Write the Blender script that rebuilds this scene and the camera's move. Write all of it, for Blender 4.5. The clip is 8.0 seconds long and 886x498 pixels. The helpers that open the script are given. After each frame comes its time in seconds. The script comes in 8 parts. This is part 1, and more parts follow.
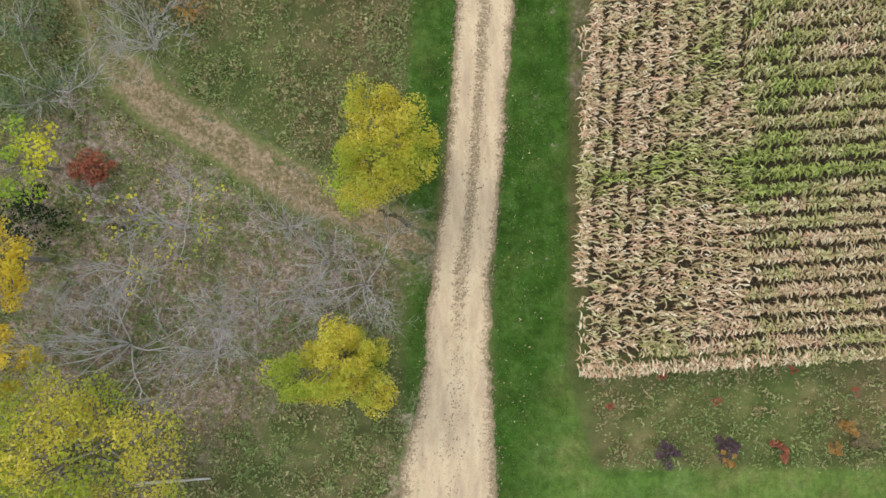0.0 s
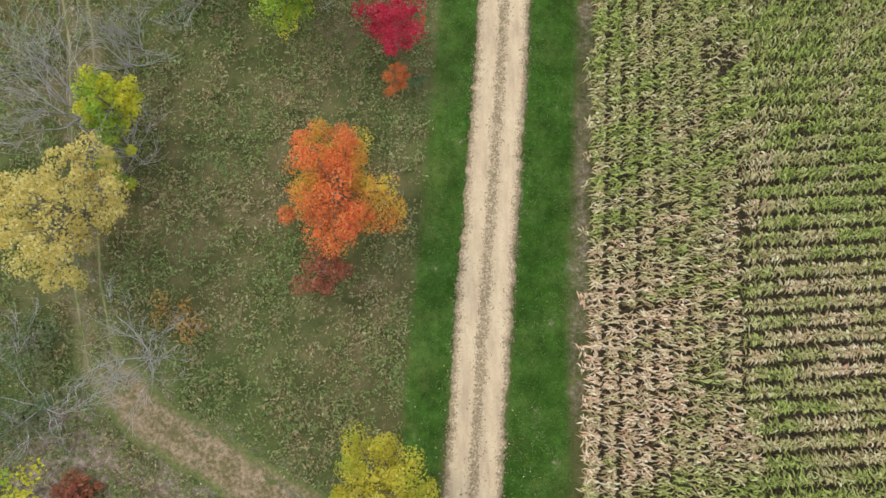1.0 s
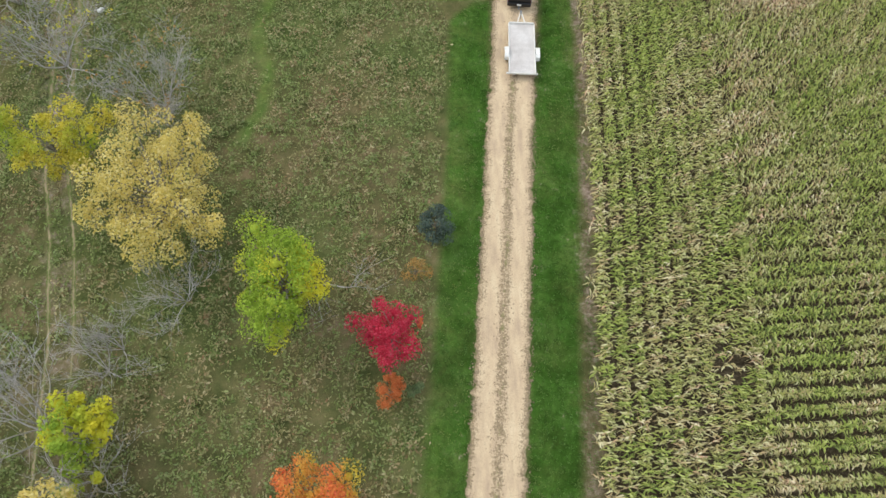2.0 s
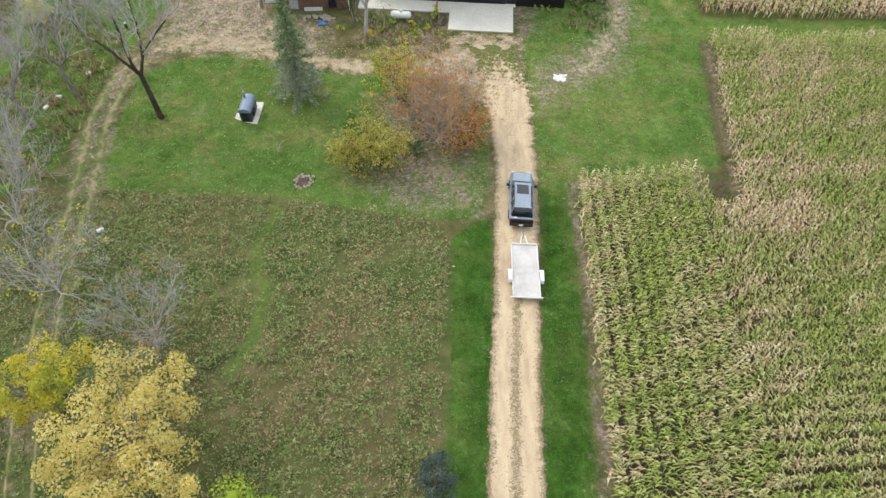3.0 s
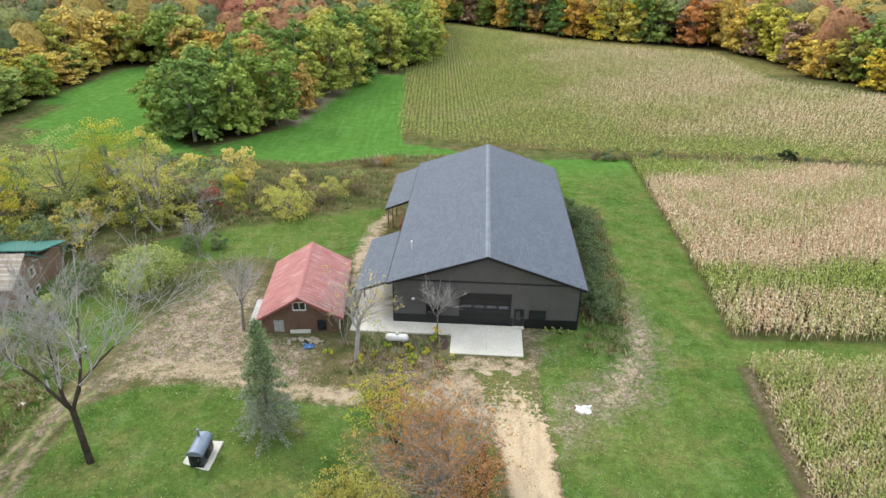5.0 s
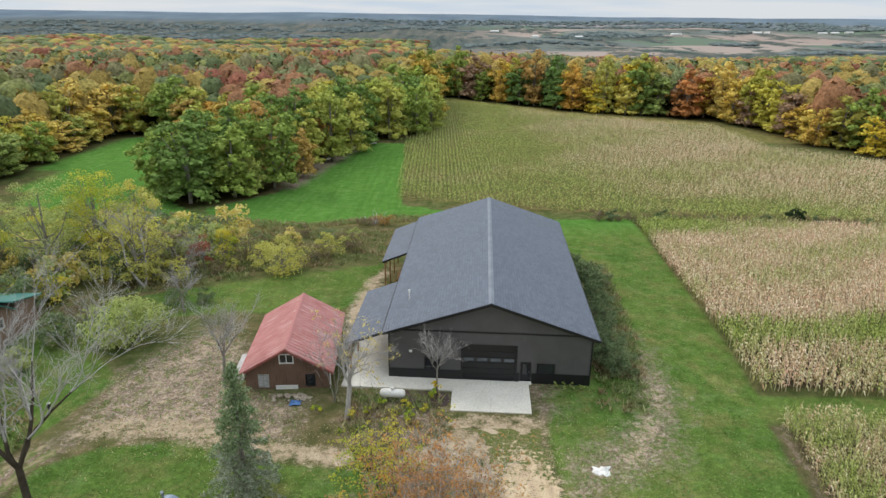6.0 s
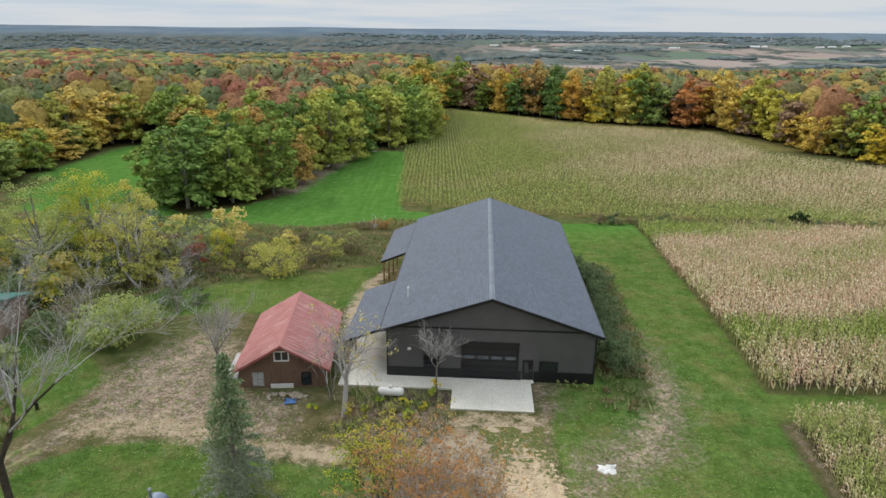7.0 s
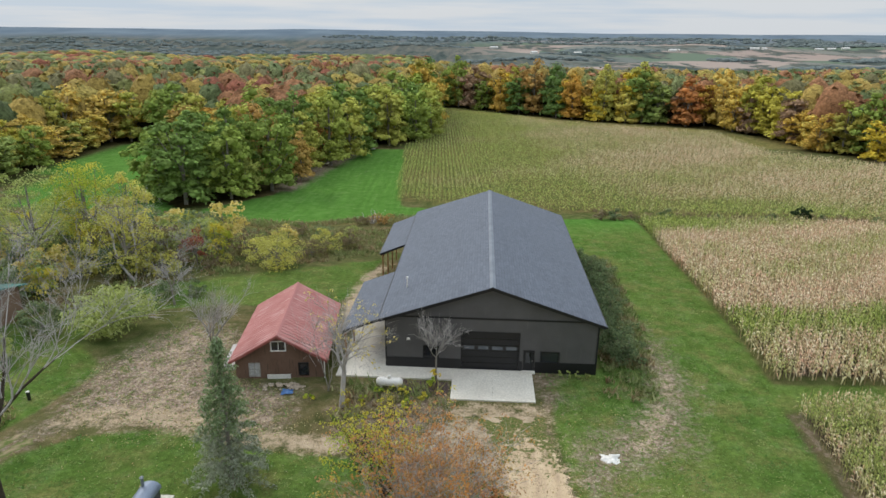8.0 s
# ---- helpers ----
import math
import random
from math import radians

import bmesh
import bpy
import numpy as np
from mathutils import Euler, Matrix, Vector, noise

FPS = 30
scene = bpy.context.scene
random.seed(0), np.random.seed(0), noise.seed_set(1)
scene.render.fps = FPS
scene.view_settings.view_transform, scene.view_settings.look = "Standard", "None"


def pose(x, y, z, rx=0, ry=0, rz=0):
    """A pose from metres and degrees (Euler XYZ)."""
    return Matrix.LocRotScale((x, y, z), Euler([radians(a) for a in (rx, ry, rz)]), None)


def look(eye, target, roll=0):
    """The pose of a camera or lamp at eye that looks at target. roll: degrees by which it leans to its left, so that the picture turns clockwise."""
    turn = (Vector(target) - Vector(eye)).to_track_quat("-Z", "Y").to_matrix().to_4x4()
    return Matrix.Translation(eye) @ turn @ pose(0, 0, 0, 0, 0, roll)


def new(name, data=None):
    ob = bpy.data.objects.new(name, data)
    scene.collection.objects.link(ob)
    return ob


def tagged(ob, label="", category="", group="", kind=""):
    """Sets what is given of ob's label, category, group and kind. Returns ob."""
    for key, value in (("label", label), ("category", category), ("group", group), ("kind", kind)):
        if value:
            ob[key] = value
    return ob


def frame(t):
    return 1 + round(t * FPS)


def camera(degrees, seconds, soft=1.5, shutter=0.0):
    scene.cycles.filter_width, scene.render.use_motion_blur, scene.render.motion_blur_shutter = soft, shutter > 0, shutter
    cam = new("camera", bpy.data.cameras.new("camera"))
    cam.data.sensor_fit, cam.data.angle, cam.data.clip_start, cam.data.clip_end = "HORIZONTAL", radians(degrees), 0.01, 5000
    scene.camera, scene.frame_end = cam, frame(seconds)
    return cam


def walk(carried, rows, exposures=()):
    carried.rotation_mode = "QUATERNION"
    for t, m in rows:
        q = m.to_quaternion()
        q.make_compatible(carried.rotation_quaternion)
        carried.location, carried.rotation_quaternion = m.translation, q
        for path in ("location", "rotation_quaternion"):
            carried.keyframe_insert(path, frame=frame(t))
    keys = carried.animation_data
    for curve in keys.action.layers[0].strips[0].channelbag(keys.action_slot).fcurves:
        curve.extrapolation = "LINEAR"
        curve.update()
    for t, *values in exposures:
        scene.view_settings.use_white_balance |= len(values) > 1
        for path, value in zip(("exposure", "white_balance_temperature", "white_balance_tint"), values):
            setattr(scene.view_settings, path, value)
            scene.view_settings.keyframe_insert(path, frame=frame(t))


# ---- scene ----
cam = camera(69.1, 8.0)
METRES, EYE, TILT, LEAN, TURN = 49.0, 37.0, -89.95, -0.4, 0.0
ROWS = [
    (0.0, 0.0, 0.0, 0.0, 0.0, 0.0, -0.0),
    (0.5, -0.0009, -0.0034, 0.1261, -0.07, 3.0, -0.11),
    (1.0, -0.0007, -0.0058, 0.2511, -0.18, 8.78, -0.14),
    (1.5, 0.0007, -0.007, 0.3744, -0.35, 14.89, -0.17),
    (2.0, -0.0013, -0.0047, 0.4569, -0.38, 21.57, -0.19),
    (3.5, -0.0034, -0.0034, 0.6195, -0.37, 42.52, -0.28),
    (4.0, -0.0026, 0.0042, 0.6656, -0.39, 49.42, -0.25),
    (4.5, -0.0045, 0.0595, 0.7147, -0.39, 56.18, -0.28),
    (5.0, -0.0052, 0.117, 0.7653, -0.34, 62.9, -0.26),
    (6.5, -0.0041, 0.2354, 0.831, -0.21, 70.64, -0.2),
    (7.0, -0.004, 0.2498, 0.8362, -0.2, 70.92, -0.19),
    (7.5, -0.0041, 0.2646, 0.8415, -0.17, 71.11, -0.19),
    (8.0, -0.0032, 0.2794, 0.8465, -0.17, 71.1, -0.18),
]
walk(cam, [(t, pose(0, 0, EYE, TILT, LEAN, TURN) @ pose(METRES * x, METRES * y, METRES * z, 90 + pitch, roll, yaw)) for t, x, y, z, yaw, pitch, roll in ROWS],
     exposures=[(0.0, 0.05), (2.2, 0.1), (3.4, 0.35), (5.2, 0.4), (6.4, -0.1), (8.0, -0.1)])

# ---- light: a bright overcast sky with a veiled sun ----
SUN_ELEVATION, SUN_HEADING = 42.0, -52.0        # heading: degrees clockwise from +y
world = bpy.data.worlds.new("overcast_sky")
scene.world = world
world.use_nodes = True
wn, wl = world.node_tree.nodes, world.node_tree.links
wn.clear()
w_out = wn.new("ShaderNodeOutputWorld")
w_bg = wn.new("ShaderNodeBackground")
w_sky = wn.new("ShaderNodeTexSky")
w_sky.sky_type = "NISHITA"
w_sky.sun_disc = False
w_sky.sun_elevation, w_sky.sun_rotation = radians(SUN_ELEVATION), radians(SUN_HEADING)
w_sky.air_density, w_sky.dust_density, w_sky.ozone_density = 1.0, 4.0, 1.0
w_co = wn.new("ShaderNodeTexCoord")
w_map = wn.new("ShaderNodeMapping")
w_map.inputs["Scale"].default_value = (2.2, 2.2, 34.0)
w_noise = wn.new("ShaderNodeTexNoise")
w_noise.inputs["Scale"].default_value, w_noise.inputs["Detail"].default_value = 1.6, 6.0
w_ramp = wn.new("ShaderNodeValToRGB")
w_ramp.color_ramp.elements[0].position, w_ramp.color_ramp.elements[0].color = 0.4, (5.8, 6.9, 8.1, 1)
w_ramp.color_ramp.elements[1].position, w_ramp.color_ramp.elements[1].color = 0.58, (7.5, 7.9, 8.3, 1)
w_mix = wn.new("ShaderNodeMix")
w_mix.data_type = "RGBA"
w_mix.inputs["Factor"].default_value = 0.86
wl.new(w_co.outputs["Generated"], w_map.inputs["Vector"])
wl.new(w_map.outputs["Vector"], w_noise.inputs["Vector"])
wl.new(w_noise.outputs["Fac"], w_ramp.inputs["Fac"])
wl.new(w_sky.outputs["Color"], w_mix.inputs["A"])
wl.new(w_ramp.outputs["Color"], w_mix.inputs["B"])
# an overcast sky is brightest overhead
w_sep = wn.new("ShaderNodeSeparateXYZ")
w_up = wn.new("ShaderNodeMapRange")
w_up.inputs["From Min"].default_value, w_up.inputs["From Max"].default_value = 0.06, 0.9
w_up.inputs["To Min"].default_value, w_up.inputs["To Max"].default_value = 1.05, 2.25
w_gain = wn.new("ShaderNodeVectorMath")
w_gain.operation = "SCALE"
wl.new(w_co.outputs["Generated"], w_sep.inputs["Vector"])
wl.new(w_sep.outputs["Z"], w_up.inputs["Value"])
wl.new(w_mix.outputs["Result"], w_gain.inputs[0])
wl.new(w_up.outputs["Result"], w_gain.inputs["Scale"])
wl.new(w_gain.outputs["Vector"], w_bg.inputs["Color"])
w_bg.inputs["Strength"].default_value = 0.1
wl.new(w_bg.outputs["Background"], w_out.inputs["Surface"])

sun = new("sun", bpy.data.lights.new("sun", "SUN"))
sun.data.energy, sun.data.angle, sun.data.color = 1.3, radians(14), (1.0, 0.96, 0.9)
_h, _e = radians(SUN_HEADING), radians(SUN_ELEVATION)
sun.matrix_world = look((math.sin(_h) * math.cos(_e) * 300, math.cos(_h) * math.cos(_e) * 300, math.sin(_e) * 300), (0, 0, 0))


# ---- materials ----
def lin(hexa):
    v = [int(hexa[i:i + 2], 16) / 255 for i in (0, 2, 4)]
    return tuple(c / 12.92 if c <= 0.04045 else ((c + 0.055) / 1.055) ** 2.4 for c in v) + (1.0,)


class Nodes:
    """A small builder for one node material."""

    def __init__(self, name, rough=0.9, metal=0.0):
        self.m = bpy.data.materials.new(name)
        self.m.use_nodes = True
        self.t = self.m.node_tree
        self.b = self.t.nodes["Principled BSDF"]
        self.b.inputs["Roughness"].default_value = rough
        self.b.inputs["Metallic"].default_value = metal
        self.b.inputs["Specular IOR Level"].default_value = 0.08 if rough > 0.68 else 0.5
        self.out = self.t.nodes["Material Output"]

    def put(self, socket, v):
        if isinstance(v, bpy.types.NodeSocket):
            self.t.links.new(v, socket)
        elif v is not None:
            socket.default_value = v

    def add(self, kind, **ins):
        n = self.t.nodes.new(kind)
        for k, v in ins.items():
            self.put(n.inputs[k.replace("_", " ")], v)
        return n

    def coord(self, kind="Object"):
        return self.add("ShaderNodeTexCoord").outputs[kind]

    def place(self):
        return self.add("ShaderNodeNewGeometry").outputs["Position"]

    def stretch(self, v, scale, rot=(0, 0, 0)):
        return self.add("ShaderNodeMapping", Vector=v, Scale=scale, Rotation=rot).outputs["Vector"]

    def noise(self, v, scale, detail=4.0, rough=0.55):
        return self.add("ShaderNodeTexNoise", Vector=v, Scale=scale, Detail=detail, Roughness=rough).outputs["Fac"]

    def ramp(self, v, *stops):
        n = self.add("ShaderNodeValToRGB", Fac=v)
        e = n.color_ramp.elements
        while len(e) < len(stops):
            e.new(0.5)
        for el, (p, c) in zip(e, stops):
            el.position = p
            el.color = c if not isinstance(c, (int, float)) else (c, c, c, 1)
        return n.outputs["Color"]

    def mix(self, f, a, b, blend="MIX"):
        n = self.t.nodes.new("ShaderNodeMix")
        n.data_type, n.blend_type = "RGBA", blend
        for k, v in (("Factor", f), ("A", a), ("B", b)):
            s = [i for i in n.inputs if i.name == k and (i.type == "RGBA" or k == "Factor" and i.type == "VALUE")][0]
            self.put(s, v)
        return [o for o in n.outputs if o.type == "RGBA"][0]

    def math(self, op, a, b=0.5, clamp=False):
        n = self.t.nodes.new("ShaderNodeMath")
        n.operation, n.use_clamp = op, clamp
        self.put(n.inputs[0], a)
        self.put(n.inputs[1], b)
        return n.outputs[0]

    def attr(self, name):
        n = self.t.nodes.new("ShaderNodeAttribute")
        n.attribute_name = name
        return n

    def island(self):
        return self.add("ShaderNodeNewGeometry").outputs["Random Per Island"]

    def each(self):
        return self.add("ShaderNodeObjectInfo").outputs["Random"]

    def bump(self, h, strength=0.4, distance=0.02):
        n = self.add("ShaderNodeBump", Height=h, Strength=strength, Distance=distance)
        self.t.links.new(n.outputs["Normal"], self.b.inputs["Normal"])

    def done(self, colour):
        self.put(self.b.inputs["Base Color"], colour)
        return self.m


def plain(name, c1, c2, scale=1.5, rough=0.85, metal=0.0, fine=22.0, bump=0.25, dist=0.01):
    """Two tones in large blotches, with a fine grain and relief."""
    n = Nodes(name, rough, metal)
    v = n.coord()
    big = n.ramp(n.noise(v, scale), (0.35, lin(c1)), (0.68, lin(c2)))
    g = n.noise(v, fine, 3.0)
    col = n.mix(0.55, big, n.ramp(g, (0.3, 0.55), (0.7, 1.0)), "MULTIPLY")
    n.put(n.b.inputs["Roughness"], n.ramp(g, (0.3, max(rough - 0.12, 0.05)), (0.7, min(rough + 0.08, 1.0))))
    n.bump(g, bump, dist)
    return n.done(col)


def leafy(name, colours, alt=None, alt_at=0.55, patch=0.5, glow=0.4):
    """Leaves: a tone of its own for each leaf or spray, patches of another colour, and light through the blade."""
    n = Nodes(name, 0.7)
    v = n.coord()
    k = len(colours)
    col = n.ramp(n.island(), *[((i + 0.5) / k, lin(c)) for i, c in enumerate(colours)])
    if alt:
        a = n.ramp(n.island(), *[((i + 0.5) / len(alt), lin(c)) for i, c in enumerate(alt)])
        col = n.mix(n.ramp(n.noise(v, patch, 3.0), (alt_at - 0.07, 0.0), (alt_at + 0.07, 1.0)), col, a)
    col = n.mix(0.45, col, n.ramp(n.noise(v, 0.9, 3.0), (0.3, 0.65), (0.65, 1.0)), "MULTIPLY")
    n.put(n.b.inputs["Base Color"], col)
    tr = n.add("ShaderNodeBsdfTranslucent", Color=col)
    mx = n.add("ShaderNodeMixShader", Fac=glow)
    n.t.links.new(n.b.outputs[0], mx.inputs[1])
    n.t.links.new(tr.outputs[0], mx.inputs[2])
    n.t.links.new(mx.outputs[0], n.out.inputs["Surface"])
    return n.m


def tree_leafy(name, colours, glow=0.16):
    """Leaves of woodland trees: each tree takes one hue of the row, each spray a lighter or darker tone of it."""
    n = Nodes(name, 0.75)
    k = len(colours)
    rp = n.add("ShaderNodeValToRGB", Fac=n.each())
    e = rp.color_ramp.elements
    rp.color_ramp.interpolation = "CONSTANT"
    while len(e) < k:
        e.new(0.5)
    for i, c in enumerate(colours):
        e[i].position, e[i].color = i / k, lin(c)
    tone = n.ramp(n.island(), (0.0, 0.62), (1.0, 1.25))
    col = n.mix(1.0, rp.outputs["Color"], tone, "MULTIPLY")
    col = n.mix(n.ramp(n.noise(n.coord(), 0.35, 2.0), (0.45, 0.0), (0.75, 0.45)), col, n.mix(1.0, col, (1.1, 1.06, 0.8, 1), "MULTIPLY"))
    n.put(n.b.inputs["Base Color"], col)
    tr = n.add("ShaderNodeBsdfTranslucent", Color=col)
    mx = n.add("ShaderNodeMixShader", Fac=glow)
    n.t.links.new(n.b.outputs[0], mx.inputs[1])
    n.t.links.new(tr.outputs[0], mx.inputs[2])
    n.t.links.new(mx.outputs[0], n.out.inputs["Surface"])
    return n.m


def attr_leafy(name, a, b, glow=0.3):
    """Blades whose dryness is stored with the mesh: a row of living tones and a row of dry ones."""
    n = Nodes(name, 0.75)
    r = n.island()
    ca = n.ramp(r, *[((i + 0.5) / len(a), lin(c)) for i, c in enumerate(a)])
    cb = n.ramp(r, *[((i + 0.5) / len(b), lin(c)) for i, c in enumerate(b)])
    col = n.mix(n.attr("dry").outputs["Fac"], ca, cb)
    n.put(n.b.inputs["Base Color"], col)
    tr = n.add("ShaderNodeBsdfTranslucent", Color=col)
    mx = n.add("ShaderNodeMixShader", Fac=glow)
    n.t.links.new(n.b.outputs[0], mx.inputs[1])
    n.t.links.new(tr.outputs[0], mx.inputs[2])
    n.t.links.new(mx.outputs[0], n.out.inputs["Surface"])
    return n.m


def ground_material():
    n = Nodes("ground_cover", 0.95)
    n.b.inputs["Specular IOR Level"].default_value = 0.0
    p = n.place()
    big, mid, fine = n.noise(p, 0.07, 4.0), n.noise(p, 0.55, 5.0, 0.65), n.noise(p, 5.0, 4.0, 0.7)
    tiny, clod = n.noise(p, 17.0, 3.0, 0.7), n.noise(p, 1.7, 4.0, 0.7)
    m1, m2 = n.attr("cover_a"), n.attr("cover_b")
    s1 = n.add("ShaderNodeSeparateColor", Color=m1.outputs["Color"])
    s2 = n.add("ShaderNodeSeparateColor", Color=m2.outputs["Color"])

    def ragged(mask, k=0.45, sharp=0.16):
        v = n.math("ADD", mask, n.math("MULTIPLY", n.math("SUBTRACT", n.math("ADD", n.math("ADD", n.math("MULTIPLY", mid, 0.34), n.math("MULTIPLY", fine, 0.3)), n.math("MULTIPLY", clod, 0.36)), 0.5), k * 2))
        return n.ramp(v, (0.5 - sharp, 0.0), (0.5 + sharp, 1.0))

    meadow = n.ramp(mid, (0.28, lin("44482a")), (0.43, lin("585636")), (0.57, lin("6c6244")), (0.74, lin("846e56")))
    meadow = n.mix(n.ramp(big, (0.42, 0.0), (0.62, 0.75)), meadow, n.ramp(mid, (0.3, lin("42522a")), (0.7, lin("5e6c3a"))))
    lawn = n.ramp(mid, (0.25, lin("46602a")), (0.5, lin("587434")), (0.75, lin("6c844a")))
    lawn = n.mix(n.ramp(big, (0.42, 0.0), (0.68, 0.5)), lawn, lin("7c8646"))
    lush = n.ramp(mid, (0.25, lin("30481a")), (0.5, lin("3d5c22")), (0.75, lin("527032")))
    lawn = n.mix(m1.outputs["Alpha"], lawn, lush)
    bald = n.noise(p, 0.33, 7.0, 0.68)
    lawn = n.mix(n.math("MULTIPLY", n.ramp(bald, (0.47, 0.0), (0.66, 0.68)), n.math("SUBTRACT", 1.0, n.math("MULTIPLY", m1.outputs["Alpha"], 0.8))), lawn, n.ramp(fine, (0.3, lin("6f6e3c")), (0.7, lin("9a9160"))))
    lawn = n.mix(0.85, lawn, n.ramp(n.noise(p, 2.6, 7.0, 0.8), (0.3, 0.5), (0.64, 1.22)), "MULTIPLY")
    lawn = n.mix(n.ramp(n.noise(p, 9.0, 3.0, 0.8), (0.66, 0.0), (0.74, 0.5)), lawn, lin("8a9050"))
    lawn = n.mix(0.7, lawn, n.ramp(n.noise(p, 0.8, 6.0, 0.75), (0.34, 0.62), (0.6, 1.04)), "MULTIPLY")
    sown = n.ramp(mid, (0.25, lin("4c7430")), (0.5, lin("587f38")), (0.75, lin("688c48")))
    sown = n.mix(0.5, sown, n.ramp(n.noise(n.stretch(p, (0.9, 0.05, 0.0), (0, 0, -0.03)), 1.0, 3.0), (0.35, 0.75), (0.65, 1.05)), "MULTIPLY")
    lawn = n.mix(m2.outputs["Alpha"], lawn, sown)
    stripe = n.noise(n.stretch(p, (1.3, 0.07, 0.0), (0, 0, 0.06)), 1.0, 3.0)
    lawn = n.mix(0.35, lawn, n.ramp(stripe, (0.35, 0.7), (0.65, 1.0)), "MULTIPLY")
    dirt = n.ramp(mid, (0.25, lin("98866f")), (0.5, lin("b09c82")), (0.75, lin("c0ae95")))
    litter = n.ramp(n.noise(p, 3.2, 5.0, 0.75), (0.32, lin("584c40")), (0.46, lin("806e5f")), (0.58, lin("a49284")), (0.7, lin("c2b2a4")))
    litter = n.mix(n.ramp(n.noise(p, 0.9, 5.0, 0.7), (0.53, 0.0), (0.6, 0.8)), litter, n.ramp(fine, (0.3, lin("4a5a2a")), (0.7, lin("6e7842"))))
    soil = n.ramp(fine, (0.3, lin("332d23")), (0.55, lin("544a3a")), (0.75, lin("786c58")))
    woods = n.ramp(mid, (0.3, lin("2c2d1b")), (0.7, lin("4d4429")))
    hay = n.ramp(mid, (0.3, lin("6d6a3a")), (0.7, lin("8f8152")))
    col = meadow
    for mask, c, k, sh in ((s2.outputs["Blue"], woods, 0.8, 0.2), (s1.outputs["Red"], lawn, 0.4, 0.2), (s2.outputs["Green"], hay, 0.9, 0.3), (s1.outputs["Blue"], litter, 1.5, 0.3), (s2.outputs["Red"], soil, 0.45, 0.16), (s1.outputs["Green"], dirt, 1.5, 0.2)):
        col = n.mix(ragged(mask, k, sh), col, c)
    # the valley: patches of stubble, pasture and woods, greyed to paint in haze
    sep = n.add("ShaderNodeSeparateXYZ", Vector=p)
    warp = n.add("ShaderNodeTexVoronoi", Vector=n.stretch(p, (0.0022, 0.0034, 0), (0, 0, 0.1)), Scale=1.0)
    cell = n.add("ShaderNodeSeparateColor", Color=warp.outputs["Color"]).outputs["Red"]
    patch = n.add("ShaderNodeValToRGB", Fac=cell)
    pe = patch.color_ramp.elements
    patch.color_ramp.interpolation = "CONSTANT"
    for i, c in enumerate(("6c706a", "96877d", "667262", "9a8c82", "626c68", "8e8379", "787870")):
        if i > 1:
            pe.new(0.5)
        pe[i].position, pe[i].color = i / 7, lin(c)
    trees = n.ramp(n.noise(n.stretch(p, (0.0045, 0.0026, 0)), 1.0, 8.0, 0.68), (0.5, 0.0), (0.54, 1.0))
    hazed_wood = n.ramp(n.noise(n.stretch(p, (0.024, 0.0034, 0)), 1.0, 6.0, 0.7), (0.36, lin("3c4644")), (0.5, lin("545a54")), (0.64, lin("6c665c")))
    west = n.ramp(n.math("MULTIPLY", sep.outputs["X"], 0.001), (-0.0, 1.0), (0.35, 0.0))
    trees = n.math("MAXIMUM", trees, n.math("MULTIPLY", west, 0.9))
    valley = n.mix(trees, patch.outputs["Color"], hazed_wood)
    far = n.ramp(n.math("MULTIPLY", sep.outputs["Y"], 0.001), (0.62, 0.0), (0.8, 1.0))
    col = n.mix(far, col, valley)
    # the far ridge turns haze blue: air of distance painted into the colour
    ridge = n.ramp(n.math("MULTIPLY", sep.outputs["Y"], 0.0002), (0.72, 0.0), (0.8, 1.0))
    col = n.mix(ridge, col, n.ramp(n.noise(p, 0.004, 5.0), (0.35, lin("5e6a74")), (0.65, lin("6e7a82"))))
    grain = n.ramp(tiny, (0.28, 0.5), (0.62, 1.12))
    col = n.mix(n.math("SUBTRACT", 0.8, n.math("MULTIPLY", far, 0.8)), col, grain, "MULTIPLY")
    n.bump(n.math("ADD", n.math("MULTIPLY", fine, 0.7), n.math("MULTIPLY", tiny, 0.5)), 0.7, 0.12)
    return n.done(col)


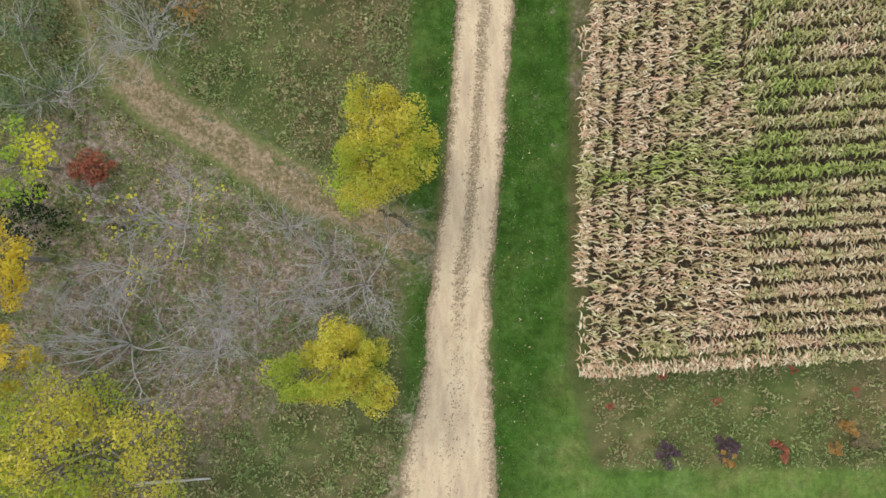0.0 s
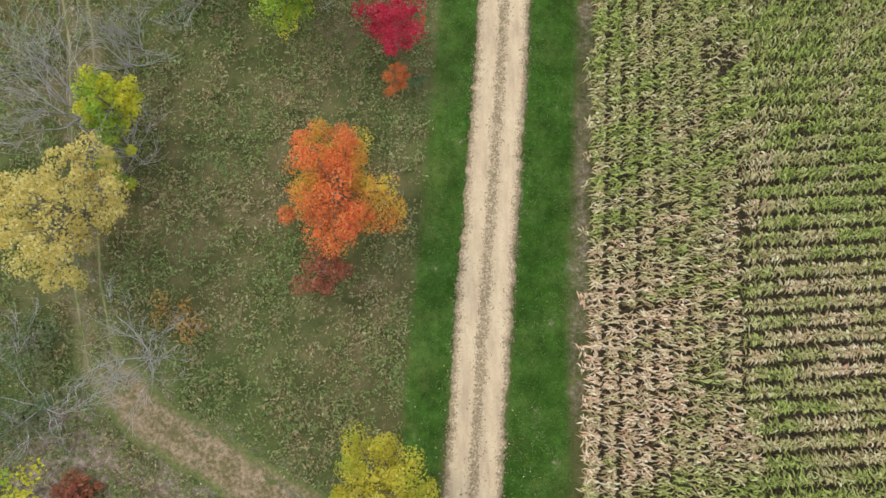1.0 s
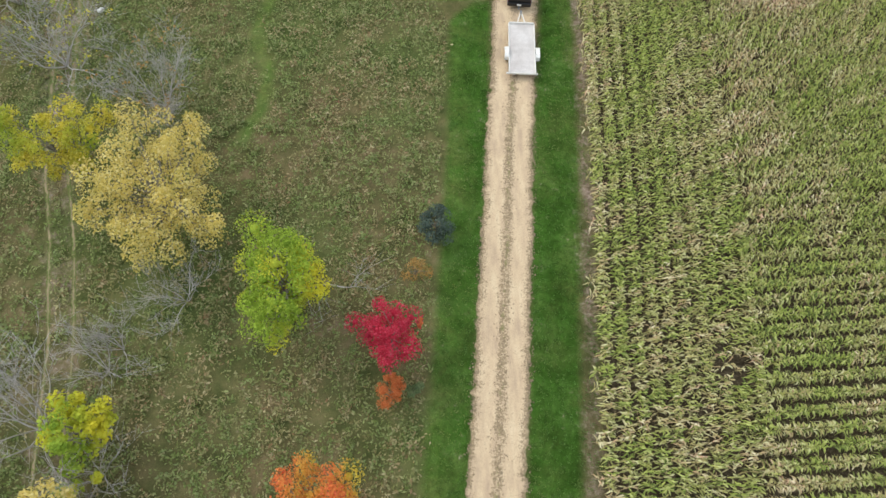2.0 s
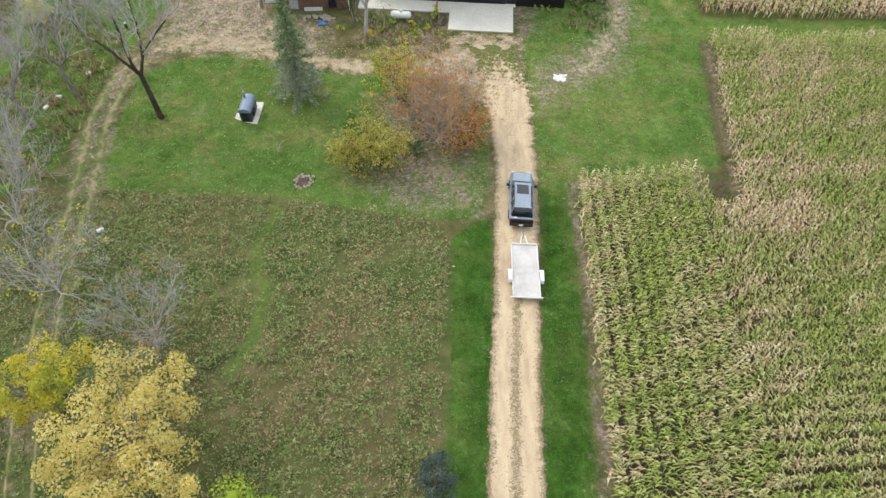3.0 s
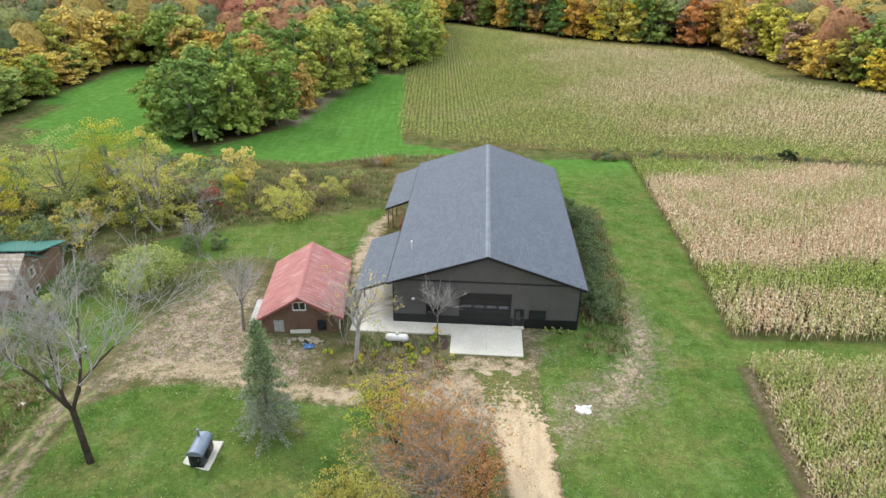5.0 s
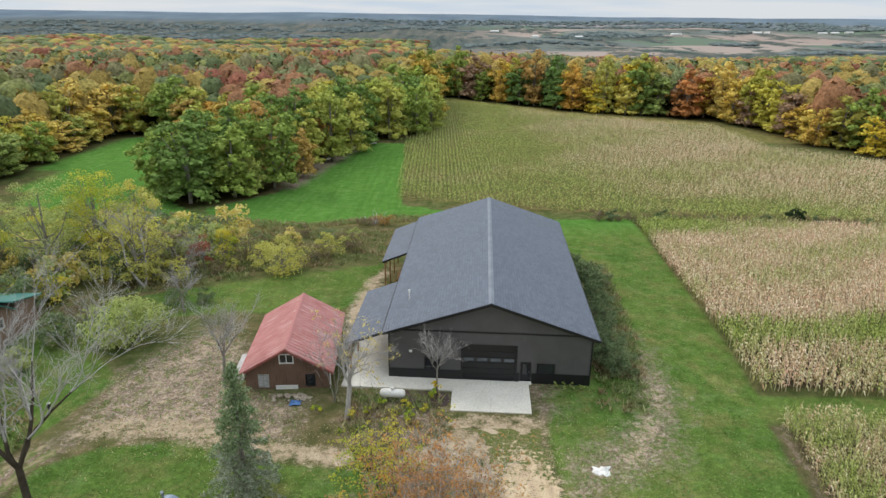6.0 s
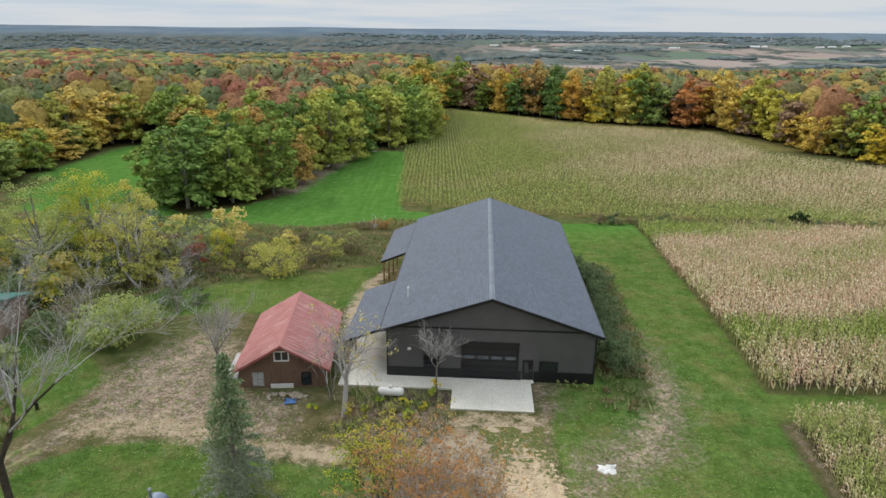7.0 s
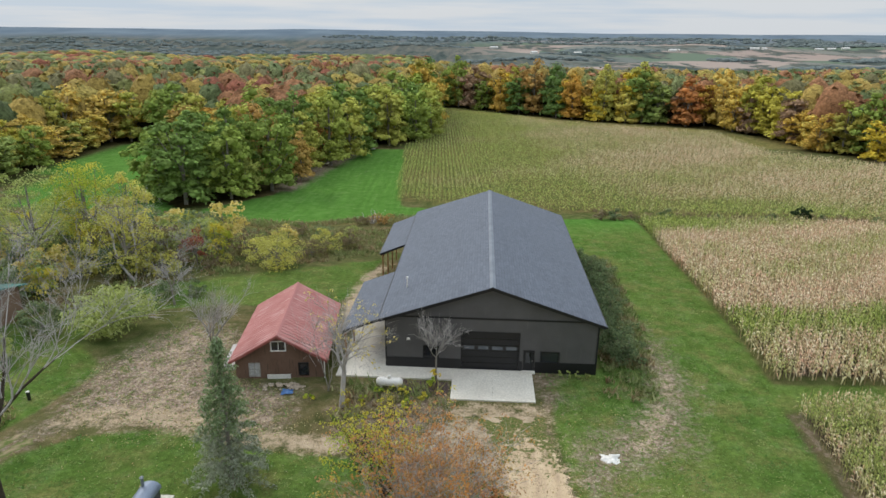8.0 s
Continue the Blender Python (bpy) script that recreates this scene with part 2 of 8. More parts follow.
def road_material():
    n = Nodes("gravel_road", 0.92)
    p = n.place()
    u = n.math("ABSOLUTE", n.math("SUBTRACT", n.attr("across").outputs["Fac"], 0.5))
    mid, fine, speck, tiny = n.noise(p, 0.7, 4.0), n.noise(p, 3.2, 5.0, 0.7), n.noise(p, 8.0, 4.0, 0.75), n.noise(p, 26.0, 3.0, 0.7)
    long_ = n.noise(n.stretch(p, (1.6, 0.35, 0.0), (0, 0, 0.06)), 1.0, 5.0, 0.65)
    sand = n.ramp(long_, (0.28, lin("a8927a")), (0.5, lin("c0a98a")), (0.75, lin("ceba9a")))
    sand = n.mix(0.6, sand, n.ramp(tiny, (0.3, 0.65), (0.65, 1.05)), "MULTIPLY")
    sand = n.mix(0.4, sand, n.ramp(speck, (0.32, 0.72), (0.5, 1.0)), "MULTIPLY")
    # loose gravel and dead grass lie thick in the middle and along the edges
    weedy = n.attr("weedy").outputs["Fac"]
    middle = n.math("MULTIPLY", n.ramp(u, (0.05, 0.24), (0.15, 0.0)), weedy)
    yard = n.ramp(n.math("MULTIPLY", n.add("ShaderNodeSeparateXYZ", Vector=p).outputs["Y"], 0.01), (0.7, 1.0), (0.78, 0.0))
    sides = n.math("MULTIPLY", n.ramp(u, (0.28, 0.0), (0.4, 0.2), (0.5, 0.5)), yard)
    patchy = n.math("MULTIPLY", n.math("SUBTRACT", n.math("ADD", long_, fine), 1.0), 0.45)
    dots = n.noise(p, 9.0, 4.0, 0.75)
    loose = n.math("ADD", n.math("ADD", n.math("ADD", middle, sides), dots), patchy)
    rubble = n.ramp(n.noise(p, 7.0, 2.0), (0.35, lin("6a5c48")), (0.5, lin("85735a")), (0.65, lin("9c8a70")))
    col = n.mix(n.ramp(loose, (0.64, 0.0), (0.72, 0.9)), sand, rubble)
    green = n.math("ADD", n.math("MULTIPLY", n.ramp(u, (0.0, 0.2), (0.08, 0.0)), weedy), n.math("ADD", n.math("MULTIPLY", fine, 0.6), n.math("MULTIPLY", mid, 0.4)))
    col = n.mix(n.ramp(green, (0.68, 0.0), (0.78, 0.6)), col, lin("6b6e40"))
    verge = n.math("ADD", n.math("MULTIPLY", n.ramp(u, (0.4, 0.0), (0.5, 0.45)), yard), n.math("ADD", n.math("MULTIPLY", dots, 0.5), n.math("MULTIPLY", fine, 0.5)))
    col = n.mix(n.ramp(verge, (0.7, 0.0), (0.86, 1.0)), col, n.ramp(speck, (0.32, lin("46562a")), (0.5, lin("626440")), (0.68, lin("857858"))))
    # grass and dead leaves creep over the lane's end
    ending = n.ramp(n.math("MULTIPLY", n.add("ShaderNodeSeparateXYZ", Vector=p).outputs["Y"], 0.01), (0.73, 0.0), (0.865, 0.36))
    creep = n.math("ADD", n.math("ADD", ending, n.math("MULTIPLY", u, n.math("MULTIPLY", ending, 0.7))), n.math("ADD", n.math("MULTIPLY", fine, 0.55), n.math("MULTIPLY", n.noise(p, 1.5, 4.0, 0.7), 0.45)))
    col = n.mix(n.ramp(creep, (0.68, 0.0), (0.76, 1.0)), col, n.ramp(n.noise(p, 5.0, 4.0, 0.7), (0.36, lin("3f5526")), (0.5, lin("5c6234")), (0.64, lin("7c6a50"))))
    n.bump(n.math("ADD", fine, n.math("MULTIPLY", tiny, 0.6)), 0.5, 0.03)
    return n.done(col)


def track_material():
    n = Nodes("earth_track", 0.95)
    p = n.place()
    u = n.attr("across").outputs["Fac"]
    mid, fine = n.noise(p, 0.8, 4.0), n.noise(p, 5.0, 4.0, 0.7)
    ruts = n.math("ABSOLUTE", n.math("SUBTRACT", n.math("ABSOLUTE", n.math("SUBTRACT", u, 0.5)), 0.24))
    f = n.math("ADD", n.ramp(ruts, (0.02, 0.8), (0.24, 0.3)), n.math("MULTIPLY", n.math("SUBTRACT", n.math("ADD", mid, fine), 1.0), 2.0))
    earth = n.ramp(fine, (0.3, lin("6e5c48")), (0.5, lin("8a765e")), (0.7, lin("a48e76")))
    turf = n.ramp(fine, (0.3, lin("524d30")), (0.55, lin("6e6345")), (0.75, lin("877659")))
    rim = n.ramp(n.math("ADD", n.math("ABSOLUTE", n.math("SUBTRACT", u, 0.5)), n.math("MULTIPLY", n.math("SUBTRACT", mid, 0.5), 0.35)), (0.2, 0.0), (0.4, 1.0))
    grass = n.ramp(fine, (0.3, lin("4b5430")), (0.55, lin("62663c")), (0.75, lin("787248")))
    worn = n.attr("weedy").outputs["Fac"]
    turf = n.mix(n.math("MULTIPLY", worn, n.math("SUBTRACT", 1.0, rim)), grass, turf)
    return n.done(n.mix(n.math("MULTIPLY", n.ramp(f, (0.2, 0.0), (0.9, 1.0)), n.math("MULTIPLY", n.math("ADD", n.math("MULTIPLY", worn, 0.5), 0.4), n.math("SUBTRACT", 1.0, rim))), turf, earth))


def rut_material():
    n = Nodes("wheel_rut_earth", 0.95)
    p = n.place()
    fine, mid = n.noise(p, 4.0, 5.0, 0.75), n.noise(p, 0.9, 4.0)
    earth = n.ramp(fine, (0.3, lin("75654f")), (0.5, lin("948269")), (0.7, lin("b09d84")))
    grass = n.ramp(n.noise(p, 9.0, 3.0, 0.7), (0.3, lin("465228")), (0.7, lin("6c7442")))
    side = n.math("ABSOLUTE", n.math("SUBTRACT", n.attr("across").outputs["Fac"], 0.5))
    f = n.math("ADD", n.math("MULTIPLY", side, 0.7), n.math("MULTIPLY", n.math("ADD", fine, mid), 0.5))
    n.bump(fine, 0.5, 0.03)
    return n.done(n.mix(n.ramp(f, (0.45, 0.0), (0.63, 1.0)), earth, grass))


def shingle_material():
    n = Nodes("charcoal_shingles", 0.62)
    v = n.coord("UV")
    br = n.add("ShaderNodeTexBrick", Vector=v, Scale=1.0)
    br.inputs["Color1"].default_value, br.inputs["Color2"].default_value, br.inputs["Mortar"].default_value = lin("4e545e"), lin("5c626d"), lin("3c4149")
    for k, val in (("Brick Width", 0.5), ("Row Height", 0.28), ("Mortar Size", 0.016), ("Bias", 0.0)):
        br.inputs[k].default_value = val
    col = n.mix(0.35, br.outputs["Color"], n.ramp(n.noise(v, 0.25, 4.0), (0.3, 0.75), (0.7, 1.05)), "MULTIPLY")
    n.bump(n.mix(1.0, br.outputs["Fac"], (1, 1, 1, 1), "MULTIPLY"), 0.4, -0.02)
    return n.done(col)


def ribbed_material(name, c1, c2, c3, rough=0.45, metal=0.0, wear=0.5, streak=(0.35, 3.0, 3.0), rib=None):
    """Painted sheet metal or boards with streaks of wear along the fall."""
    n = Nodes(name, rough, metal)
    v = n.coord("UV")
    s = n.noise(n.stretch(v, streak), 1.0, 5.0, 0.6)
    base = n.ramp(n.noise(v, 0.6, 4.0), (0.3, lin(c1)), (0.7, lin(c2)))
    col = n.mix(n.ramp(s, (wear, 0.0), (wear + 0.14, 1.0)), base, lin(c3))
    g = n.noise(v, 9.0, 3.0)
    col = n.mix(0.4, col, n.ramp(g, (0.3, 0.7), (0.7, 1.0)), "MULTIPLY")
    if rib:
        w = n.add("ShaderNodeTexWave", Vector=v, Scale=rib)
        w.wave_profile = "SAW"
        n.bump(w.outputs["Fac"], 0.5, 0.02)
    else:
        n.bump(g, 0.2, 0.01)
    return n.done(col)


def glass_material(name, tint):
    n = Nodes(name, 0.06)
    n.b.inputs["Specular IOR Level"].default_value = 0.8
    return n.done(n.ramp(n.noise(n.coord(), 0.8), (0.3, lin(tint)), (0.8, lin("2b3036"))))


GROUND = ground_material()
ROAD = road_material()
TRACK = track_material()
RUT = rut_material()
BARK = plain("grey_bark", "7a746a", "9a9388", 1.2, 0.95, fine=14, bump=0.6, dist=0.02)
DARK_BARK = plain("dark_bark", "686156", "867f74", 1.2, 0.95, fine=14, bump=0.6, dist=0.02)
PALE_BARK = plain("pale_bark", "a49e98", "c4beb8", 1.2, 0.95, fine=14, bump=0.6, dist=0.02)
DARK_BARK = plain("dark_bark", "3c352c", "5a5145", 1.2, 0.95, fine=14, bump=0.6, dist=0.02)
CONCRETE = plain("concrete", "cfc8ba", "ded8ca", 0.35, 0.9, fine=6, bump=0.15)
SIDING = ribbed_material("charcoal_siding", "4c4a49", "545251", "5c5a58", 0.5, 0.0, 0.62, (4.0, 0.3, 1.0))
BLACK = plain("black_trim", "141416", "1d1d20", 0.5, 0.45, fine=5, bump=0.1)
SHINGLE = shingle_material()
RIDGE = plain("ridge_shingle", "6a7078", "7c8289", 0.6, 0.6, fine=8)
GLASS = glass_material("dark_glass", "15181b")
RED_ROOF = ribbed_material("red_metal_roof", "a86c66", "bc8882", "d2b4ac", 0.8, 0.0, 0.55, (4.0, 0.35, 1.0))
BARN_WOOD = ribbed_material("brown_board", "644e40", "745e50", "423832", 0.85, 0.0, 0.56, (6.0, 0.5, 1.0))
OLD_ROOF = ribbed_material("rusty_sheet_roof", "a08f7c", "8c7864", "d0c8bc", 0.6, 0.1, 0.5, (0.12, 2.6, 1.0))
TEAL = ribbed_material("green_metal_roof", "2e6b62", "3a7a70", "6d988f", 0.45, 0.1, 0.66, (5.0, 0.4, 1.0))
LOG_WALL = ribbed_material("weathered_siding", "7d6656", "927a68", "5d4c40", 0.9, 0.0, 0.58, (0.6, 6.0, 1.0))
WHITE = plain("white_paint", "d8d4cc", "e6e2da", 0.8, 0.45, fine=9, bump=0.1)
DECK = plain("worn_white_deck", "b8b0aa", "cec8c2", 1.1, 0.8, fine=16, bump=0.05)
STEEL = plain("galvanised_steel", "8a8d90", "a3a6a8", 1.0, 0.4, 0.7, fine=12)
CAR_PAINT = plain("silver_grey_paint", "8a929c", "969ea8", 0.3, 0.3, 0.2, fine=60, bump=0.02)
RUBBER = plain("black_rubber", "17171a", "232326", 1.0, 0.8)
STONE = plain("field_stone", "8e8070", "bcae9a", 2.0, 0.9, fine=9, bump=0.5, dist=0.02)
GRAVEL = plain("brown_gravel", "7a6a56", "9a8870", 3.0, 0.95, fine=12, bump=0.3)
WOOD = plain("cut_wood", "8a6542", "b08a60", 2.0, 0.85, fine=12)
BLUE_TARP = plain("blue_tarp", "345c90", "4e78aa", 2.0, 0.5)
MULCH = plain("dark_mulch", "4a3f3a", "6b5d56", 1.2, 0.95, fine=7, bump=0.7, dist=0.04)
CORN = attr_leafy("corn_leaves", ("606e3a", "92a04c", "b6bc70", "748442", "a4ac5a"), ("a48c6c", "dac6a2", "e8dabc", "d6aa8e", "c2a684"), 0.2)
WEEDS = attr_leafy("weed_blades", ("6c7c46", "808d52", "5e6c38", "98a06a", "768454"), ("96845f", "ac9c78", "7e6a4c", "bcae8a", "88664e"), 0.3)
LITTER = leafy("fallen_leaf", ("b8a472", "a08858", "c8b686", "8a7450", "d4c89c"), glow=0.1)
YELLOW = leafy("yellow_leaves", ("ccbc40", "dccc50", "e8d86c", "c0b844"), ("9cac3e", "b0ba4a"), 0.5, 0.3, 0.5)
GOLD = leafy("golden_leaves", ("dcc03a", "e6cc48", "ecd45c", "d2b638"), ("b8b236", "a8aa3a"), 0.56, 0.3)
LIME = leafy("lime_leaves", ("8fa83a", "a0b844", "b2c652", "7f9a34"), ("d8cc3c", "e2d84a"), 0.5, 0.25)
STRAW = leafy("straw_yellow_leaves", ("dcc870", "e8d684", "ceb862", "f0e2a0"), ("c8bc6a", "d4c87a"), 0.6, 0.4, 0.5)
ORANGE = leafy("orange_leaves", ("e07a48", "ea8c50", "ee9e5a", "d86a4a"), ("d4b848", "c4ae40", "dcc656"), 0.53, 0.2)
RED = leafy("crimson_leaves", ("c23248", "d04458", "b02a3e", "da566a"), ("d0504a", "c44640"), 0.62, 0.4)
SALMON = leafy("salmon_leaves", ("d88450", "e29862", "d07444"), glow=0.5)
RUST = leafy("rust_leaves", ("a0604a", "b27058", "905040", "bd8062"))
TAN = leafy("tan_leaves", ("b08a50", "c29c60", "a07a44"))
JUNIPER = leafy("juniper_needles", ("4a564c", "58665a", "3e4a40"), glow=0.1)
SPRUCE = leafy("spruce_needles", ("74865a", "849668", "66784c", "96a67e"), glow=0.3)
GREY_SPRUCE = leafy("grey_spruce_twigs", ("8e947c", "9ea48c", "7e866c", "acb09c"), glow=0.3)
OLIVE = leafy("olive_leaves", ("b4ae58", "c4bc64", "a4a052", "d0c870"), ("cc9e4c", "d8ac58"), 0.6, 0.4, 0.5)
WILLOW = leafy("willow_leaves", ("a4ae62", "b4be72", "949f56", "c2ca84"), glow=0.45)
SHRUB = leafy("shrub_leaves", ("6e8056", "7e9062", "8e9c70", "627452"), ("8e8a66", "9e9876"), 0.56, 0.3, 0.5)
BRIAR = leafy("briar_leaves", ("85735a", "958468", "75644e", "a09076"), ("80804e", "8e8e54"), 0.52, 0.4)
FOREST = tree_leafy("autumn_wood_leaves", ("8a9a4c", "d8c04a", "7a8e48", "c8a650", "a8a64c", "b89458", "86984a", "dcc650", "c08450", "bcb04c", "6c8648", "c8a850", "a8a04e", "a0846a", "ca9e4c", "98a64c", "90a04e", "c0b650"))
GREENWOOD = tree_leafy("green_wood_leaves", ("98a852", "8a9c4c", "a6ae56", "7a924c", "b2b258", "8ea04e"))
GOLDWOOD = tree_leafy("golden_wood_leaves", ("d8bc60", "ccbe62", "b6b25c", "e0c868", "c4a45e", "a8ae5c", "96a45a", "d4b864"))
PLUM = leafy("plum_leaves", ("64505a", "745c64", "564650"))
ROSY = leafy("rosy_brown_leaves", ("b0825c", "c09468", "a07250", "ccaa84"), ("c88a4c", "d49c5a"), 0.52, 0.5)
RUSTY = leafy("rusty_orange_leaves", ("c88c5c", "d49c68", "b8785a", "daac74"), ("a09648", "b0a454"), 0.58, 0.5)
OLIVE_Y = leafy("olive_yellow_leaves", ("bebc62", "cecb70", "acaa54", "dad684"), ("dace62", "e6da76"), 0.56, 0.3, 0.5)
DARKSHRUB = leafy("dark_green_leaves", ("2f4026", "3a4c2e", "26361f"))
GRASS = attr_leafy("grass_blades", ("5a7a3c", "668646", "4f7036", "749250"), ("8a9458", "98a066", "7c8a50"), 0.4)


# ---- the lie of the land ----
LAND_Y = (-3000, -60, 0, 20, 30, 42, 55, 62, 70, 80, 86, 100, 112, 130, 150, 168, 232, 390, 700, 1300, 2200, 3000, 3700, 4350, 4800)
LAND_Z = (0, 0, 0, -.4, -.85, -1.4, -2.8, -3.7, -4.45, -5.15, -5.52, -5.66, -6.4, -8, -9.7, -11.6, -14, -17, -30, -62, -78, -66, -40, 14, 5)


def land(x, y):
    """The ground's height at x, y (numbers or arrays)."""
    x, y = np.asarray(x, float), np.asarray(y, float)
    z = np.interp(y, LAND_Y, LAND_Z)
    near = np.clip((y - 300) / 900, 0, 1)
    z = z + near * (11 * np.sin(x / 310 + 1.2) * np.cos(y / 420 + x / 900) + 6 * np.sin(x / 133 + y / 210) + 3 * np.sin(x / 71 - y / 150)) * np.clip((4500 - y) / 1200, 0.12, 1)
    ridge = np.clip((y - 3400) / 700, 0, 1)
    z = z + ridge * (3 * np.sin(x / 520 + 2) + 1.5 * np.sin(x / 190))
    z = z + 0.06 * np.sin(x * 0.9 + 0.4 * y) * np.sin(y * 0.53 - x * 0.21) * np.clip((np.abs(x - 4) - 8) / 20, 0, 1)
    return z


def land1(x, y):
    return float(land(x, y))


def inside(px, py, poly):
    """Signed distance to a polygon's outline, positive inside."""
    p = np.asarray(poly, float)
    d = np.full(px.shape, 1e9)
    odd = np.zeros(px.shape, bool)
    for (x0, y0), (x1, y1) in zip(p, np.roll(p, -1, 0)):
        ex, ey = x1 - x0, y1 - y0
        t = np.clip(((px - x0) * ex + (py - y0) * ey) / (ex * ex + ey * ey), 0, 1)
        d = np.minimum(d, np.hypot(px - x0 - t * ex, py - y0 - t * ey))
        cross = (y0 > py) != (y1 > py)
        with np.errstate(divide="ignore", invalid="ignore"):
            odd ^= cross & (px < (x1 - x0) * (py - y0) / (y1 - y0 if y1 != y0 else 1e-9) + x0)
    return np.where(odd, d, -d)


def soft(d, w):
    return np.clip(0.5 + d / (2 * w), 0, 1)


def near_line(px, py, line):
    d = np.full(px.shape, 1e9)
    for (x0, y0), (x1, y1) in zip(line, line[1:]):
        ex, ey = x1 - x0, y1 - y0
        t = np.clip(((px - x0) * ex + (py - y0) * ey) / (ex * ex + ey * ey), 0, 1)
        d = np.minimum(d, np.hypot(px - x0 - t * ex, py - y0 - t * ey))
    return d


def mesh_from(name, verts, faces, material=None, smooth=False):
    me = bpy.data.meshes.new(name)
    me.from_pydata([tuple(v) for v in verts], [], [tuple(f) for f in faces])
    if smooth:
        me.polygons.foreach_set("use_smooth", [True] * len(me.polygons))
    if material:
        me.materials.append(material)
    return me


def fast_mesh(name, co, quads=None, tris=None, material=None, dry=None):
    """A mesh from arrays: points, quads and triangles, with a dryness for each point."""
    me = bpy.data.meshes.new(name)
    q = np.zeros((0, 4), int) if quads is None else quads
    t = np.zeros((0, 3), int) if tris is None else tris
    loops = np.concatenate([q.ravel(), t.ravel()])
    start = np.concatenate([np.arange(len(q)) * 4, len(q) * 4 + np.arange(len(t)) * 3])
    me.vertices.add(len(co))
    me.vertices.foreach_set("co", np.ascontiguousarray(co, np.float32).ravel())
    me.loops.add(len(loops))
    me.loops.foreach_set("vertex_index", loops.astype(np.int32))
    me.polygons.add(len(start))
    me.polygons.foreach_set("loop_start", start.astype(np.int32))
    if dry is not None:
        a = me.attributes.new("dry", "FLOAT", "POINT")
        a.data.foreach_set("value", np.ascontiguousarray(dry, np.float32))
    me.update(calc_edges=True)
    me.validate()
    if material:
        me.materials.append(material)
    return me


# outlines on the plan
CORN_A = [(7.9, -6.8), (8.1, 14), (9.3, 32), (10.3, 47), (11.1, 64.3), (21.6, 65.6), (22.0, 61.5), (24.2, 61.5), (25.2, 66), (28.2, 86.2), (64, 86.2), (60, 60), (44, 30), (31, 5), (28, -6.5)]
CORN_C = [(28.8, 90.8), (36.0, 155.5), (100, 149), (64, 90.2)]
CORN_D = [(-10.5, 176), (-13, 253), (-4, 288), (-3, 372), (28, 352), (44, 329), (81, 306), (106, 296), (105, 248), (127, 226), (190, 205), (190, 152), (80, 157), (24, 166)]
LAWNS = [
    [(-13.6, 62.6), (-12.4, 62.2), (-13.4, 56), (-12.0, 52.5), (-11.9, 49), (-13.4, 45), (-14.4, 45.3), (-13.2, 49), (-13.2, 52.5), (-14.6, 56)],
    [(-2.0, -30), (-2.0, 8), (-1.7, 12), (-1.0, 20), (-0.2, 30), (0.3, 39), (0.7, 46), (0.9, 58), (3, 60), (4.2, 60), (3.6, 47), (1.2, 14), (-0.6, -2), (-1.2, -30)],
    [(3.2, -30), (3.2, 0), (4.4, 14), (6.8, 47), (8.2, 60), (8.6, 84), (10, 92), (14.3, 93), (16.5, 128), (19, 158), (-9, 172), (-13, 253), (-31, 256), (-37, 225), (-38, 182), (-49, 166), (-44, 157), (-26, 150),
     (-9, 160), (10, 158), (36, 160), (36, 155.5), (28.6, 90.6), (80, 90), (80, 86.4), (27.6, 86.4), (24.6, 66.5), (11.0, 65), (10.0, 47), (8.8, 32), (7.6, 14), (7.4, -7), (9, -12.6), (40, -12.6), (40, -30)],
    [(-28.5, 63), (-13.5, 62.3), (-1, 60), (3.4, 60), (4.2, 66), (3.9, 76), (-6, 79.3), (-13, 80), (-21, 83), (-27, 81.5), (-30, 79), (-29.5, 68)],
    [(-40, 60), (-33, 64), (-33, 82), (-30, 92), (-36, 98), (-31, 106), (-24, 108), (-14, 106), (-10, 112), (-8.6, 128), (-20, 122), (-36, 114), (-48, 96)],
    [(-70, 186), (-46, 158), (-60, 150), (-90, 170), (-104, 207), (-111, 251), (-104, 261), (-72, 240), (-62, 205)],
]
DIRTS = [
    [(4.0, 75), (8.4, 75), (8.1, 87.2), (0.8, 87.3), (0.2, 84), (-4, 81.8), (-4, 79.5), (0, 79)],
    [(-6, 79.3), (-6.4, 82), (-13, 83), (-21, 86.5), (-29, 86), (-30, 83), (-21, 83), (-13, 80.2)],
    [(-9.4, 94), (-9.2, 106), (-8.4, 114), (-7.2, 127), (-10.2, 122), (-11.5, 108), (-10.8, 100)],
    [(-30, 83), (-21, 83), (-13, 82), (-13, 88), (-19, 90), (-20, 99), (-25, 102), (-30, 92)],
    [(8.2, 74), (9.6, 76), (9.0, 86), (8, 87)],
    [(14, 79.5), (16.5, 81), (20.5, 90), (20, 97), (18.5, 96), (17.5, 88), (13, 81)],
    [(-4.0, -16), (-1.2, -16), (-0.9, -8), (-1.7, -8.6), (-2.9, -11.2)],
]
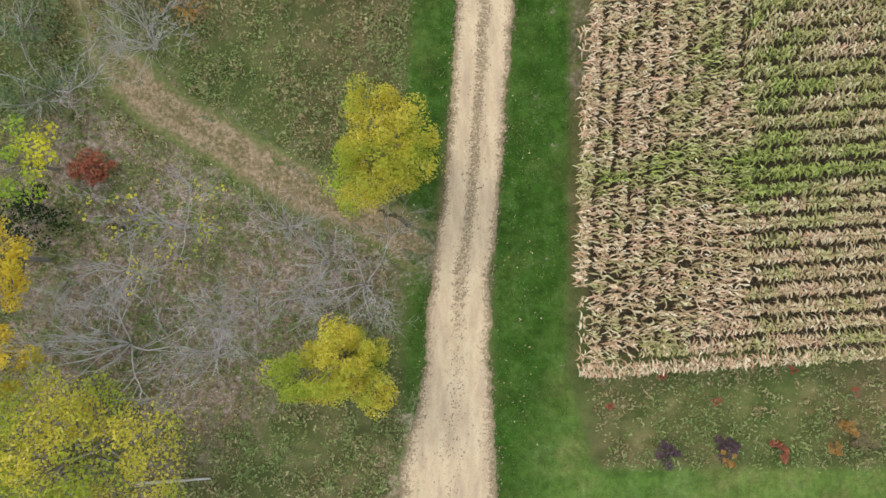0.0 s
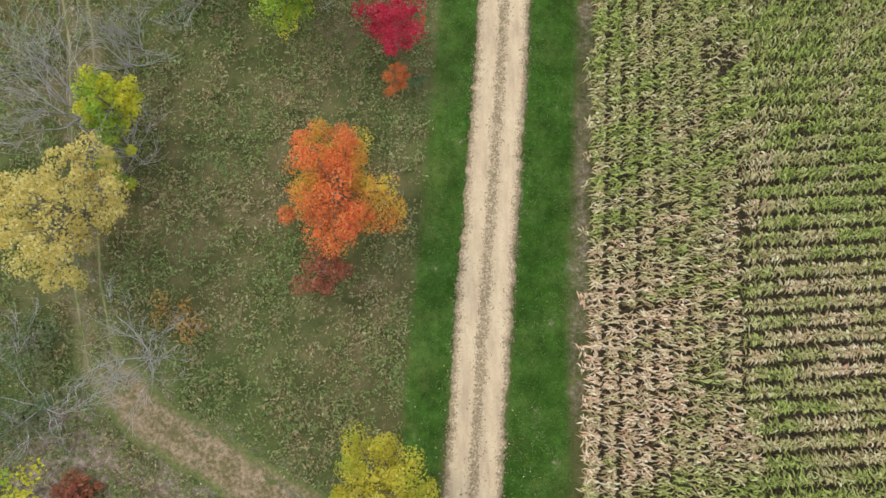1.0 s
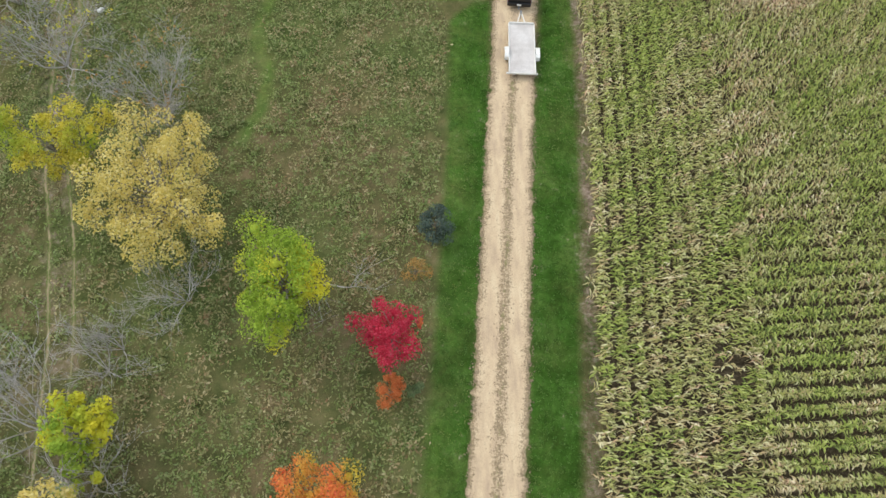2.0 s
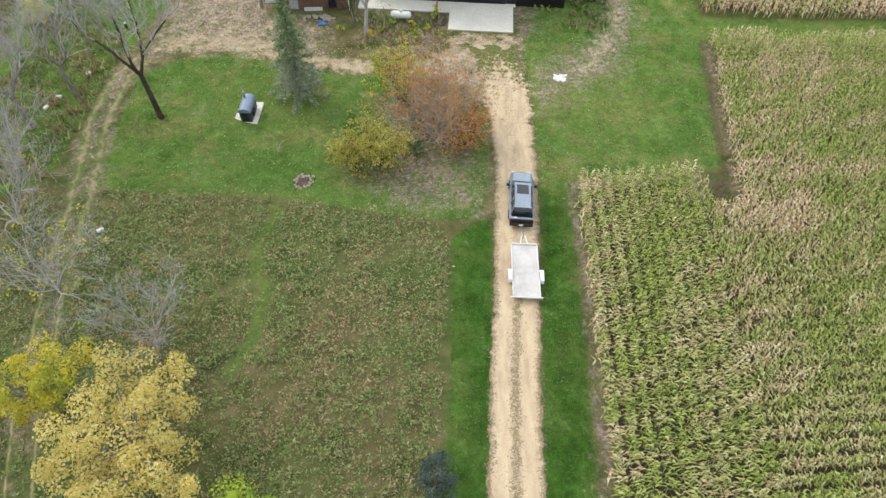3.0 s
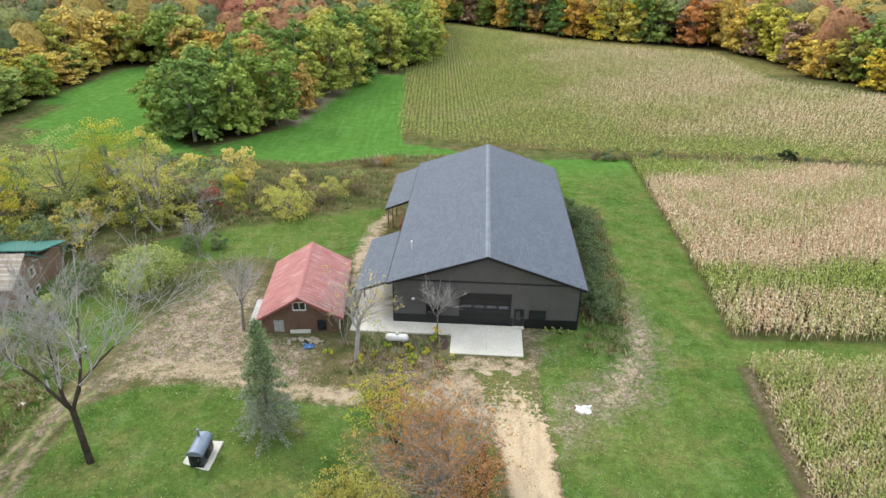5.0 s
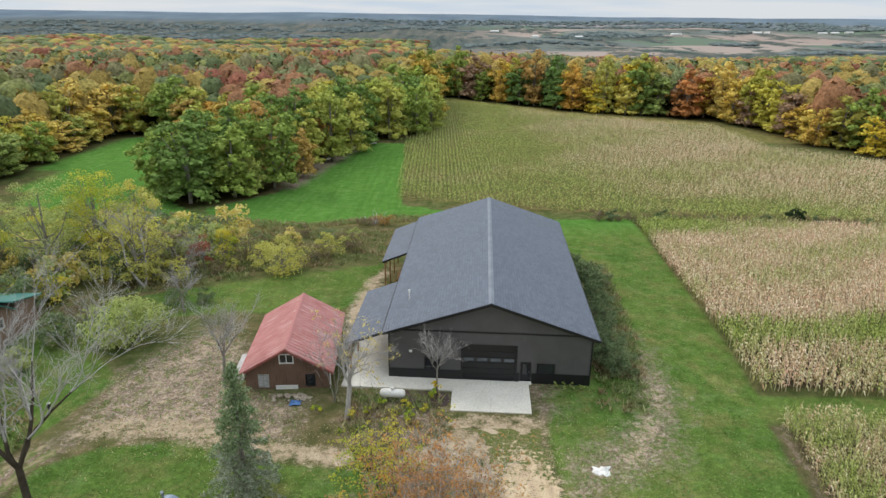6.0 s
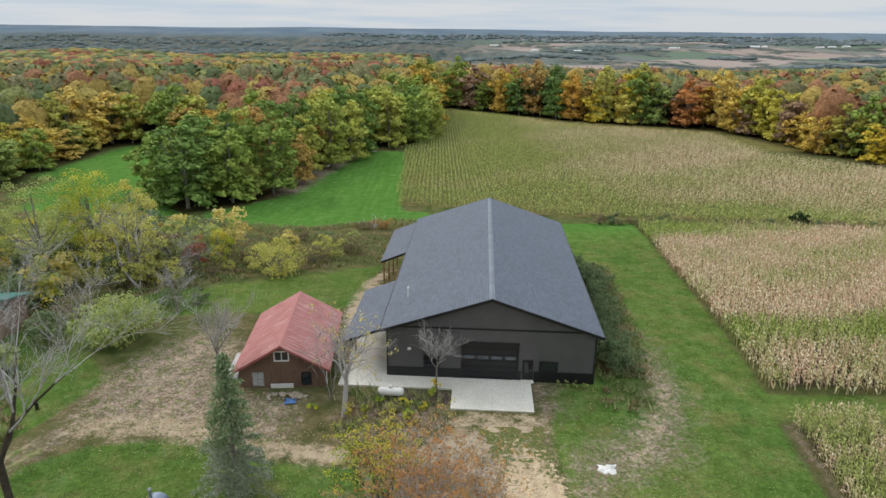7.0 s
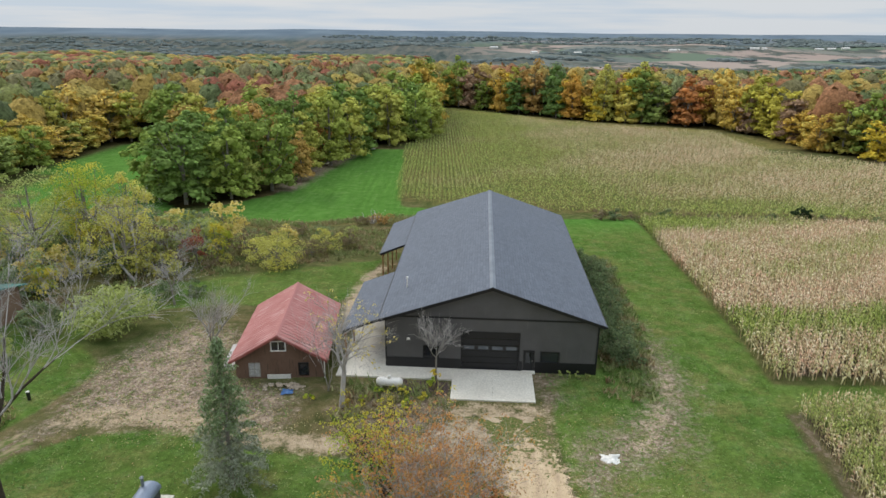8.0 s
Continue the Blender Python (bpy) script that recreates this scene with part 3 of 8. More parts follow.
LITTERS = [
    [(-30, 84), (-12, 82), (-12, 89), (-19, 91), (-20, 100), (-26, 103), (-31, 92)],
    [(-24, -20), (-3, -3.5), (-1.2, 2), (-7, 1.5), (-13, 5), (-17, 7), (-22, 10), (-26, 4), (-26, -8)],
    [(-2.4, 80), (0.6, 85), (0.6, 90.4), (-9, 90.6), (-8, 84)],
    [(14, 78.5), (17.5, 80), (21.5, 90), (21, 99), (18.5, 98), (17.5, 88), (12, 80.5)],
    [(-4, 61), (3.6, 61), (3.8, 74), (-6, 76), (-8, 66)],
    [(8.8, 73), (12, 76), (17, 81), (15.5, 86), (11, 83), (9, 80)],
    [(8.0, 87), (9.8, 87), (9.9, 92), (8.0, 92)],
    [(16, 88), (22.5, 90), (22, 103), (19, 104)],
    [(-39, 184), (-34.5, 186), (-31, 215), (-25.5, 251), (-31, 256), (-38, 220)],
]
HAYS = [[(-46, 156), (-30, 147), (-12, 154), (12, 158), (12, 162), (-9, 161), (-26, 152), (-44, 158.5)],
        [(9.5, -7.2), (9.5, -12.4), (30, -12.4), (30, -7.2)],
        [(112, 262), (105, 300), (120, 306), (132, 262)], [(-3, 372), (28, 352), (44, 329), (110, 298), (116, 312), (60, 342), (30, 364), (-2, 392)]]
WOODS = [
    [(-56, 163), (-40, 180), (-36, 216), (-29, 256), (-4, 277), (-2, 392), (30, 364), (56, 340), (116, 312), (120, 262), (140, 228), (240, 196), (700, 420), (700, 720), (-700, 720), (-700, 170), (-106, 176),
     (-106, 207), (-113, 252), (-104, 263), (-70, 242), (-58, 206), (-66, 185)],
]
TRACK_LINE = [(1.2, -1.0), (-2.2, 0.9), (-7.0, 3.0), (-12.9, 6.4), (-16.6, 8.6), (-19.2, 11.5), (-20.4, 16), (-21.3, 23), (-22.4, 31), (-24.0, 38), (-25.6, 43), (-28.3, 55), (-29.9, 64), (-31.5, 72), (-31.6, 79), (-29, 84)]


def ground_sheet():
    xs = np.concatenate([-np.geomspace(4600, 64, 46), np.arange(-62, 50, 0.76), np.geomspace(51, 4600, 46)])
    ys = np.concatenate([-np.geomspace(3000, 30, 16), np.arange(-29, 112, 0.76), np.arange(112, 420, 2.6), np.geomspace(424, 4800, 70)])
    gx, gy = np.meshgrid(xs, ys)
    px, py = gx.ravel(), gy.ravel()
    pz = land(px, py)
    nx, ny = len(xs), len(ys)
    idx = np.arange(nx * ny).reshape(ny, nx)
    quads = np.stack([idx[:-1, :-1], idx[:-1, 1:], idx[1:, 1:], idx[1:, :-1]], -1).reshape(-1, 4)
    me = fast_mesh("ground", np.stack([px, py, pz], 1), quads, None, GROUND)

    def cover(polys, w, most=None):
        m = np.zeros(px.shape)
        for i, p in enumerate(polys):
            m = np.maximum(m, soft(inside(px, py, p), w) * (most[i] if most else 1.0))
        return m

    track = soft(1.7 - near_line(px, py, TRACK_LINE), 0.9)
    edge = soft(0.4 - np.abs(inside(px, py, CORN_A) - 0.15), 0.5) * (py > 8)
    SOIL = [(21.3, 60.6), (24.4, 60.8), (25.4, 66), (28.3, 86.5), (27.0, 86.4), (24.0, 66.5), (23.2, 65.0), (21.5, 65.2)]
    a = np.stack([cover(LAWNS, 0.7, (0.8, 1, 1, 1, 1, 1)), cover(DIRTS, 0.9, (0.6, 0.66, 0.66, 0.34, 0.42, 0.4, 0.56)), np.maximum(cover(LITTERS, 2.4, (0.78, 0.84, 0.62, 0.8, 0.66, 0.66, 0.85, 0.5, 0.9)), np.maximum(track * np.where(np.abs(py - 4) < 9, 0.5, np.where(py > 46, 0.5, 0.3)), edge * 0.7)), soft(inside(px, py, [(-2.4, -40), (-2.0, 8), (0.2, 39), (0.7, 59), (8, 64), (11.5, 63), (8, -7), (5, -14), (5, -40)]), 2.0)], 1)
    b = np.stack([np.maximum(soft(inside(px, py, CORN_A) - 0.7, 0.4), np.maximum(soft(inside(px, py, CORN_C) - 1.3, 0.7), cover([SOIL], 0.8, (0.58,)))), np.maximum(cover([CORN_D], 1.0) * 0.4, cover(HAYS, 2.0, (0.8, 0.3, 0.6, 0.8))), cover(WOODS, 4.0), soft(py - 146 - 0.1 * px, 8) * (py < 300)], 1)
    for key, arr in (("cover_a", a), ("cover_b", b)):
        at = me.attributes.new(key, "FLOAT_COLOR", "POINT")
        at.data.foreach_set("color", np.ascontiguousarray(arr, np.float32).ravel())
    me.polygons.foreach_set("use_smooth", [True] * len(me.polygons))
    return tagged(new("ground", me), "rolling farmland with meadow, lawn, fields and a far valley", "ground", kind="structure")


def ribbon(name, rows, material, lift, rng, jag, cells=10, step=0.3, weedy=None):
    """A ragged-edged strip on the land; rows: y, left x, right x, or centre points with a half width."""
    rows = np.asarray(rows, float)
    seg = np.concatenate([[0], np.cumsum(np.hypot(*np.diff((rows[:, :2] + rows[:, 2:]) / 2, axis=0).T))])
    s = np.arange(0, seg[-1], step)
    l = np.stack([np.interp(s, seg, rows[:, i]) for i in range(4)], 1)
    jag = np.full((len(s), 1), jag) if not callable(jag) else jag(l[:, 1])[:, None]
    wob = np.cumsum(rng.normal(0, 1, (len(s), 2)) * jag * 0.35, 0)
    wob = wob - np.stack([np.convolve(wob[:, i], np.ones(25) / 25, "same") for i in (0, 1)], 1) + rng.normal(0, 1, (len(s), 2)) * jag * 0.6
    u = np.linspace(0, 1, cells + 1)
    side = (l[:, 2:] - l[:, :2]) / np.linalg.norm(l[:, 2:] - l[:, :2], axis=1)[:, None]
    a, b = l[:, :2] - side * wob[:, :1], l[:, 2:] + side * wob[:, 1:]
    p = a[:, None, :] * (1 - u)[None, :, None] + b[:, None, :] * u[None, :, None]
    z = land(p[..., 0], p[..., 1]) + lift - 0.03 * (np.abs(np.abs(u - 0.5) - 0.24) < 0.09)[None, :]
    z -= (lift + 0.08) * np.clip(1 - np.minimum(s, s[-1] - s) / 3.5, 0, 1)[:, None] ** 1.5
    z[:, 0] -= lift + 0.05
    z[:, -1] -= lift + 0.05
    co = np.concatenate([p, z[..., None]], -1).reshape(-1, 3)
    k = cells + 1
    idx = np.arange(len(s) * k).reshape(len(s), k)
    quads = np.stack([idx[:-1, :-1], idx[:-1, 1:], idx[1:, 1:], idx[1:, :-1]], -1).reshape(-1, 4)
    me = fast_mesh(name, co, quads, None, material)
    for key, val in (("across", np.tile(u, len(s))), ("weedy", np.repeat(np.ones(len(s)) if weedy is None else weedy(l[:, 1]), k))):
        me.attributes.new(key, "FLOAT", "POINT").data.foreach_set("value", val.astype(np.float32))
    me.polygons.foreach_set("use_smooth", [True] * len(me.polygons))
    return new(name, me)


ground_sheet()
ROAD_ROWS = [(-2.6, -60, 3.8, -60), (-2.4, -20, 3.8, -20), (-2.6, -15, 3.6, -15), (-2.3, -12, 3.5, -12), (-1.3, -9, 3.2, -9), (-1.0, -7, 3.1, -7), (-0.6, -1.9, 3.1, -1.9), (0.2, 3, 3.6, 3), (0.95, 14.5, 4.5, 14.5), (2.2, 30, 5.7, 30),
             (3.35, 47, 6.9, 47), (3.9, 53, 7.4, 53), (4.6, 66, 8.5, 66), (4.4, 72, 8.65, 72), (4.2, 76, 8.65, 76), (3.9, 79, 8.5, 79), (3.4, 82, 8.3, 82), (2.4, 84.6, 8.2, 84.6), (1.5, 86.9, 8.0, 86.9)]
tagged(ribbon("road", ROAD_ROWS, ROAD, 0.05, np.random.default_rng(3), lambda y: 0.09 + 0.25 * np.clip((y - 66) / 10, 0, 1), 18, 0.24,
              lambda y: np.clip((y + 9) / 8, 0, 1) * np.clip((62 - y) / 8, 0.25, 1)), "sandy gravel farm lane with a weedy middle strip", "road", kind="structure")


def along(line, half):
    out = []
    for i, (x, y) in enumerate(line):
        x0, y0 = line[max(i - 1, 0)]
        x1, y1 = line[min(i + 1, len(line) - 1)]
        d = math.hypot(x1 - x0, y1 - y0)
        nx, ny = -(y1 - y0) / d, (x1 - x0) / d
        out.append((x + nx * half, y + ny * half, x - nx * half, y - ny * half))
    return out


tagged(ribbon("dirt_track", along(TRACK_LINE[:7], 1.7), TRACK, 0.03, np.random.default_rng(5), 0.16, 12, 0.3, lambda y: np.clip((13 - y) / 5, 0.3, 1)), "worn brown earth track under dead leaves", "track", kind="structure")
RUTS = []
for _side in (-1, 1):
    _mid = [((a + c) / 2 + _side * (c - a) * 0.22, (b + d) / 2 + _side * (d - b) * 0.22, y) for (a, b, c, d), (_, y) in zip(along(TRACK_LINE[4:], 1.7), TRACK_LINE[4:])]
    RUTS.append([(x, y) for x, y, _ in _mid])
    _rows = []
    for (a, b, c, d), (_, y) in zip(along(RUTS[-1], 1.0), RUTS[-1]):
        _w = 0.24 + 0.62 * min(max((y - 46) / 16, 0), 1)
        _rows.append(((a + c) / 2 + (a - c) / 2 * _w, (b + d) / 2 + (b - d) / 2 * _w, (a + c) / 2 - (a - c) / 2 * _w, (b + d) / 2 - (b - d) / 2 * _w))
    tagged(ribbon("wheel_rut", _rows, RUT, 0.02, np.random.default_rng(6 + _side), lambda y: 0.05 + 0.2 * np.clip((y - 46) / 16, 0, 1), 5, 0.25), "pale earth wheel rut worn through grass", "track", kind="structure")


# ---- helpers for things and parts ----
def part(name, bm, material, parent, label=""):
    """Links a bmesh (or a mesh) as one object under a thing or under a part."""
    if isinstance(bm, bmesh.types.BMesh):
        me = bpy.data.meshes.new(name)
        bm.to_mesh(me)
        bm.free()
    else:
        me = bm
    if material and not me.materials:
        me.materials.append(material)
    ob = new(name, me)
    ob.parent = parent
    if label:
        ob["label"] = label
    return ob


def thing(name, m, label, category, group="", kind=""):
    ob = new(name)
    ob.matrix_basis = m
    ob.empty_display_size = 0.3
    return tagged(ob, label, category, group, kind)


def box(bm, x0, x1, y0, y1, z0, z1, bevel=0.0):
    r = bmesh.ops.create_cube(bm, size=1.0, matrix=Matrix.Translation(((x0 + x1) / 2, (y0 + y1) / 2, (z0 + z1) / 2)) @ Matrix.Diagonal((x1 - x0, y1 - y0, z1 - z0, 1)))
    if bevel:
        es = list({e for v in r["verts"] for e in v.link_edges})
        bmesh.ops.bevel(bm, geom=es, offset=bevel, segments=2, affect="EDGES", profile=0.6)
    return bm


def boxes(*specs, bevel=0.0):
    bm = bmesh.new()
    for s in specs:
        box(bm, *s, bevel=bevel)
    return bm


def rod(bm, a, b, r0, r1=None, sides=10):
    a, b = Vector(a), Vector(b)
    d = b - a
    m = Matrix.Translation((a + b) / 2) @ d.to_track_quat("Z", "Y").to_matrix().to_4x4()
    bmesh.ops.create_cone(bm, cap_ends=True, segments=sides, radius1=r0, radius2=r0 if r1 is None else r1, depth=d.length, matrix=m)
    return bm


def lathe(profile, sides=20, axis="Z"):
    """A turned shape from (radius, height) pairs."""
    bm = bmesh.new()
    rings = []
    for r, h in profile:
        rings.append([bm.verts.new((r * math.cos(2 * math.pi * i / sides), r * math.sin(2 * math.pi * i / sides), h)) for i in range(sides)])
    for a, b in zip(rings, rings[1:]):
        for i in range(sides):
            f = bm.faces.new((a[i], a[(i + 1) % sides], b[(i + 1) % sides], b[i]))
            f.smooth = True
    bm.faces.new(rings[0][::-1])
    bm.faces.new(rings[-1])
    if axis == "X":
        bmesh.ops.rotate(bm, verts=bm.verts, cent=(0, 0, 0), matrix=Matrix.Rotation(radians(90), 3, "Y"))
    return bm


def prism(poly, depth, axis="Y"):
    """A polygon of (a, z) drawn out along y from 0 to depth, or of (a, b) along z."""
    bm = bmesh.new()
    if axis == "Y":
        lo = [bm.verts.new((a, 0, z)) for a, z in poly]
        hi = [bm.verts.new((a, depth, z)) for a, z in poly]
    else:
        lo = [bm.verts.new((a, b, 0)) for a, b in poly]
        hi = [bm.verts.new((a, b, depth)) for a, b in poly]
    n = len(poly)
    for i in range(n):
        bm.faces.new((lo[i], lo[(i + 1) % n], hi[(i + 1) % n], hi[i]))
    bm.faces.new(lo[::-1])
    bm.faces.new(hi)
    bmesh.ops.recalc_face_normals(bm, faces=bm.faces)
    return bm


def plan_uv(bm, along_axis, fall_axis):
    """UVs in metres from two axes of the mesh."""
    uv = bm.loops.layers.uv.new("UVMap")
    for f in bm.faces:
        for lp in f.loops:
            co = lp.vert.co
            lp[uv].uv = (co.dot(along_axis), co.dot(fall_axis))
    return bm


# ---- plants ----
def tubes(paths, sides=5):
    """One mesh of tapered tubes from (points, radii) pairs."""
    co, quads, base = [], [], 0
    for pts, rad in paths:
        pts = np.asarray(pts, float)
        n = sides if rad[0] > 0.05 else 4 if rad[0] > 0.02 else 3
        ang = np.arange(n) * 2 * np.pi / n
        d = np.gradient(pts, axis=0)
        d /= np.linalg.norm(d, axis=1)[:, None] + 1e-9
        ref = np.where(np.abs(d[:, 2:3]) > 0.9, np.array([[1.0, 0, 0]]), np.array([[0, 0, 1.0]]))
        u = np.cross(d, ref)
        u /= np.linalg.norm(u, axis=1)[:, None] + 1e-9
        v = np.cross(d, u)
        ring = pts[:, None] + np.asarray(rad)[:, None, None] * (u[:, None] * np.cos(ang)[None, :, None] + v[:, None] * np.sin(ang)[None, :, None])
        co.append(ring.reshape(-1, 3))
        idx = base + np.arange(len(pts) * n).reshape(len(pts), n)
        nx = np.roll(idx, -1, 1)
        quads.append(np.stack([idx[:-1], nx[:-1], nx[1:], idx[1:]], -1).reshape(-1, 4))
        base += len(pts) * n
    return np.concatenate(co), np.concatenate(quads)


def grow(rng, p, d, length, radius, level, out, bend=0.22, fork=(3, 5), angle=38, shrink=0.62, rise=0.12):
    """A branch that forks into thinner ones; leaves its paths in out."""
    n = 1 if level <= 0 else 3 if level == 1 else max(3, int(3 + length))
    pts, rad = [np.array(p, float)], [radius]
    d = np.array(d, float)
    for i in range(n):
        d = d + rng.normal(0, bend / math.sqrt(n), 3) + np.array([0, 0, rise / n])
        d /= np.linalg.norm(d)
        pts.append(pts[-1] + d * length / n)
        rad.append(radius * (1 - 0.62 * (i + 1) / n))
    out.append((pts, rad))
    if level <= 0:
        return
    for k in range(rng.integers(*fork) + (1 if level > 1 else 0)):
        t = rng.uniform(0.35, 1.0) if k else 1.0
        i = min(int(t * n), n)
        ax = rng.normal(0, 1, 3)
        ax -= ax.dot(d) * d
        ax /= np.linalg.norm(ax) + 1e-9
        a = radians(rng.uniform(0.5, 1.25) * angle)
        nd = d * math.cos(a) + ax * math.sin(a)
        nd[2] += 0.1
        grow(rng, pts[i], nd / np.linalg.norm(nd), length * rng.uniform(0.75, 1.1) * shrink, max(rad[i] * 0.66, 0.011), level - 1, out, bend, fork, angle, shrink, rise)


def bare_paths(seed, height, stems=1, spread=35, levels=4, radius=None, trunk=0.3, fork=(4, 6), angle=34, shrink=0.66):
    rng = np.random.default_rng(seed)
    out = []
    r = radius or height * (0.0145 if stems == 1 else 0.0098)
    if stems == 1:
        top = np.array([rng.normal(0, 0.15), rng.normal(0, 0.15), height * trunk])
        out.append(([(0, 0, -0.3), tuple(top * 0.5), tuple(top)], [r * 1.3, r * 1.05, r * 0.95]))
        limbs, base = 4, top
    else:
        limbs, base = stems, np.zeros(3)
    for k in range(limbs):
        a = 2 * math.pi * (k + rng.uniform(-0.25, 0.25)) / limbs
        s = radians(spread * rng.uniform(0.45, 1.2))
        d = np.array([math.sin(s) * math.cos(a), math.sin(s) * math.sin(a), math.cos(s)])
        grow(rng, base - d * 0.1, d, height * (1 - trunk * (stems == 1)) * 0.46, r * 0.66, levels - 1, out, bend=0.36, fork=fork, angle=angle, shrink=shrink)
    return out


def leaf_cloud(rng, centres, radii, per, size, droop=0.0, long=1.0, squash=0.8, tight=False):
    """Leaf blades round clump centres: two-triangle rhombs, most of them facing outward and up."""
    n = len(centres) * per
    c = np.repeat(np.asarray(centres), per, 0)
    r = np.repeat(np.asarray(radii), per)
    d = rng.normal(0, 1, (n, 3))
    d /= np.linalg.norm(d, axis=1)[:, None]
    d[:, 2] = np.where(d[:, 2] < -0.35, -d[:, 2], d[:, 2])
    rr = r * (rng.uniform(0.68, 1.22, n) if tight else rng.uniform(0.35, 1.08, n) ** 0.6)
    p = c + d * rr[:, None] * np.array([1, 1, squash])
    nrm = d * (1.0 if tight else 0.8) + rng.normal(0, 0.42 if tight else 0.55, (n, 3)) + np.array([0, 0, 0.3 if tight else 0.45])
    nrm /= np.linalg.norm(nrm, axis=1)[:, None]
    t = rng.normal(0, 1, (n, 3)) + np.array([0, 0, -droop])
    t -= (t * nrm).sum(1)[:, None] * nrm
    t /= np.linalg.norm(t, axis=1)[:, None] + 1e-9
    b = np.cross(nrm, t)
    s = (size * rng.uniform(0.6, 1.35, n))[:, None]
    tip = nrm * s * 0.18
    co = np.stack([p - t * s * 0.6 * long, p + b * s * 0.42 + tip, p + t * s * 0.6 * long, p - b * s * 0.42 + tip], 1).reshape(-1, 3)
    return co, np.arange(n * 4).reshape(n, 4)


def clump_cores(centres, radii, k, squash=0.8):
    """A rough inner body for each leaf clump, so that no light falls straight through it."""
    bm = bmesh.new()
    bmesh.ops.create_icosphere(bm, subdivisions=1, radius=1.0)
    co = np.array([v.co[:] for v in bm.verts]) * np.array([1, 1, squash])
    tr = np.array([[v.index for v in f.verts] for f in bm.faces])
    bm.free()
    c = np.asarray(centres)[:, None] + co[None] * (np.asarray(radii) * k)[:, None, None]
    t = np.arange(len(c))[:, None, None] * len(co) + tr[None]
    return c.reshape(-1, 3), t.reshape(-1, 3)


def leafy_tree(seed, height, radius, leaf, clumps, per, low=0.28, clump=0.34, thin=0.0, droop=0.0, long=1.0, top=1.0, lobes=0.25, skirt=False, limbs=99, tight=False, core=0.0, base=0):
    """Trunk and limbs that reach to leaf clumps spread through an uneven crown: (wood arrays, leaf arrays)."""
    rng = np.random.default_rng(seed)
    mid, half = height * (1 + low) / 2, height * (1 - low) / 2
    cs, rs = [], []
    ph = rng.uniform(0, 6.28, 3)
    k = 0
    while len(cs) < clumps and k < clumps * 20:
        k += 1
        d = rng.normal(0, 1, 3)
        d /= np.linalg.norm(d)
        q = rng.uniform(0.25, 1.0) ** 0.5
        az = math.atan2(d[1], d[0])
        lob = 1 + lobes * (math.sin(2 * az + ph[0]) * 0.5 + math.sin(3 * az + ph[1]) * 0.5 + math.sin(5 * az + ph[2]) * 0.35)
        wide = (1 - d[2] ** 2) ** -0.3 if skirt and -0.95 < d[2] < 0 else 1.0
        lob *= wide
        c = np.array([d[0] * radius * q * lob, d[1] * radius * q * lob, mid + d[2] * half * q * (top if d[2] > 0 else 1)]) * np.array([0.84, 0.84, 0.92])
        r = radius * clump * rng.uniform(0.6, 1.2)
        if any(np.linalg.norm(c - o) < 0.55 * (r + e) * (1 + thin) for o, e in zip(cs, rs)):
            if k < clumps * 12:
                continue
        cs.append(c)
        rs.append(r)
    paths = [([(0, 0, -0.3), (rng.normal(0, .1), rng.normal(0, .1), height * 0.35), (rng.normal(0, .2), rng.normal(0, .2), height * 0.8)], [height * 0.019, height * 0.014, height * 0.005])]
    for c in cs[:limbs]:
        h = height * rng.uniform(0.18, 0.5)
        h = min(h, c[2] - 0.15)
        m = np.array([c[0] * 0.45, c[1] * 0.45, h + (c[2] - h) * 0.35]) + rng.normal(0, 0.12, 3)
        paths.append(([(0, 0, h), tuple(m), tuple(c)], [height * 0.010, height * 0.006, height * 0.002]))
    for k in range(base):
        a, r = 2 * math.pi * (k + rng.uniform(-0.3, 0.3)) / base, radius * clump * rng.uniform(0.75, 1.1)
        cs.append(np.array([math.cos(a) * radius * 0.66, math.sin(a) * radius * 0.66, height * rng.uniform(0.06, 0.17)]))
        rs.append(r)
    co, quads = leaf_cloud(rng, cs, rs, per, leaf, droop, long, tight=tight)
    if not core:
        return tubes(paths), (co, quads, None)
    cc, tris = clump_cores(cs, rs, core)
    return tubes(paths), (np.concatenate([co, cc]), quads, tris + len(co))


BANK = {}


def tree_thing(name, x, y, wood, leaves, bark, foliage, label, category="tree", rz=0.0, scale=1.0, group="", key=None, parts=("trunk", "crown"), lean=0.0):
    """A tree of its own at x, y; meshes of one key are shared."""
    ob = thing(name, pose(x, y, land1(x, y), lean, 0, rz) @ Matrix.Scale(scale, 4), label, category, group)
    if key is None or key not in BANK:
        w = fast_mesh(parts[0], wood[0], wood[1], None, bark)
        w.polygons.foreach_set("use_smooth", [True] * len(w.polygons))
        c = fast_mesh(parts[1], leaves[0], leaves[1], leaves[2] if len(leaves) > 2 else None, foliage) if leaves is not None else None
        if key is not None:
            BANK[key] = (w, c)
    else:
        w, c = BANK[key]
    part(parts[0], w, None, ob)
    if c is not None:
        part(parts[1], c, None, ob)
    return ob


def leaf_tree(x, y, height, radius, foliage, label, seed, leaf=0.17, clumps=34, per=130, name="tree", bark=BARK, **kw):
    wood, leaves = leafy_tree(seed, height, radius, leaf, clumps, per, **kw)
    return tree_thing(name, x, y, wood, leaves, bark, foliage, label, "shrub" if name.endswith("shrub") else "tree")


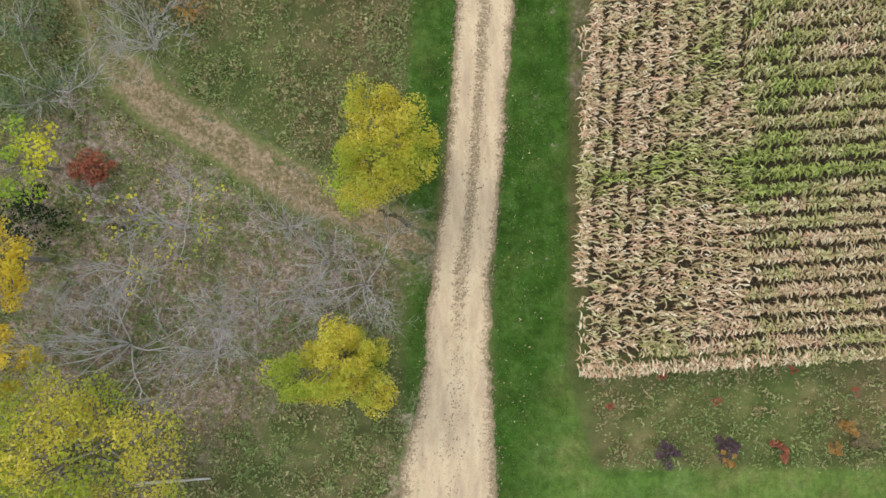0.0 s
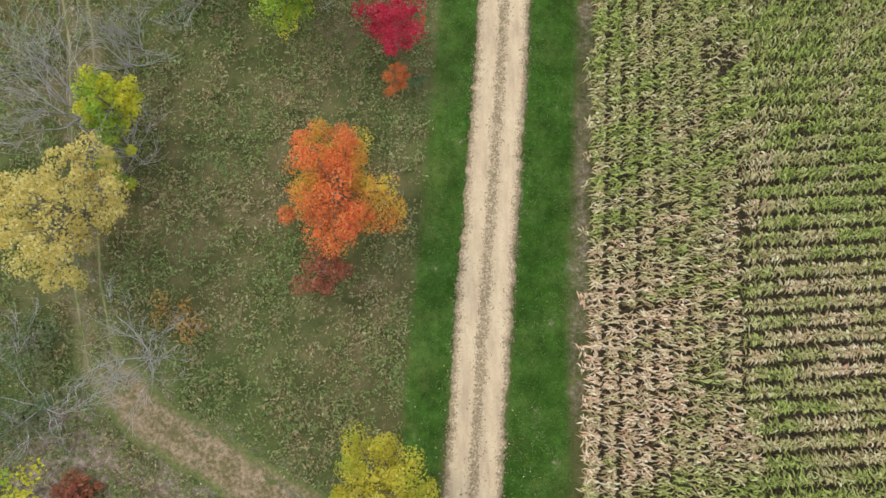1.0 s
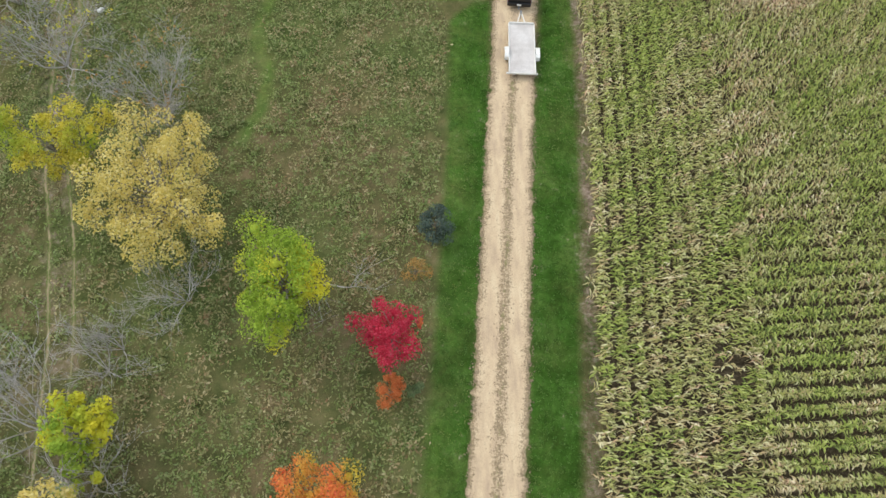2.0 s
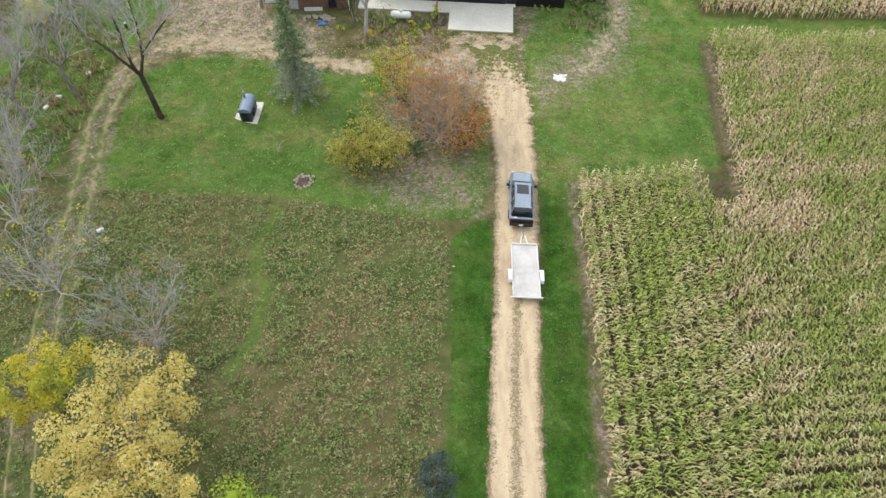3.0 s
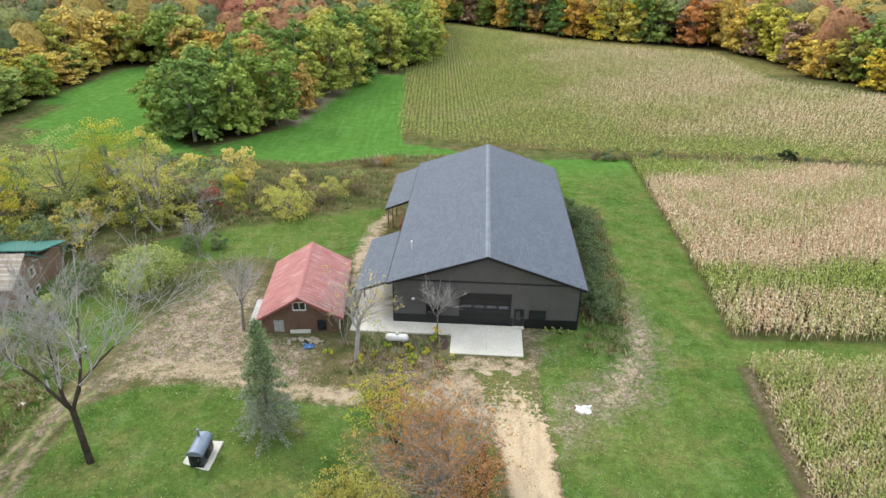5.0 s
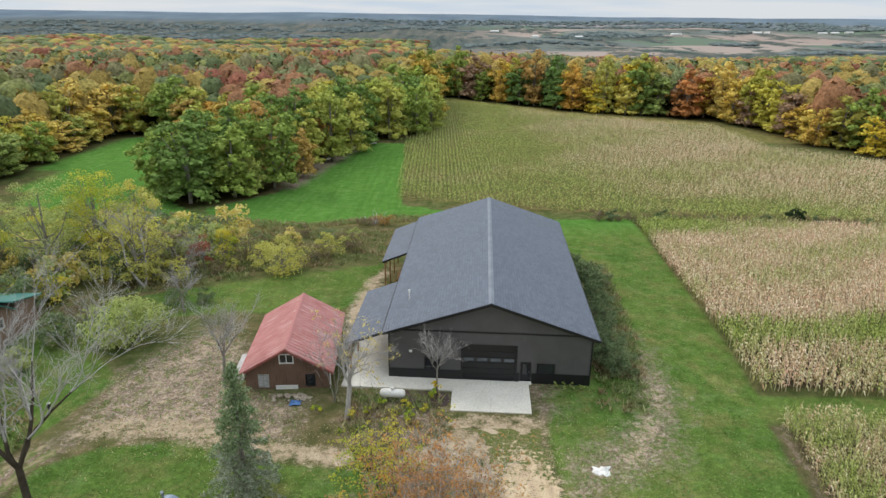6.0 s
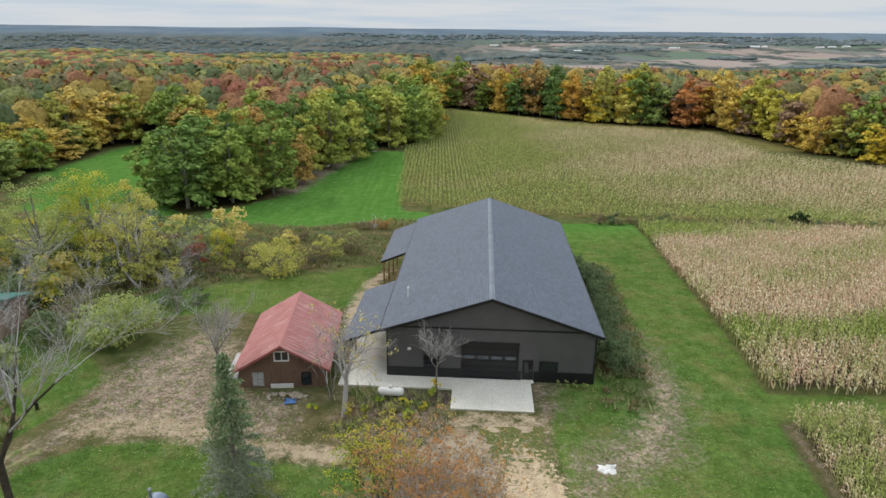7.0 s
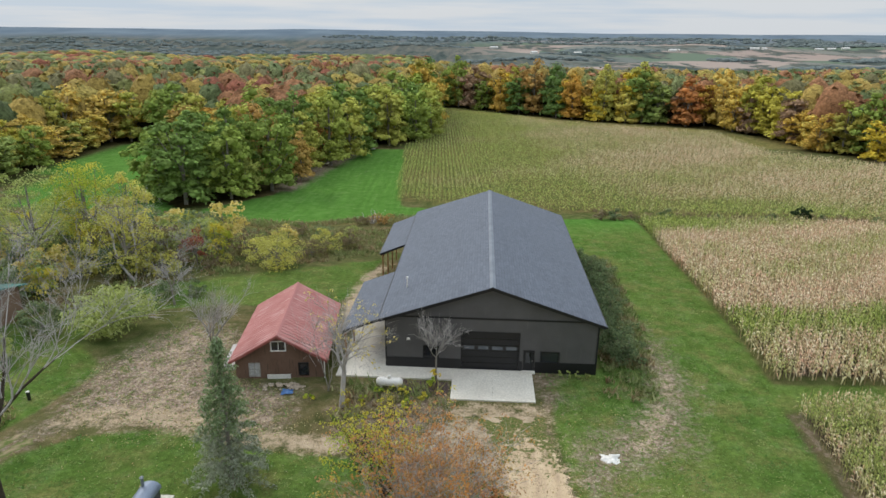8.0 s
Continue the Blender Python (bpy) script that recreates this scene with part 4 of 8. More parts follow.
def bare_tree(x, y, height, label, seed, stems=1, spread=35, levels=4, bark=PALE_BARK, rz=0.0, leaves=None, foliage=None, name="bare_tree", squash=1.0, twig=PALE_BARK, **kw):
    paths = bare_paths(seed, height, stems, spread, levels, **kw)
    cloud = None
    if leaves:
        rng = np.random.default_rng(seed + 900)
        tips = np.array([p[0][-1] for p in paths if p[1][0] < 0.035])
        pick = tips[rng.choice(len(tips), min(leaves, len(tips)), False)]
        cloud = leaf_cloud(rng, pick, np.full(len(pick), 0.3), 6, 0.15)
    thick = max(p[1][0] for p in paths) * 0.3
    limbs, twigs = [p for p in paths if p[1][0] >= thick], [p for p in paths if p[1][0] < thick]
    ob = tree_thing(name, x, y, tubes(limbs), cloud, bark, foliage, label, "tree", rz)
    if twigs:
        tagged(part("branchwork", fast_mesh("branchwork", *tubes(twigs), None, twig), None, ob), "fine bare twigs", kind="stuff")
    return ob


def in_row_points(rng, poly, heading, row, step, wobble=0.05):
    """Plant places in straight rows inside an outline."""
    p = np.asarray(poly, float)
    c, s = math.cos(radians(heading)), math.sin(radians(heading))
    u, v = p[:, 0] * c + p[:, 1] * s, -p[:, 0] * s + p[:, 1] * c
    gu, gv = np.meshgrid(np.arange(u.min(), u.max(), step), np.arange(v.min(), v.max(), row))
    gu, gv = gu.ravel() + rng.normal(0, step * 0.3, gu.size), gv.ravel() + rng.normal(0, wobble, gu.size)
    x, y = gu * c - gv * s, gu * s + gv * c
    k = inside(x, y, poly) > 0
    return x[k], y[k]


def corn_templates(rng, count, leaves, height, fine, spikes=2):
    """Maize plants: a stalk, long leaves that rise, arch over and hang, most of them across the row, and a tassel."""
    out = []
    for _ in range(count):
        co, tr, b = [], [], 0
        for i in range(leaves):
            q = i / leaves
            h = height * (0.3 + 0.58 * q)
            a = math.pi / 2 + i * math.pi + rng.normal(0, 0.55)
            ln = rng.uniform(0.8, 1.2) * (0.5 - 0.24 * q)
            w = rng.uniform(0.034, 0.049) if fine else rng.uniform(0.068, 0.098)
            curl = rng.normal(0, 0.1)
            dx, dy = math.cos(a), math.sin(a)
            sx, sy = -dy * w, dx * w
            up, fall = rng.uniform(0.12, 0.26) + 0.12 * q, rng.uniform(0.15, 0.5) * (1.1 - 0.7 * q)
            tx, ty = dx * ln - dy * curl, dy * ln + dx * curl
            co += [(0, 0, h), (dx * ln * .36 - sx, dy * ln * .36 - sy, h + up), (dx * ln * .36 + sx, dy * ln * .36 + sy, h + up)]
            if fine:
                co += [(dx * ln * .76 - sx * .8, dy * ln * .76 - sy * .8, h + up * .75), (dx * ln * .76 + sx * .8, dy * ln * .76 + sy * .8, h + up * .75), (tx, ty, h + up - fall)]
                tr += [(b, b + 1, b + 2), (b + 1, b + 3, b + 4), (b + 1, b + 4, b + 2), (b + 3, b + 5, b + 4)]
                b += 6
            else:
                co += [(tx, ty, h + up - fall)]
                tr += [(b, b + 1, b + 2), (b + 1, b + 3, b + 2)]
                b += 4
        for k in range(3 if fine else spikes):
            a = rng.uniform(0, 6.28)
            w = 0.018 if fine else 0.045
            co += [(-w * math.sin(a), w * math.cos(a), 0 if k == 0 else height * .9), (w * math.sin(a), -w * math.cos(a), 0 if k == 0 else height * .9),
                   (0.14 * math.cos(a) * (k > 0), 0.14 * math.sin(a) * (k > 0), height * (1.0 if k == 0 else 1.12))]
            tr.append((b, b + 1, b + 2))
            b += 3
        out.append((np.array(co), np.array(tr)))
    return out


def scatter(name, x, y, templates, rng, material, dry, scale=(0.85, 1.15), sink=0.03, tilt=0.03, heading=None):
    """Many small plants as one mesh: each a turned and scaled copy of a template, with its dryness."""
    which = rng.integers(0, len(templates), len(x))
    z = land(x, y) - sink
    cos, tris, dr, base = [], [], [], 0
    for k, (co, tr) in enumerate(templates):
        s = np.nonzero(which == k)[0]
        if not len(s):
            continue
        a = rng.uniform(0, 6.28, len(s)) if heading is None else heading[s] + rng.normal(0, 0.2, len(s)) + math.pi * rng.integers(0, 2, len(s))
        sc = rng.uniform(*scale, len(s))
        c, sn = np.cos(a)[:, None] * sc[:, None], np.sin(a)[:, None] * sc[:, None]
        tx, ty = rng.normal(0, tilt, (2, len(s)))
        px = co[None, :, 0] * c - co[None, :, 1] * sn + x[s][:, None] + tx[:, None] * co[None, :, 2]
        py = co[None, :, 0] * sn + co[None, :, 1] * c + y[s][:, None] + ty[:, None] * co[None, :, 2]
        pz = co[None, :, 2] * sc[:, None] + z[s][:, None]
        cos.append(np.stack([px, py, pz], -1).reshape(-1, 3))
        tris.append((base + np.arange(len(s))[:, None, None] * len(co) + tr[None]).reshape(-1, 3))
        dr.append(np.repeat(dry[s], len(co)))
        base += len(s) * len(co)
    return new(name, fast_mesh(name, np.concatenate(cos), None, np.concatenate(tris), material, np.concatenate(dr)))


def blotch(x, y, scale, seed):
    """Smooth blotches from 0 to 1 over the plan, from a few crossed waves."""
    r = np.random.default_rng(seed)
    v = np.zeros(np.shape(x))
    for k in range(7):
        a, f, p = r.uniform(0, 6.28), r.uniform(0.6, 2.2) / scale, r.uniform(0, 6.28)
        v = v + np.sin((x * np.cos(a) + y * np.sin(a)) * f * 6.28 + p) / (0.7 + 0.3 * k)
    return np.clip(0.5 + v * 0.24, 0, 1)


def corn_fields():
    rng = np.random.default_rng(11)
    fine = corn_templates(rng, 14, 8, 2.15, True)
    coarse = corn_templates(rng, 6, 7, 2.15, False)
    far = corn_templates(rng, 10, 5, 2.1, False, 0)
    # rows along the lane on the headland, rows across beyond it
    head = [(7.9, -6.8), (8.1, 14), (9.3, 32), (10.3, 47), (11.1, 64.3), (21.6, 65.6), (20.2, 47), (18.6, 30), (17.4, 14), (16.9, -4)]
    x1, y1 = in_row_points(rng, head, 86.6, 0.96, 0.19, 0.03)
    x2, y2 = in_row_points(rng, CORN_A, 3.6, 0.95, 0.2, 0.03)
    k = inside(x2, y2, head) < 0.1
    x, y = np.concatenate([x1, x2[k]]), np.concatenate([y1, y2[k]])
    row = np.concatenate([np.full(len(x1), radians(86.6)), np.full(int(k.sum()), radians(3.6))])
    gap = (np.abs(x - 17.2) < 0.7) & (np.abs(y - 30.2) < 1.2) & (rng.uniform(0, 1, len(x)) < 0.6)
    gap |= rng.uniform(0, 1, len(x)) < 0.05
    x, y, row = x[~gap], y[~gap], row[~gap]
    edge = np.clip(1 - inside(x, y, CORN_A) / 0.9, 0, 1) * 0.5
    south = np.clip((23 - y) / 12, 0, 1) * np.where(x < 17.2, 0.95, 0.62)
    band = np.exp(-((y - 4.2 - 0.06 * (x - 12)) / 1.6) ** 2) * 0.9 + np.exp(-((y - 9.5) / 1.5) ** 2) * np.clip((x - 15) / 4, 0, 1) * 0.6
    strips = np.exp(-((y - 65.4) / 1.0) ** 2) * 0.6 + np.exp(-((y - 71.6) / 0.7) ** 2) * 0.3 + np.exp(-np.hypot((x - 25.8) / 4.0, (y - 60.2) / 2.4) ** 4) * 0.6 + np.exp(-((y - 80) / 1.2) ** 2) * 0.35
    d = 0.18 + (south - band) * 0.75 + strips * (x > 21) + (blotch(x, y, 22, 4) - 0.5) * 0.35 + (blotch(x, y, 5, 8) - 0.5) * 0.5 + edge
    dry = np.clip(d + rng.normal(0, 0.22, len(x)), 0, 1)
    tagged(scatter("corn_field", x, y, fine, rng, CORN, dry, (0.88, 1.12), heading=row), "ripening maize in rows, green turning to straw", "maize field", kind="stuff")
    x, y = in_row_points(rng, CORN_C, 0.5, 0.76, 0.42)
    d = 0.8 + (blotch(x, y, 26, 14) - 0.5) * 0.7 + (blotch(x, y, 7, 15) - 0.5) * 0.4 - np.exp(-((y - 101.5 - 0.02 * (x - 30)) / 3.4) ** 4) * 0.85 - np.exp(-((x - 30.4 - 0.07 * (y - 92)) / 1.4) ** 2) * 0.5 * (y < 100) - np.clip((y - 140) / 7, 0, 1) * 0.8 * np.clip((66 - x) / 22, 0.15, 1)
    tagged(scatter("corn_field", x, y, coarse, rng, CORN, np.clip(d + rng.normal(0, 0.2, len(x)), 0, 1), heading=np.zeros(len(x))), "straw-coloured maize field with a green band", "maize field", kind="stuff")
    x, y = in_row_points(rng, CORN_D, 90.5, 1.0, 0.95, 0.1)
    k = x < 135
    x, y = x[k], y[k]
    d = 0.27 + (blotch(x, y, 60, 24) - 0.5) * 0.5 + (blotch(x, y, 14, 25) - 0.5) * 0.3 + np.clip((x - 40) / 50, -0.42, 0.5) - np.clip((186 - y - 0.1 * x) / 10, 0, 1) * 0.55
    tagged(scatter("corn_field", x, y, far, rng, CORN, np.clip(d + rng.normal(0, 0.18, len(x)), 0, 1), (1.0, 1.3), heading=np.full(len(x), 1.58)), "wide maize field below a wooded edge", "maize field", kind="stuff")


def weed_templates(rng, count, blades, height, width):
    out = []
    for _ in range(count):
        co, tr = [], []
        for i in range(blades):
            a, l = rng.uniform(0, 6.28), height * rng.uniform(0.5, 1.2)
            o = rng.normal(0, height * 0.35, 2)
            lean = rng.uniform(0.2, 0.9) * l
            w = width * rng.uniform(0.6, 1.4)
            co += [(o[0] - w * math.sin(a), o[1] + w * math.cos(a), l * 0.15), (o[0] + w * math.sin(a), o[1] - w * math.cos(a), l * 0.15), (o[0] + lean * math.cos(a), o[1] + lean * math.sin(a), l)]
            tr.append((3 * i, 3 * i + 1, 3 * i + 2))
        out.append((np.array(co), np.array(tr)))
    return out


def tuft_templates(rng, count, leaves, spread, height, size):
    """Small leafy tufts: blades at all angles about a low mound."""
    out = []
    for _ in range(count):
        co, tr = [], []
        for i in range(leaves):
            o = np.array([*rng.normal(0, spread, 2), height * rng.uniform(0.15, 1.0)])
            nrm = np.array([*rng.normal(0, 0.5, 2), 1.0])
            nrm /= np.linalg.norm(nrm)
            t = np.cross(nrm, rng.normal(0, 1, 3))
            t /= np.linalg.norm(t)
            b, s_ = np.cross(nrm, t), size * rng.uniform(0.5, 1.5)
            co += [o - t * s_, o + b * s_ * 0.42, o + t * s_, o - b * s_ * 0.42]
            tr += [(4 * i, 4 * i + 1, 4 * i + 2), (4 * i, 4 * i + 2, 4 * i + 3)]
        out.append((np.array(co), np.array(tr)))
    return out


def sprinkle(rng, poly, per_m2, keep_out=()):
    p = np.asarray(poly, float)
    lo, hi = p.min(0), p.max(0)
    n = int((hi - lo).prod() * per_m2)
    x, y = rng.uniform(lo[0], hi[0], n), rng.uniform(lo[1], hi[1], n)
    k = inside(x, y, poly) > 0
    for q in keep_out:
        k &= inside(x, y, q) < 0
    return x[k], y[k]


def meadow():
    rng = np.random.default_rng(21)
    t = tuft_templates(rng, 16, 6, 0.12, 0.22, 0.08)
    field = [(-34, -22), (-2.2, -22), (-2.0, 10), (-0.4, 30), (0.7, 58), (-1, 60), (-13.5, 62), (-28.5, 63), (-38, 60)]
    x, y = sprinkle(rng, field, 15)
    xe, ye = sprinkle(rng, [(8.4, -6.6), (30, -6.4), (30, -12.6), (9.4, -12.6)], 12)
    x, y = np.concatenate([x, xe]), np.concatenate([y, ye])
    rut = np.minimum(near_line(x, y, RUTS[0]), near_line(x, y, RUTS[1]))
    k = ((near_line(x, y, TRACK_LINE[:7]) > 1.5) | (y > 10)) & ((rut > 0.32) | (y < 9)) & ((inside(x, y, LAWNS[0]) < -0.1) | (rng.uniform(0, 1, len(x)) < 0.3)) & (rng.uniform(0, 1, len(x)) < 0.35 + 0.9 * blotch(x, y, 5, 31))
    x, y = x[k], y[k]
    pale = np.exp(-np.hypot((x + 5.4) / 2.6, (y - 50.5) / 3.4) ** 2) * 0.6
    d = np.clip(0.26 - 0.1 * np.clip((y - 30) / 10, 0, 1) + pale + (blotch(x, y, 11, 33) - 0.5) * 0.7 + (blotch(x, y, 3, 34) - 0.5) * 0.5 + rng.normal(0, 0.3, len(x)), 0, 1)
    tagged(scatter("meadow_weeds", x, y, t, rng, WEEDS, d, (0.5, 1.6)), "rough autumn meadow of leafy weeds and dry stalks", "meadow", kind="stuff")
    t = weed_templates(rng, 6, 7, 0.11, 0.016)
    xs, ys = [], []
    for poly, dens in ((LAWNS[1], 22), ([(3.4, -25), (8, -7), (8.8, 14), (11.2, 62), (8.2, 60), (6.8, 47), (4.5, 14), (3.2, 0)], 20)):
        a, b = sprinkle(rng, poly, dens)
        xs.append(a)
        ys.append(b)
    x, y = np.concatenate(xs), np.concatenate(ys)
    tagged(scatter("grass_tufts", x, y, t, rng, GRASS, np.clip(blotch(x, y, 9, 35) - 0.25 + rng.normal(0, 0.2, len(x)), 0, 1), (0.6, 1.3)), "short mown grass on the lane's verges", "grass", kind="stuff")
    t = weed_templates(rng, 6, 6, 0.6, 0.07)
    xs, ys = [], []
    for poly, dens in (([(14.6, 93), (19.5, 94), (23.5, 128), (17.5, 129)], 9), ([(14.0, 88), (17.5, 87), (20.2, 97), (14.8, 93.4)], 4), (HAYS[0], 4), ([(-40, 112), (-20, 124), (-9, 130), (-9, 148), (-30, 147), (-44, 140)], 2.2), ([(36, 154), (36, 161), (110, 158), (110, 148)], 3),
                       ([(-44, 62), (-33, 64), (-33, 84), (-42, 94)], 4), ([(-8.5, 84), (0.4, 85.5), (0.2, 90), (-8.8, 90)], 5)):
        a, b = sprinkle(rng, poly, dens)
        xs.append(a)
        ys.append(b)
    x, y = np.concatenate(xs), np.concatenate(ys)
    tagged(scatter("tall_weeds", x, y, t, rng, WEEDS, np.clip(blotch(x, y, 8, 37) * 0.9 + rng.normal(0, 0.2, len(x)), 0, 1), (0.5, 1.4)), "tall weeds and dry grass at field edges", "weeds", kind="stuff")
    t = tuft_templates(rng, 8, 3, 0.16, 0.08, 0.085)
    xs, ys = [], []
    for poly, dens in (([(8.6, 62), (24.4, 67), (28.2, 90), (21, 98), (14.5, 92), (9, 92), (8.9, 70)], 7), (LAWNS[3], 7), (LAWNS[4], 4), ([(20, 96), (28.4, 92), (34, 150), (25, 150)], 5), (LITTERS[0], 5)):
        a, b = sprinkle(rng, poly, dens)
        xs.append(a)
        ys.append(b)
    x, y = np.concatenate(xs), np.concatenate(ys)
    tagged(scatter("lawn_tufts", x, y, t, rng, GRASS, np.clip(blotch(x, y, 6, 36) - 0.15 + rng.normal(0, 0.25, len(x)), 0, 1), (0.6, 1.5)), "uneven tufts in the yard's rough lawn", "grass", kind="stuff")
    # taller tufts stand out of the meadow
    t = tuft_templates(rng, 12, 16, 0.2, 0.62, 0.085)
    x, y = sprinkle(rng, field, 2.6)
    k = (near_line(x, y, TRACK_LINE) > 1.6) & (inside(x, y, LAWNS[0]) < 0) & (blotch(x, y, 6, 39) > 0.18 + 0.5 * (y < 38))
    x, y = x[k], y[k]
    d = np.where(rng.uniform(0, 1, len(x)) < 0.25 + 0.5 * np.exp(-np.hypot((x + 5.4) / 3.0, (y - 50.5) / 4.0) ** 2), 0.75, 0.12) + rng.normal(0, 0.15, len(x))
    tagged(scatter("meadow_weeds", x, y, t, rng, WEEDS, np.clip(d, 0, 1), (0.6, 1.5)), "leafy weeds and pale dry stalks in the meadow", "weeds", kind="stuff")
    # loose stones along the lane's edges and middle
    lane = np.array([((a + c) / 2, b, (c - a) / 2) for a, b, c, _ in ROAD_ROWS])
    y = rng.uniform(-16, 84, 9000)
    u = np.where(rng.uniform(0, 1, len(y)) < 0.62, rng.choice([-1, 1], len(y)) * rng.normal(0.92, 0.07, len(y)), rng.normal(0, 0.14, len(y)))
    x = np.interp(y, lane[:, 1], lane[:, 0]) + u * np.interp(y, lane[:, 1], lane[:, 2])
    k = blotch(x, y, 3, 41) > 0.3
    stones = []
    for _ in range(6):
        c = np.array([(0.05, 0, 0), (0.02, 0.045, 0), (-0.04, 0.03, 0), (-0.045, -0.025, 0), (0.015, -0.05, 0), (0, 0, 0.045)]) * rng.uniform(0.7, 1.3, (6, 3))
        stones.append((c, np.array([(0, 1, 5), (1, 2, 5), (2, 3, 5), (3, 4, 5), (4, 0, 5)])))
    tagged(scatter("gravel", x[k], y[k], stones, rng, GRAVEL, np.zeros(int(k.sum())), (0.4, 1.15), -0.045), "loose grey-brown stones on the gravel lane", "gravel", kind="stuff")
    # leaves on the ground
    xs, ys = [], []
    for poly, dens in ((LITTERS[0], 12), (LITTERS[1], 9), (LITTERS[2], 10), (LITTERS[4], 10), ([(-10, 0), (-2, -12), (6, -12), (6, 12), (-8, 12)], 2), ([(4, 60), (16, 66), (16, 90), (4, 86)], 3), ([(-1, 76), (9, 74), (9, 87.3), (0.5, 87.3)], 6), ([(-30, 81), (-4, 79), (-4, 84), (-21, 88), (-30, 88)], 8), ([(-24, 8), (-1, 10), (-1, 40), (-24, 44)], 1.6), ([(-28, 64), (3, 60), (3, 79), (-28, 80)], 1.5)):
        a, b = sprinkle(rng, poly, dens)
        xs.append(a)
        ys.append(b)
    x, y = np.concatenate(xs), np.concatenate(ys)
    z = land(x, y) + 0.07
    co, q = leaf_cloud(rng, np.stack([x, y, z], 1), np.full(len(x), 0.01), 1, 0.085)
    tagged(new("fallen_leaves", fast_mesh("fallen_leaves", co, q, None, LITTER)), "yellow and brown fallen leaves on grass and dirt", "leaves", kind="stuff")



# ---- the place ----
corn_fields()
meadow()


def wall_panel(w0, w1, h, openings, y0, y1, z0=0.0):
    """A wall in the x-z plane with openings (x0, x1, z0, z1) that go through it."""
    xs = sorted({w0, w1, *[o[0] for o in openings], *[o[1] for o in openings]})
    zs = sorted({z0, h, *[o[2] for o in openings], *[o[3] for o in openings]})
    xs, zs = [v for v in xs if w0 <= v <= w1], [v for v in zs if z0 <= v <= h]
    bm = bmesh.new()
    for a, b in zip(xs, xs[1:]):
        for c, d in zip(zs, zs[1:]):
            if not any(o[0] <= a and b <= o[1] and o[2] <= c and d <= o[3] for o in openings):
                box(bm, a, b, y0, y1, c, d)
    bmesh.ops.remove_doubles(bm, verts=bm.verts, dist=1e-4)
    bm.verts.index_update()
    seen = {}
    for f in bm.faces:
        seen.setdefault(tuple(sorted(v.index for v in f.verts)), []).append(f)
    bmesh.ops.delete(bm, geom=[f for fs in seen.values() if len(fs) > 1 for f in fs], context="FACES_ONLY")
    return plan_uv(bm, Vector((1, 0.7, 0)), Vector((0, 0, 1)))


def roof_slab(pts, thick, along_axis, material_uv=True):
    """A sloping slab from its four upper corners."""
    bm = bmesh.new()
    a = [Vector(p) for p in pts]
    nrm = (a[1] - a[0]).cross(a[3] - a[0]).normalized()
    if nrm.z < 0:
        nrm = -nrm
    up = [bm.verts.new(p) for p in a]
    lo = [bm.verts.new(p - nrm * thick) for p in a]
    bm.faces.new(up)
    bm.faces.new(lo[::-1])
    for i in range(4):
        bm.faces.new((up[i], lo[i], lo[(i + 1) % 4], up[(i + 1) % 4]))
    bmesh.ops.recalc_face_normals(bm, faces=bm.faces)
    ax = Vector(along_axis)
    return plan_uv(bm, ax, nrm.cross(ax).normalized())


def frame_ring(x0, x1, z0, z1, y0, y1, w=0.07):
    return boxes((x0, x1, y0, y1, z0, z0 + w), (x0, x1, y0, y1, z1 - w, z1), (x0, x0 + w, y0, y1, z0 + w, z1 - w), (x1 - w, x1, y0, y1, z0 + w, z1 - w))


def window_part(parent, x0, x1, z0, z1, y, material, name="window", mullions=(), bars=(), glass=None):
    """A window in a wall whose face is at y (outside towards minus y)."""
    fr = part(name, frame_ring(x0 - 0.05, x1 + 0.05, z0 - 0.05, z1 + 0.05, y - 0.04, y + 0.12, 0.1), material, parent)
    part("pane", boxes((x0 + 0.04, x1 - 0.04, y + 0.05, y + 0.07, z0 + 0.04, z1 - 0.04)), glass or GLASS, fr)
    for m in mullions:
        part("mullion", boxes((m - 0.03, m + 0.03, y - 0.02, y + 0.1, z0 + 0.04, z1 - 0.04)), material, fr)
    for b in bars:
        part("glazing_bar", boxes((x0 + 0.04, x1 - 0.04, y, y + 0.09, b - 0.02, b + 0.02)), material, fr)
    return fr


# ---- the large shed ----
SHED = pose(4.25, 92.55, -5.45, 0, 0, -3.3)


